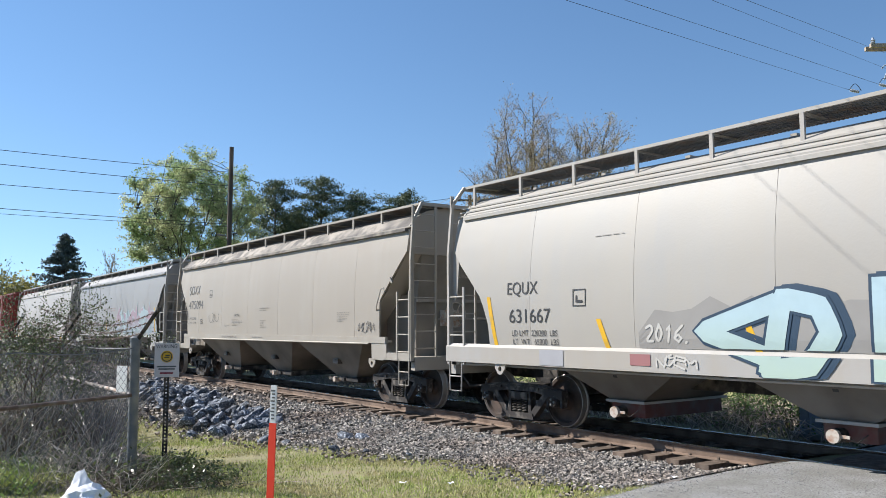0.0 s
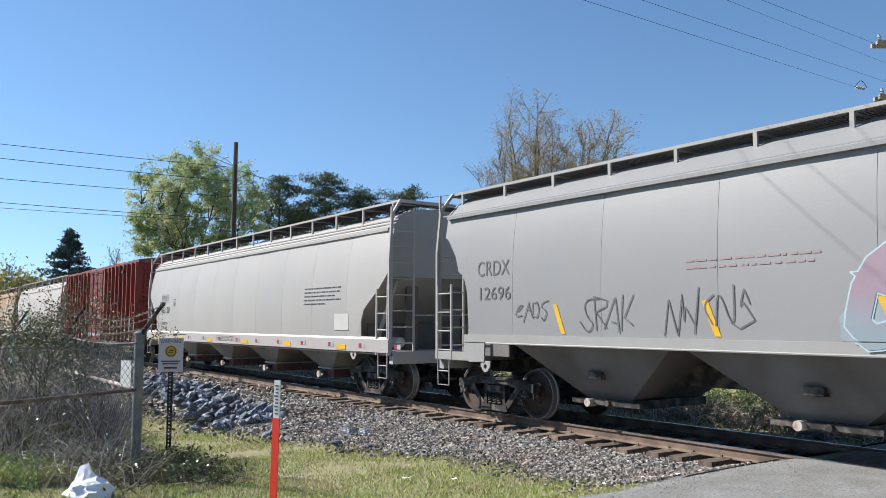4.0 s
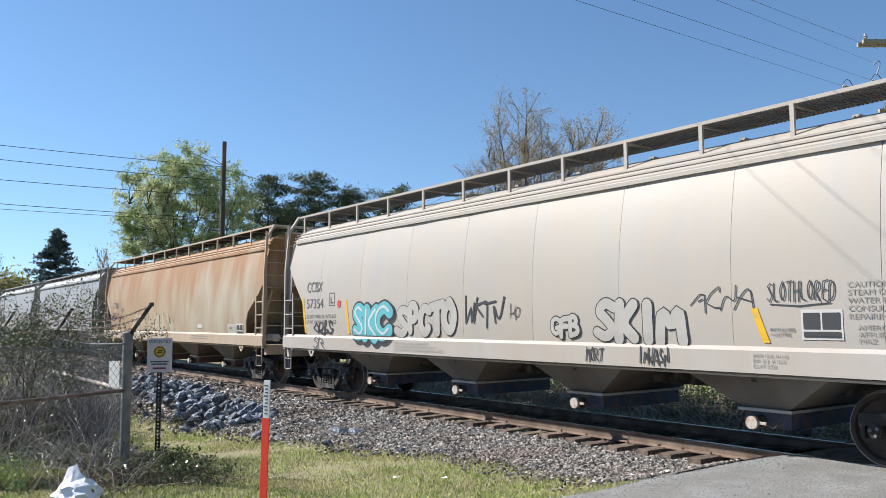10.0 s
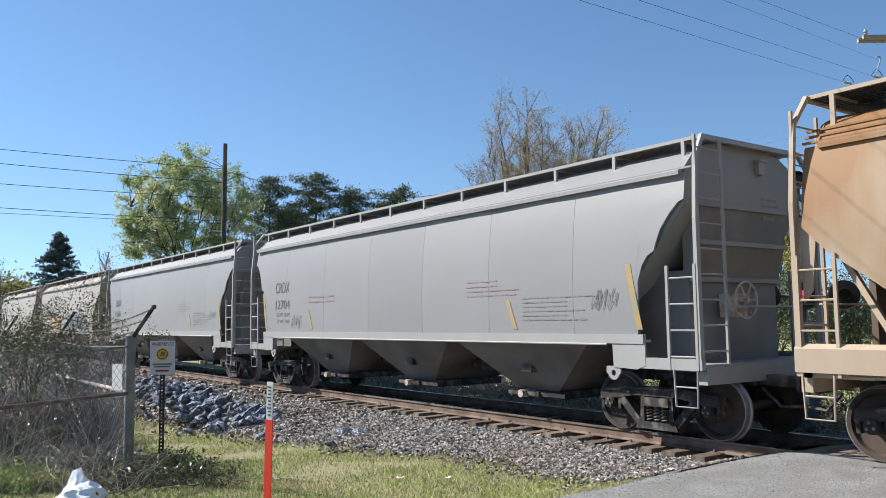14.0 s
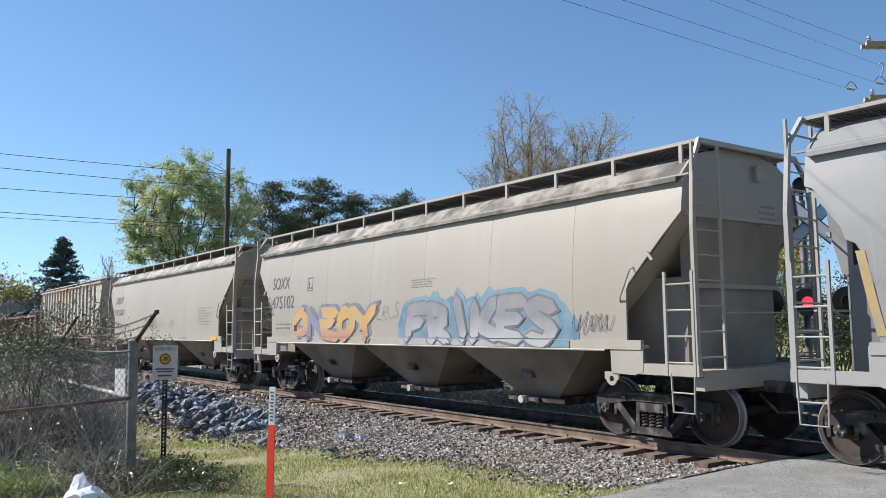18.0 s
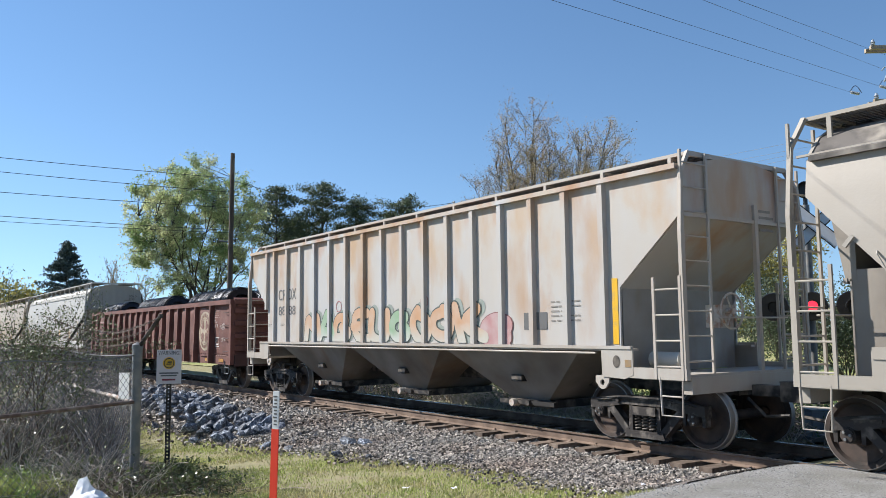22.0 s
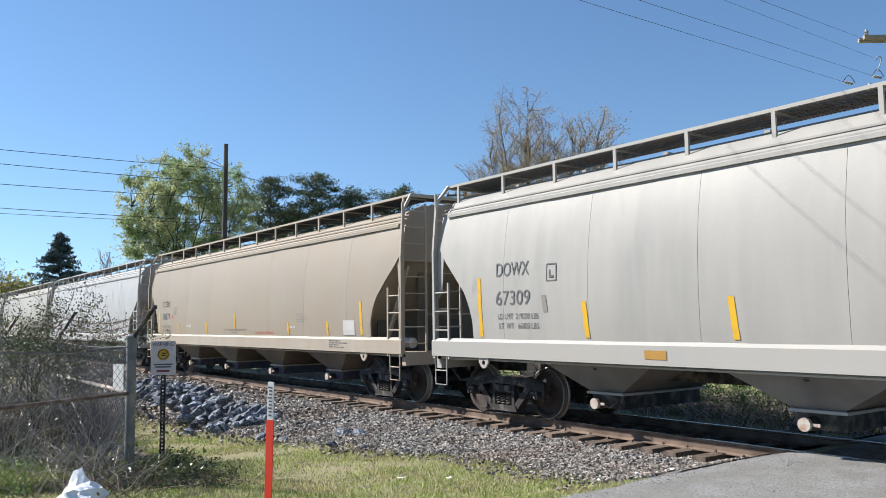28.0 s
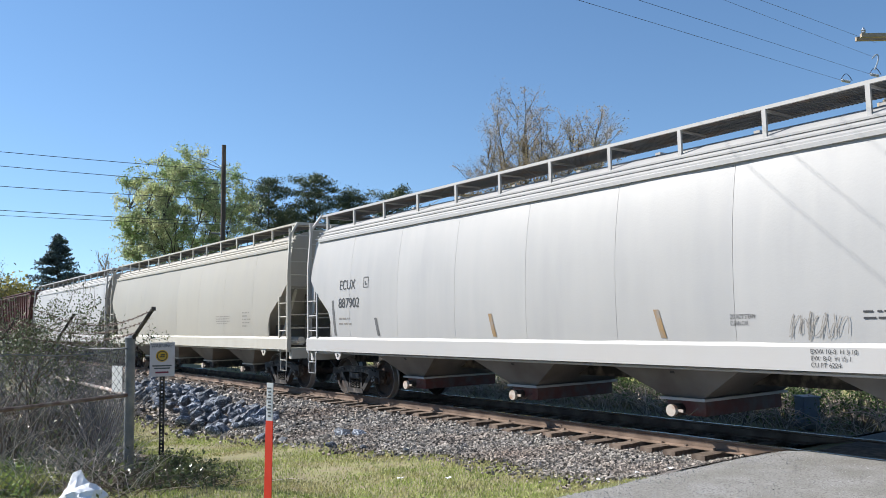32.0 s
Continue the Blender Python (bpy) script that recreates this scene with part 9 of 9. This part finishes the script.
def clump_tree(label, x, y, z, yaw, centre, axes, foot, fork_z, clumps, leaves, size, leaf_mat, seed, rad=0.24, fine=0.012, bare=0):
    """A tree with a round crown: limbs rise from a low fork to clumps of small leaves spread through the crown."""
    r = random.Random(seed)
    t = thing("tree", label, "tree", at=pose(x, y, z, 0, 0, yaw))
    wood, thin, q = Sol(), Sol(), Sol()
    forks = []
    for k in range(4):
        a = 1.57 * k + r.uniform(-0.4, 0.4)
        p = Vector((0.75 * math.cos(a), 0.7 * math.sin(a), fork_z + r.uniform(-0.3, 0.9)))
        wood.tube([(0.1 * math.cos(a), 0.1 * math.sin(a), -0.4), (0.3 * math.cos(a), 0.3 * math.sin(a), fork_z * 0.6), p], rad, 7, r1=rad * 0.7)
        forks.append(p)
    limbs = []
    for k in range(17):
        a = forks[k % 4]
        b = 2.4 * k
        up = 0.15 + 0.85 * ((k * 0.618) % 1.0)
        c = Vector((centre[0] + axes[0] * math.cos(b) * 0.86 * math.sqrt(1 - 0.75 * up * up), centre[1] + axes[1] * math.sin(b) * 0.86 * math.sqrt(1 - 0.75 * up * up), centre[2] + axes[2] * (-0.55 + 1.4 * up)))
        m = a.lerp(c, 0.5) + Vector(((c.x - a.x) * 0.16 + r.gauss(0, 0.3), (c.y - a.y) * 0.16 + r.gauss(0, 0.3), 0.06 * (c.z - a.z)))
        path = [a * (1 - v) ** 2 + m * 2 * v * (1 - v) + c * v * v + Vector((r.gauss(0, 0.09), r.gauss(0, 0.09), 0)) for v in (0, 0.14, 0.28, 0.42, 0.56, 0.7, 0.85, 1)]
        wood.tube(path, rad * 0.42, 6, r1=fine * 1.6, cap=False)
        limbs += path[2:]
    made = 0
    while made < clumps:
        u = Vector((r.uniform(-1, 1), r.uniform(-1, 1), r.uniform(-1, 1)))
        if u.length < 0.35 or u.length > 1.0 + 0.12 * noise.noise(u * 3):
            continue
        c = Vector((centre[0] + u.x * axes[0], centre[1] + u.y * axes[1], centre[2] + u.z * axes[2]))
        if Vector((c.x, c.y)).length > foot + (c.z - fork_z) * 0.9:
            continue
        made += 1
        a = min(limbs, key=lambda f: (f - c).length + 0.8 * max(0.0, f.z - c.z))
        m = a.lerp(c, 0.5) + Vector((r.gauss(0, 0.12), r.gauss(0, 0.12), 0.12))
        path = [a.lerp(m, 0.0), a.lerp(m, 0.5), m, m.lerp(c, 0.5), m.lerp(c, 0.75), c]
        wood.tube(path, fine * 2.6, 4, r1=fine, cap=False)
        size_c = r.uniform(0.40, 0.80)
        for _ in range(9):
            e = c + Vector((r.gauss(0, 1), r.gauss(0, 1), r.gauss(0.15, 0.8))) * size_c * 0.75
            o = path[4].lerp(c, r.random())
            thin.tube([o, o.lerp(e, 0.5) + Vector((0, 0, 0.06)), e], fine, 3, r1=fine * 0.5, cap=False)
            if made > bare:
                for _ in range(leaves // 9):
                    leaf_quad(q, o.lerp(e, r.uniform(0.3, 1.1)) + Vector((r.gauss(0, 0.13), r.gauss(0, 0.13), r.gauss(0, 0.12))), size * r.uniform(0.6, 1.35), r, 1.15)
    part("trunk", wood, BARK, t, "forked trunk with long rising limbs")
    tagged(part("twig_spray", thin, PALE_BARK, t), kind="stuff")
    tagged(part("crown", q, leaf_mat, t), kind="stuff")
    return t


def pine(x, y, z, height, width, seed, bare=0.45):
    """A pine: a straight trunk, whorls of boughs and rounded pads of needles at their ends."""
    r = random.Random(seed)
    t = thing("pine_tree", "tall dark green pine with a rounded crown", "tree", "pines beyond the track", pose(x, y, z))
    wood, q = Sol(), Sol()
    wood.tube([(0, 0, -0.4), (r.uniform(-0.2, 0.2), 0, height * 0.5), (r.uniform(-0.3, 0.3), 0, height * 0.96)], height * 0.014, 8, r1=0.05)
    for i in range(36):
        u = bare + (0.985 - bare) * (i / 35) if i > 7 else r.uniform(0.28, bare)
        v = min(1.0, max(0.0, (u - bare) / (1 - bare)))
        z1 = height * u
        reach = 1.3 * width * max(0.12, math.sqrt(max(0.0, 1 - (max(0.0, v - 0.28) / 0.74) ** 2.2))) * r.uniform(0.6, 1.08) * (0.6 if u < bare else 1.0)
        a = 2.4 * i + r.uniform(-0.5, 0.5)
        tip = Vector((math.cos(a) * reach, math.sin(a) * reach, z1 + 0.12 * reach + r.uniform(0.0, 0.35)))
        wood.tube([(0, 0, z1 - 0.35), tuple(tip * 0.5 + Vector((0, 0, z1 * 0.5 - 0.12))), tuple(tip)], 0.05, 3, r1=0.015, cap=False)
        for c in range(3 if u >= bare else 1):
            cc = tip.lerp(Vector((0, 0, z1)), 0.33 * c) + Vector((r.gauss(0, 0.2), r.gauss(0, 0.2), r.gauss(0, 0.12)))
            rr = r.uniform(0.5, 0.85)
            for _ in range(140):
                d = Vector((r.gauss(0, 1), r.gauss(0, 1), r.gauss(0.1, 0.5)))
                leaf_quad(q, cc + d * rr * 0.5, r.uniform(0.035, 0.062), r, 2.4)
    part("trunk", wood, BARK, t)
    tagged(part("crown", q, PINE, t), kind="stuff")
    return t


r = random.Random(40)
def deep(tips, k):
    return [(a, b, r.uniform(-k, k)) for a, b in tips] + [(a * 0.75 + r.gauss(0, 0.3), b - r.uniform(0.2, 1.6), r.choice((-1, 1)) * r.uniform(0.6, 1.3) * k) for a, b in tips]


clump_tree("tree in fresh light-green spring leaf with a round airy crown", -61.5, 10.0, -0.4, 54, (-0.6, 0, 10.2), (5.5, 4.8, 5.4), 2.3, 4.0, 250, 320, 0.060, LEAF, 41, 0.20, 0.012)
fan_tree("nearly bare tree with spreading limbs, fine twigs and buds", -35.6, 21.85, -0.4, 48, ((-0.6, 4.6), (0.5, 4.2)),
         deep(((-2.1, 14.8), (-0.9, 14.6), (-0.4, 14.8), (0.4, 14.0), (1.4, 13.3), (2.5, 13.3), (3.6, 13.2), (4.3, 12.4), (5.4, 11.7), (6.7, 10.2), (7.0, 8.8), (6.4, 7.9), (-2.8, 12.2), (-4.1, 11.0), (-3.8, 9.9)), 2.6),
         42, 0.19, 21, 13, 42000, 0.034, BUD, BARK, 4, 0.17, 0.0085, 0.36)
for k, (x, y, h, w) in enumerate(((-64.8, 17.6, 14.5, 2.3), (-62.6, 20.9, 14.9, 2.4), (-62.2, 24.2, 13.6, 1.8), (-60.0, 27.3, 13.8, 2.3), (-52.9, 27.6, 11.3, 1.6), (-70, 22, 12.8, 2.4), (-67, 27.5, 11.8, 2.4), (-57.5, 32, 11.0, 2.0))):
    pine(x, y, -0.4, h, w, 60 + k)
r = random.Random(71)
t = thing("spruce_tree", "dark conical evergreen tree", "tree", at=pose(-75.6, 2.95, -0.4))
wood, q = Sol().tube([(0, 0, -0.3), (0, 0, 10.1)], 0.16, 7, r1=0.02), Sol()
for i in range(200):
    u = i / 200
    z1, reach, a = 1.2 + 8.9 * u, 3.8 * (1 - u) ** 0.9 * r.uniform(0.6, 1.25) + 0.2, r.uniform(0, 6.28)
    tip = Vector((math.cos(a) * reach, math.sin(a) * reach, z1 + 0.12 * reach))
    wood.tube([(0, 0, z1), tuple(tip)], 0.03, 3, r1=0.01, cap=False)
    for _ in range(60):
        p = Vector((0, 0, z1)).lerp(tip, r.uniform(0.25, 1.05)) + Vector((r.gauss(0, 0.13), r.gauss(0, 0.13), r.gauss(0, 0.1)))
        leaf_quad(q, p, r.uniform(0.05, 0.10), r, 1.8)
part("trunk", wood, BARK, t)
tagged(part("crown", q, SPRUCE, t), kind="stuff")
broad_tree("small pale tree in early leaf", -100.2, 3.5, -0.4, 8.3, 4.0, 4, 2600, 0.17, OLIVE, 44, BARK, (0, 0), 0.1, 3, 2, 0.3, None, 0.5)
broad_tree("small bare grey tree", -66.0, 4.9, -0.4, 8.2, 3.0, 4, 500, 0.06, BUD, 45, PALE_BARK, (0, 0), 0.25, 3, 2, 0.3, None, 0.3)
for k, (x, y, h, m) in enumerate(((-52.4, 10.1, 5.4, LEAF), (-56, 13, 6.0, SHRUB), (-35.4, 19.4, 8.2, OLIVE), (-33.9, 27.2, 7.0, OLIVE), (-38.0, 21.5, 7.8, OLIVE), (-34.0, 21.5, 6.6, OLIVE), (-29.5, 27.5, 6.0, OLIVE), (-49.2, 56.3, 12.4, LEAF), (-43, 58, 11.5, OLIVE),
                                  (-40.5, 22.0, 5.0, OLIVE), (-48.0, 15.0, 4.0, SHRUB), (-24.0, 50.0, 8.5, OLIVE), (-16.0, 49.0, 8.5, SHRUB), (-7.0, 47.0, 8.0, OLIVE), (-12.0, 36.0, 6.0, SHRUB), (-19.5, 40.0, 6.5, SHRUB), (-12.5, 12.5, 3.6, PINE), (-16.0, 14.5, 3.8, PINE), (-9.5, 17.0, 4.6, PINE), (-11.0, 22.0, 5.4, PINE), (-20.5, 13.0, 3.2, SHRUB), (-15.3, 5.6, 1.9, SHRUB), (-21.5, 6.2, 1.7, SHRUB))):
    broad_tree("bushy young tree in olive and yellow-green spring leaf", x, y, -0.4, h, h * 0.45, 4, 15000, 0.046 * h / 6, m, 80 + k, BARK, (0, 0), 0.05, 3, 3, 0.27, None, 0.32)

# the far edge of the woods closes the view all round
q = Sol()
r = random.Random(91)
for _ in range(15000):
    a = r.uniform(0, 2 * math.pi)
    d = r.uniform(150, 190)
    top = 5.5 + 3.0 * noise.noise((math.cos(a) * 7, math.sin(a) * 7, 0.3)) + 1.6 * noise.noise((math.cos(a) * 31, math.sin(a) * 31, 2.0))
    leaf_quad(q, Vector((math.cos(a) * d, math.sin(a) * d, -0.3 + max(0.4, top) * r.random() ** 0.7)), r.uniform(0.5, 1.1), r, 1.2)
tagged(setting("far_woods", q, mat("far_wood_leaf", (0.07, 0.085, 0.04), 0.8, 0, 0.35, 0.02, (0.16, 0.13, 0.08), 0.4, 0.03, island=0.5), "distant edge of mixed woods", kind="stuff"))


# ---- what moves ----
def run(t):
    """Metres that the train has gone along the track, from 16 s on."""
    u = t - 16
    return 8.5204 * u + 0.004273 * u * u + 0.0000307 * u ** 3


def motions():
    for ob, at in CARS:
        walk(ob, [(t, pose(at + run(t), 0, 0)) for t in range(0, 33, 4)])
    middle = dict(CARS)
    for w, x, ob in WHEELS:
        # the wheels roll while the car passes through the view
        here = [t for t in (k / 15 for k in range(0, 481)) if -62 < middle[ob] + run(t) < 16]
        if not here:
            continue
        times = sorted({0.0, *here, 32.0})
        base = run(here[0])
        rows = []
        for t in times:
            a = (run(min(max(t, here[0]), here[-1])) - base) / 0.455
            rows.append((t, Matrix.Translation((x, 0, 0.46)) @ Matrix.Rotation(a, 4, "Y")))
        walk(w, rows)


motions()
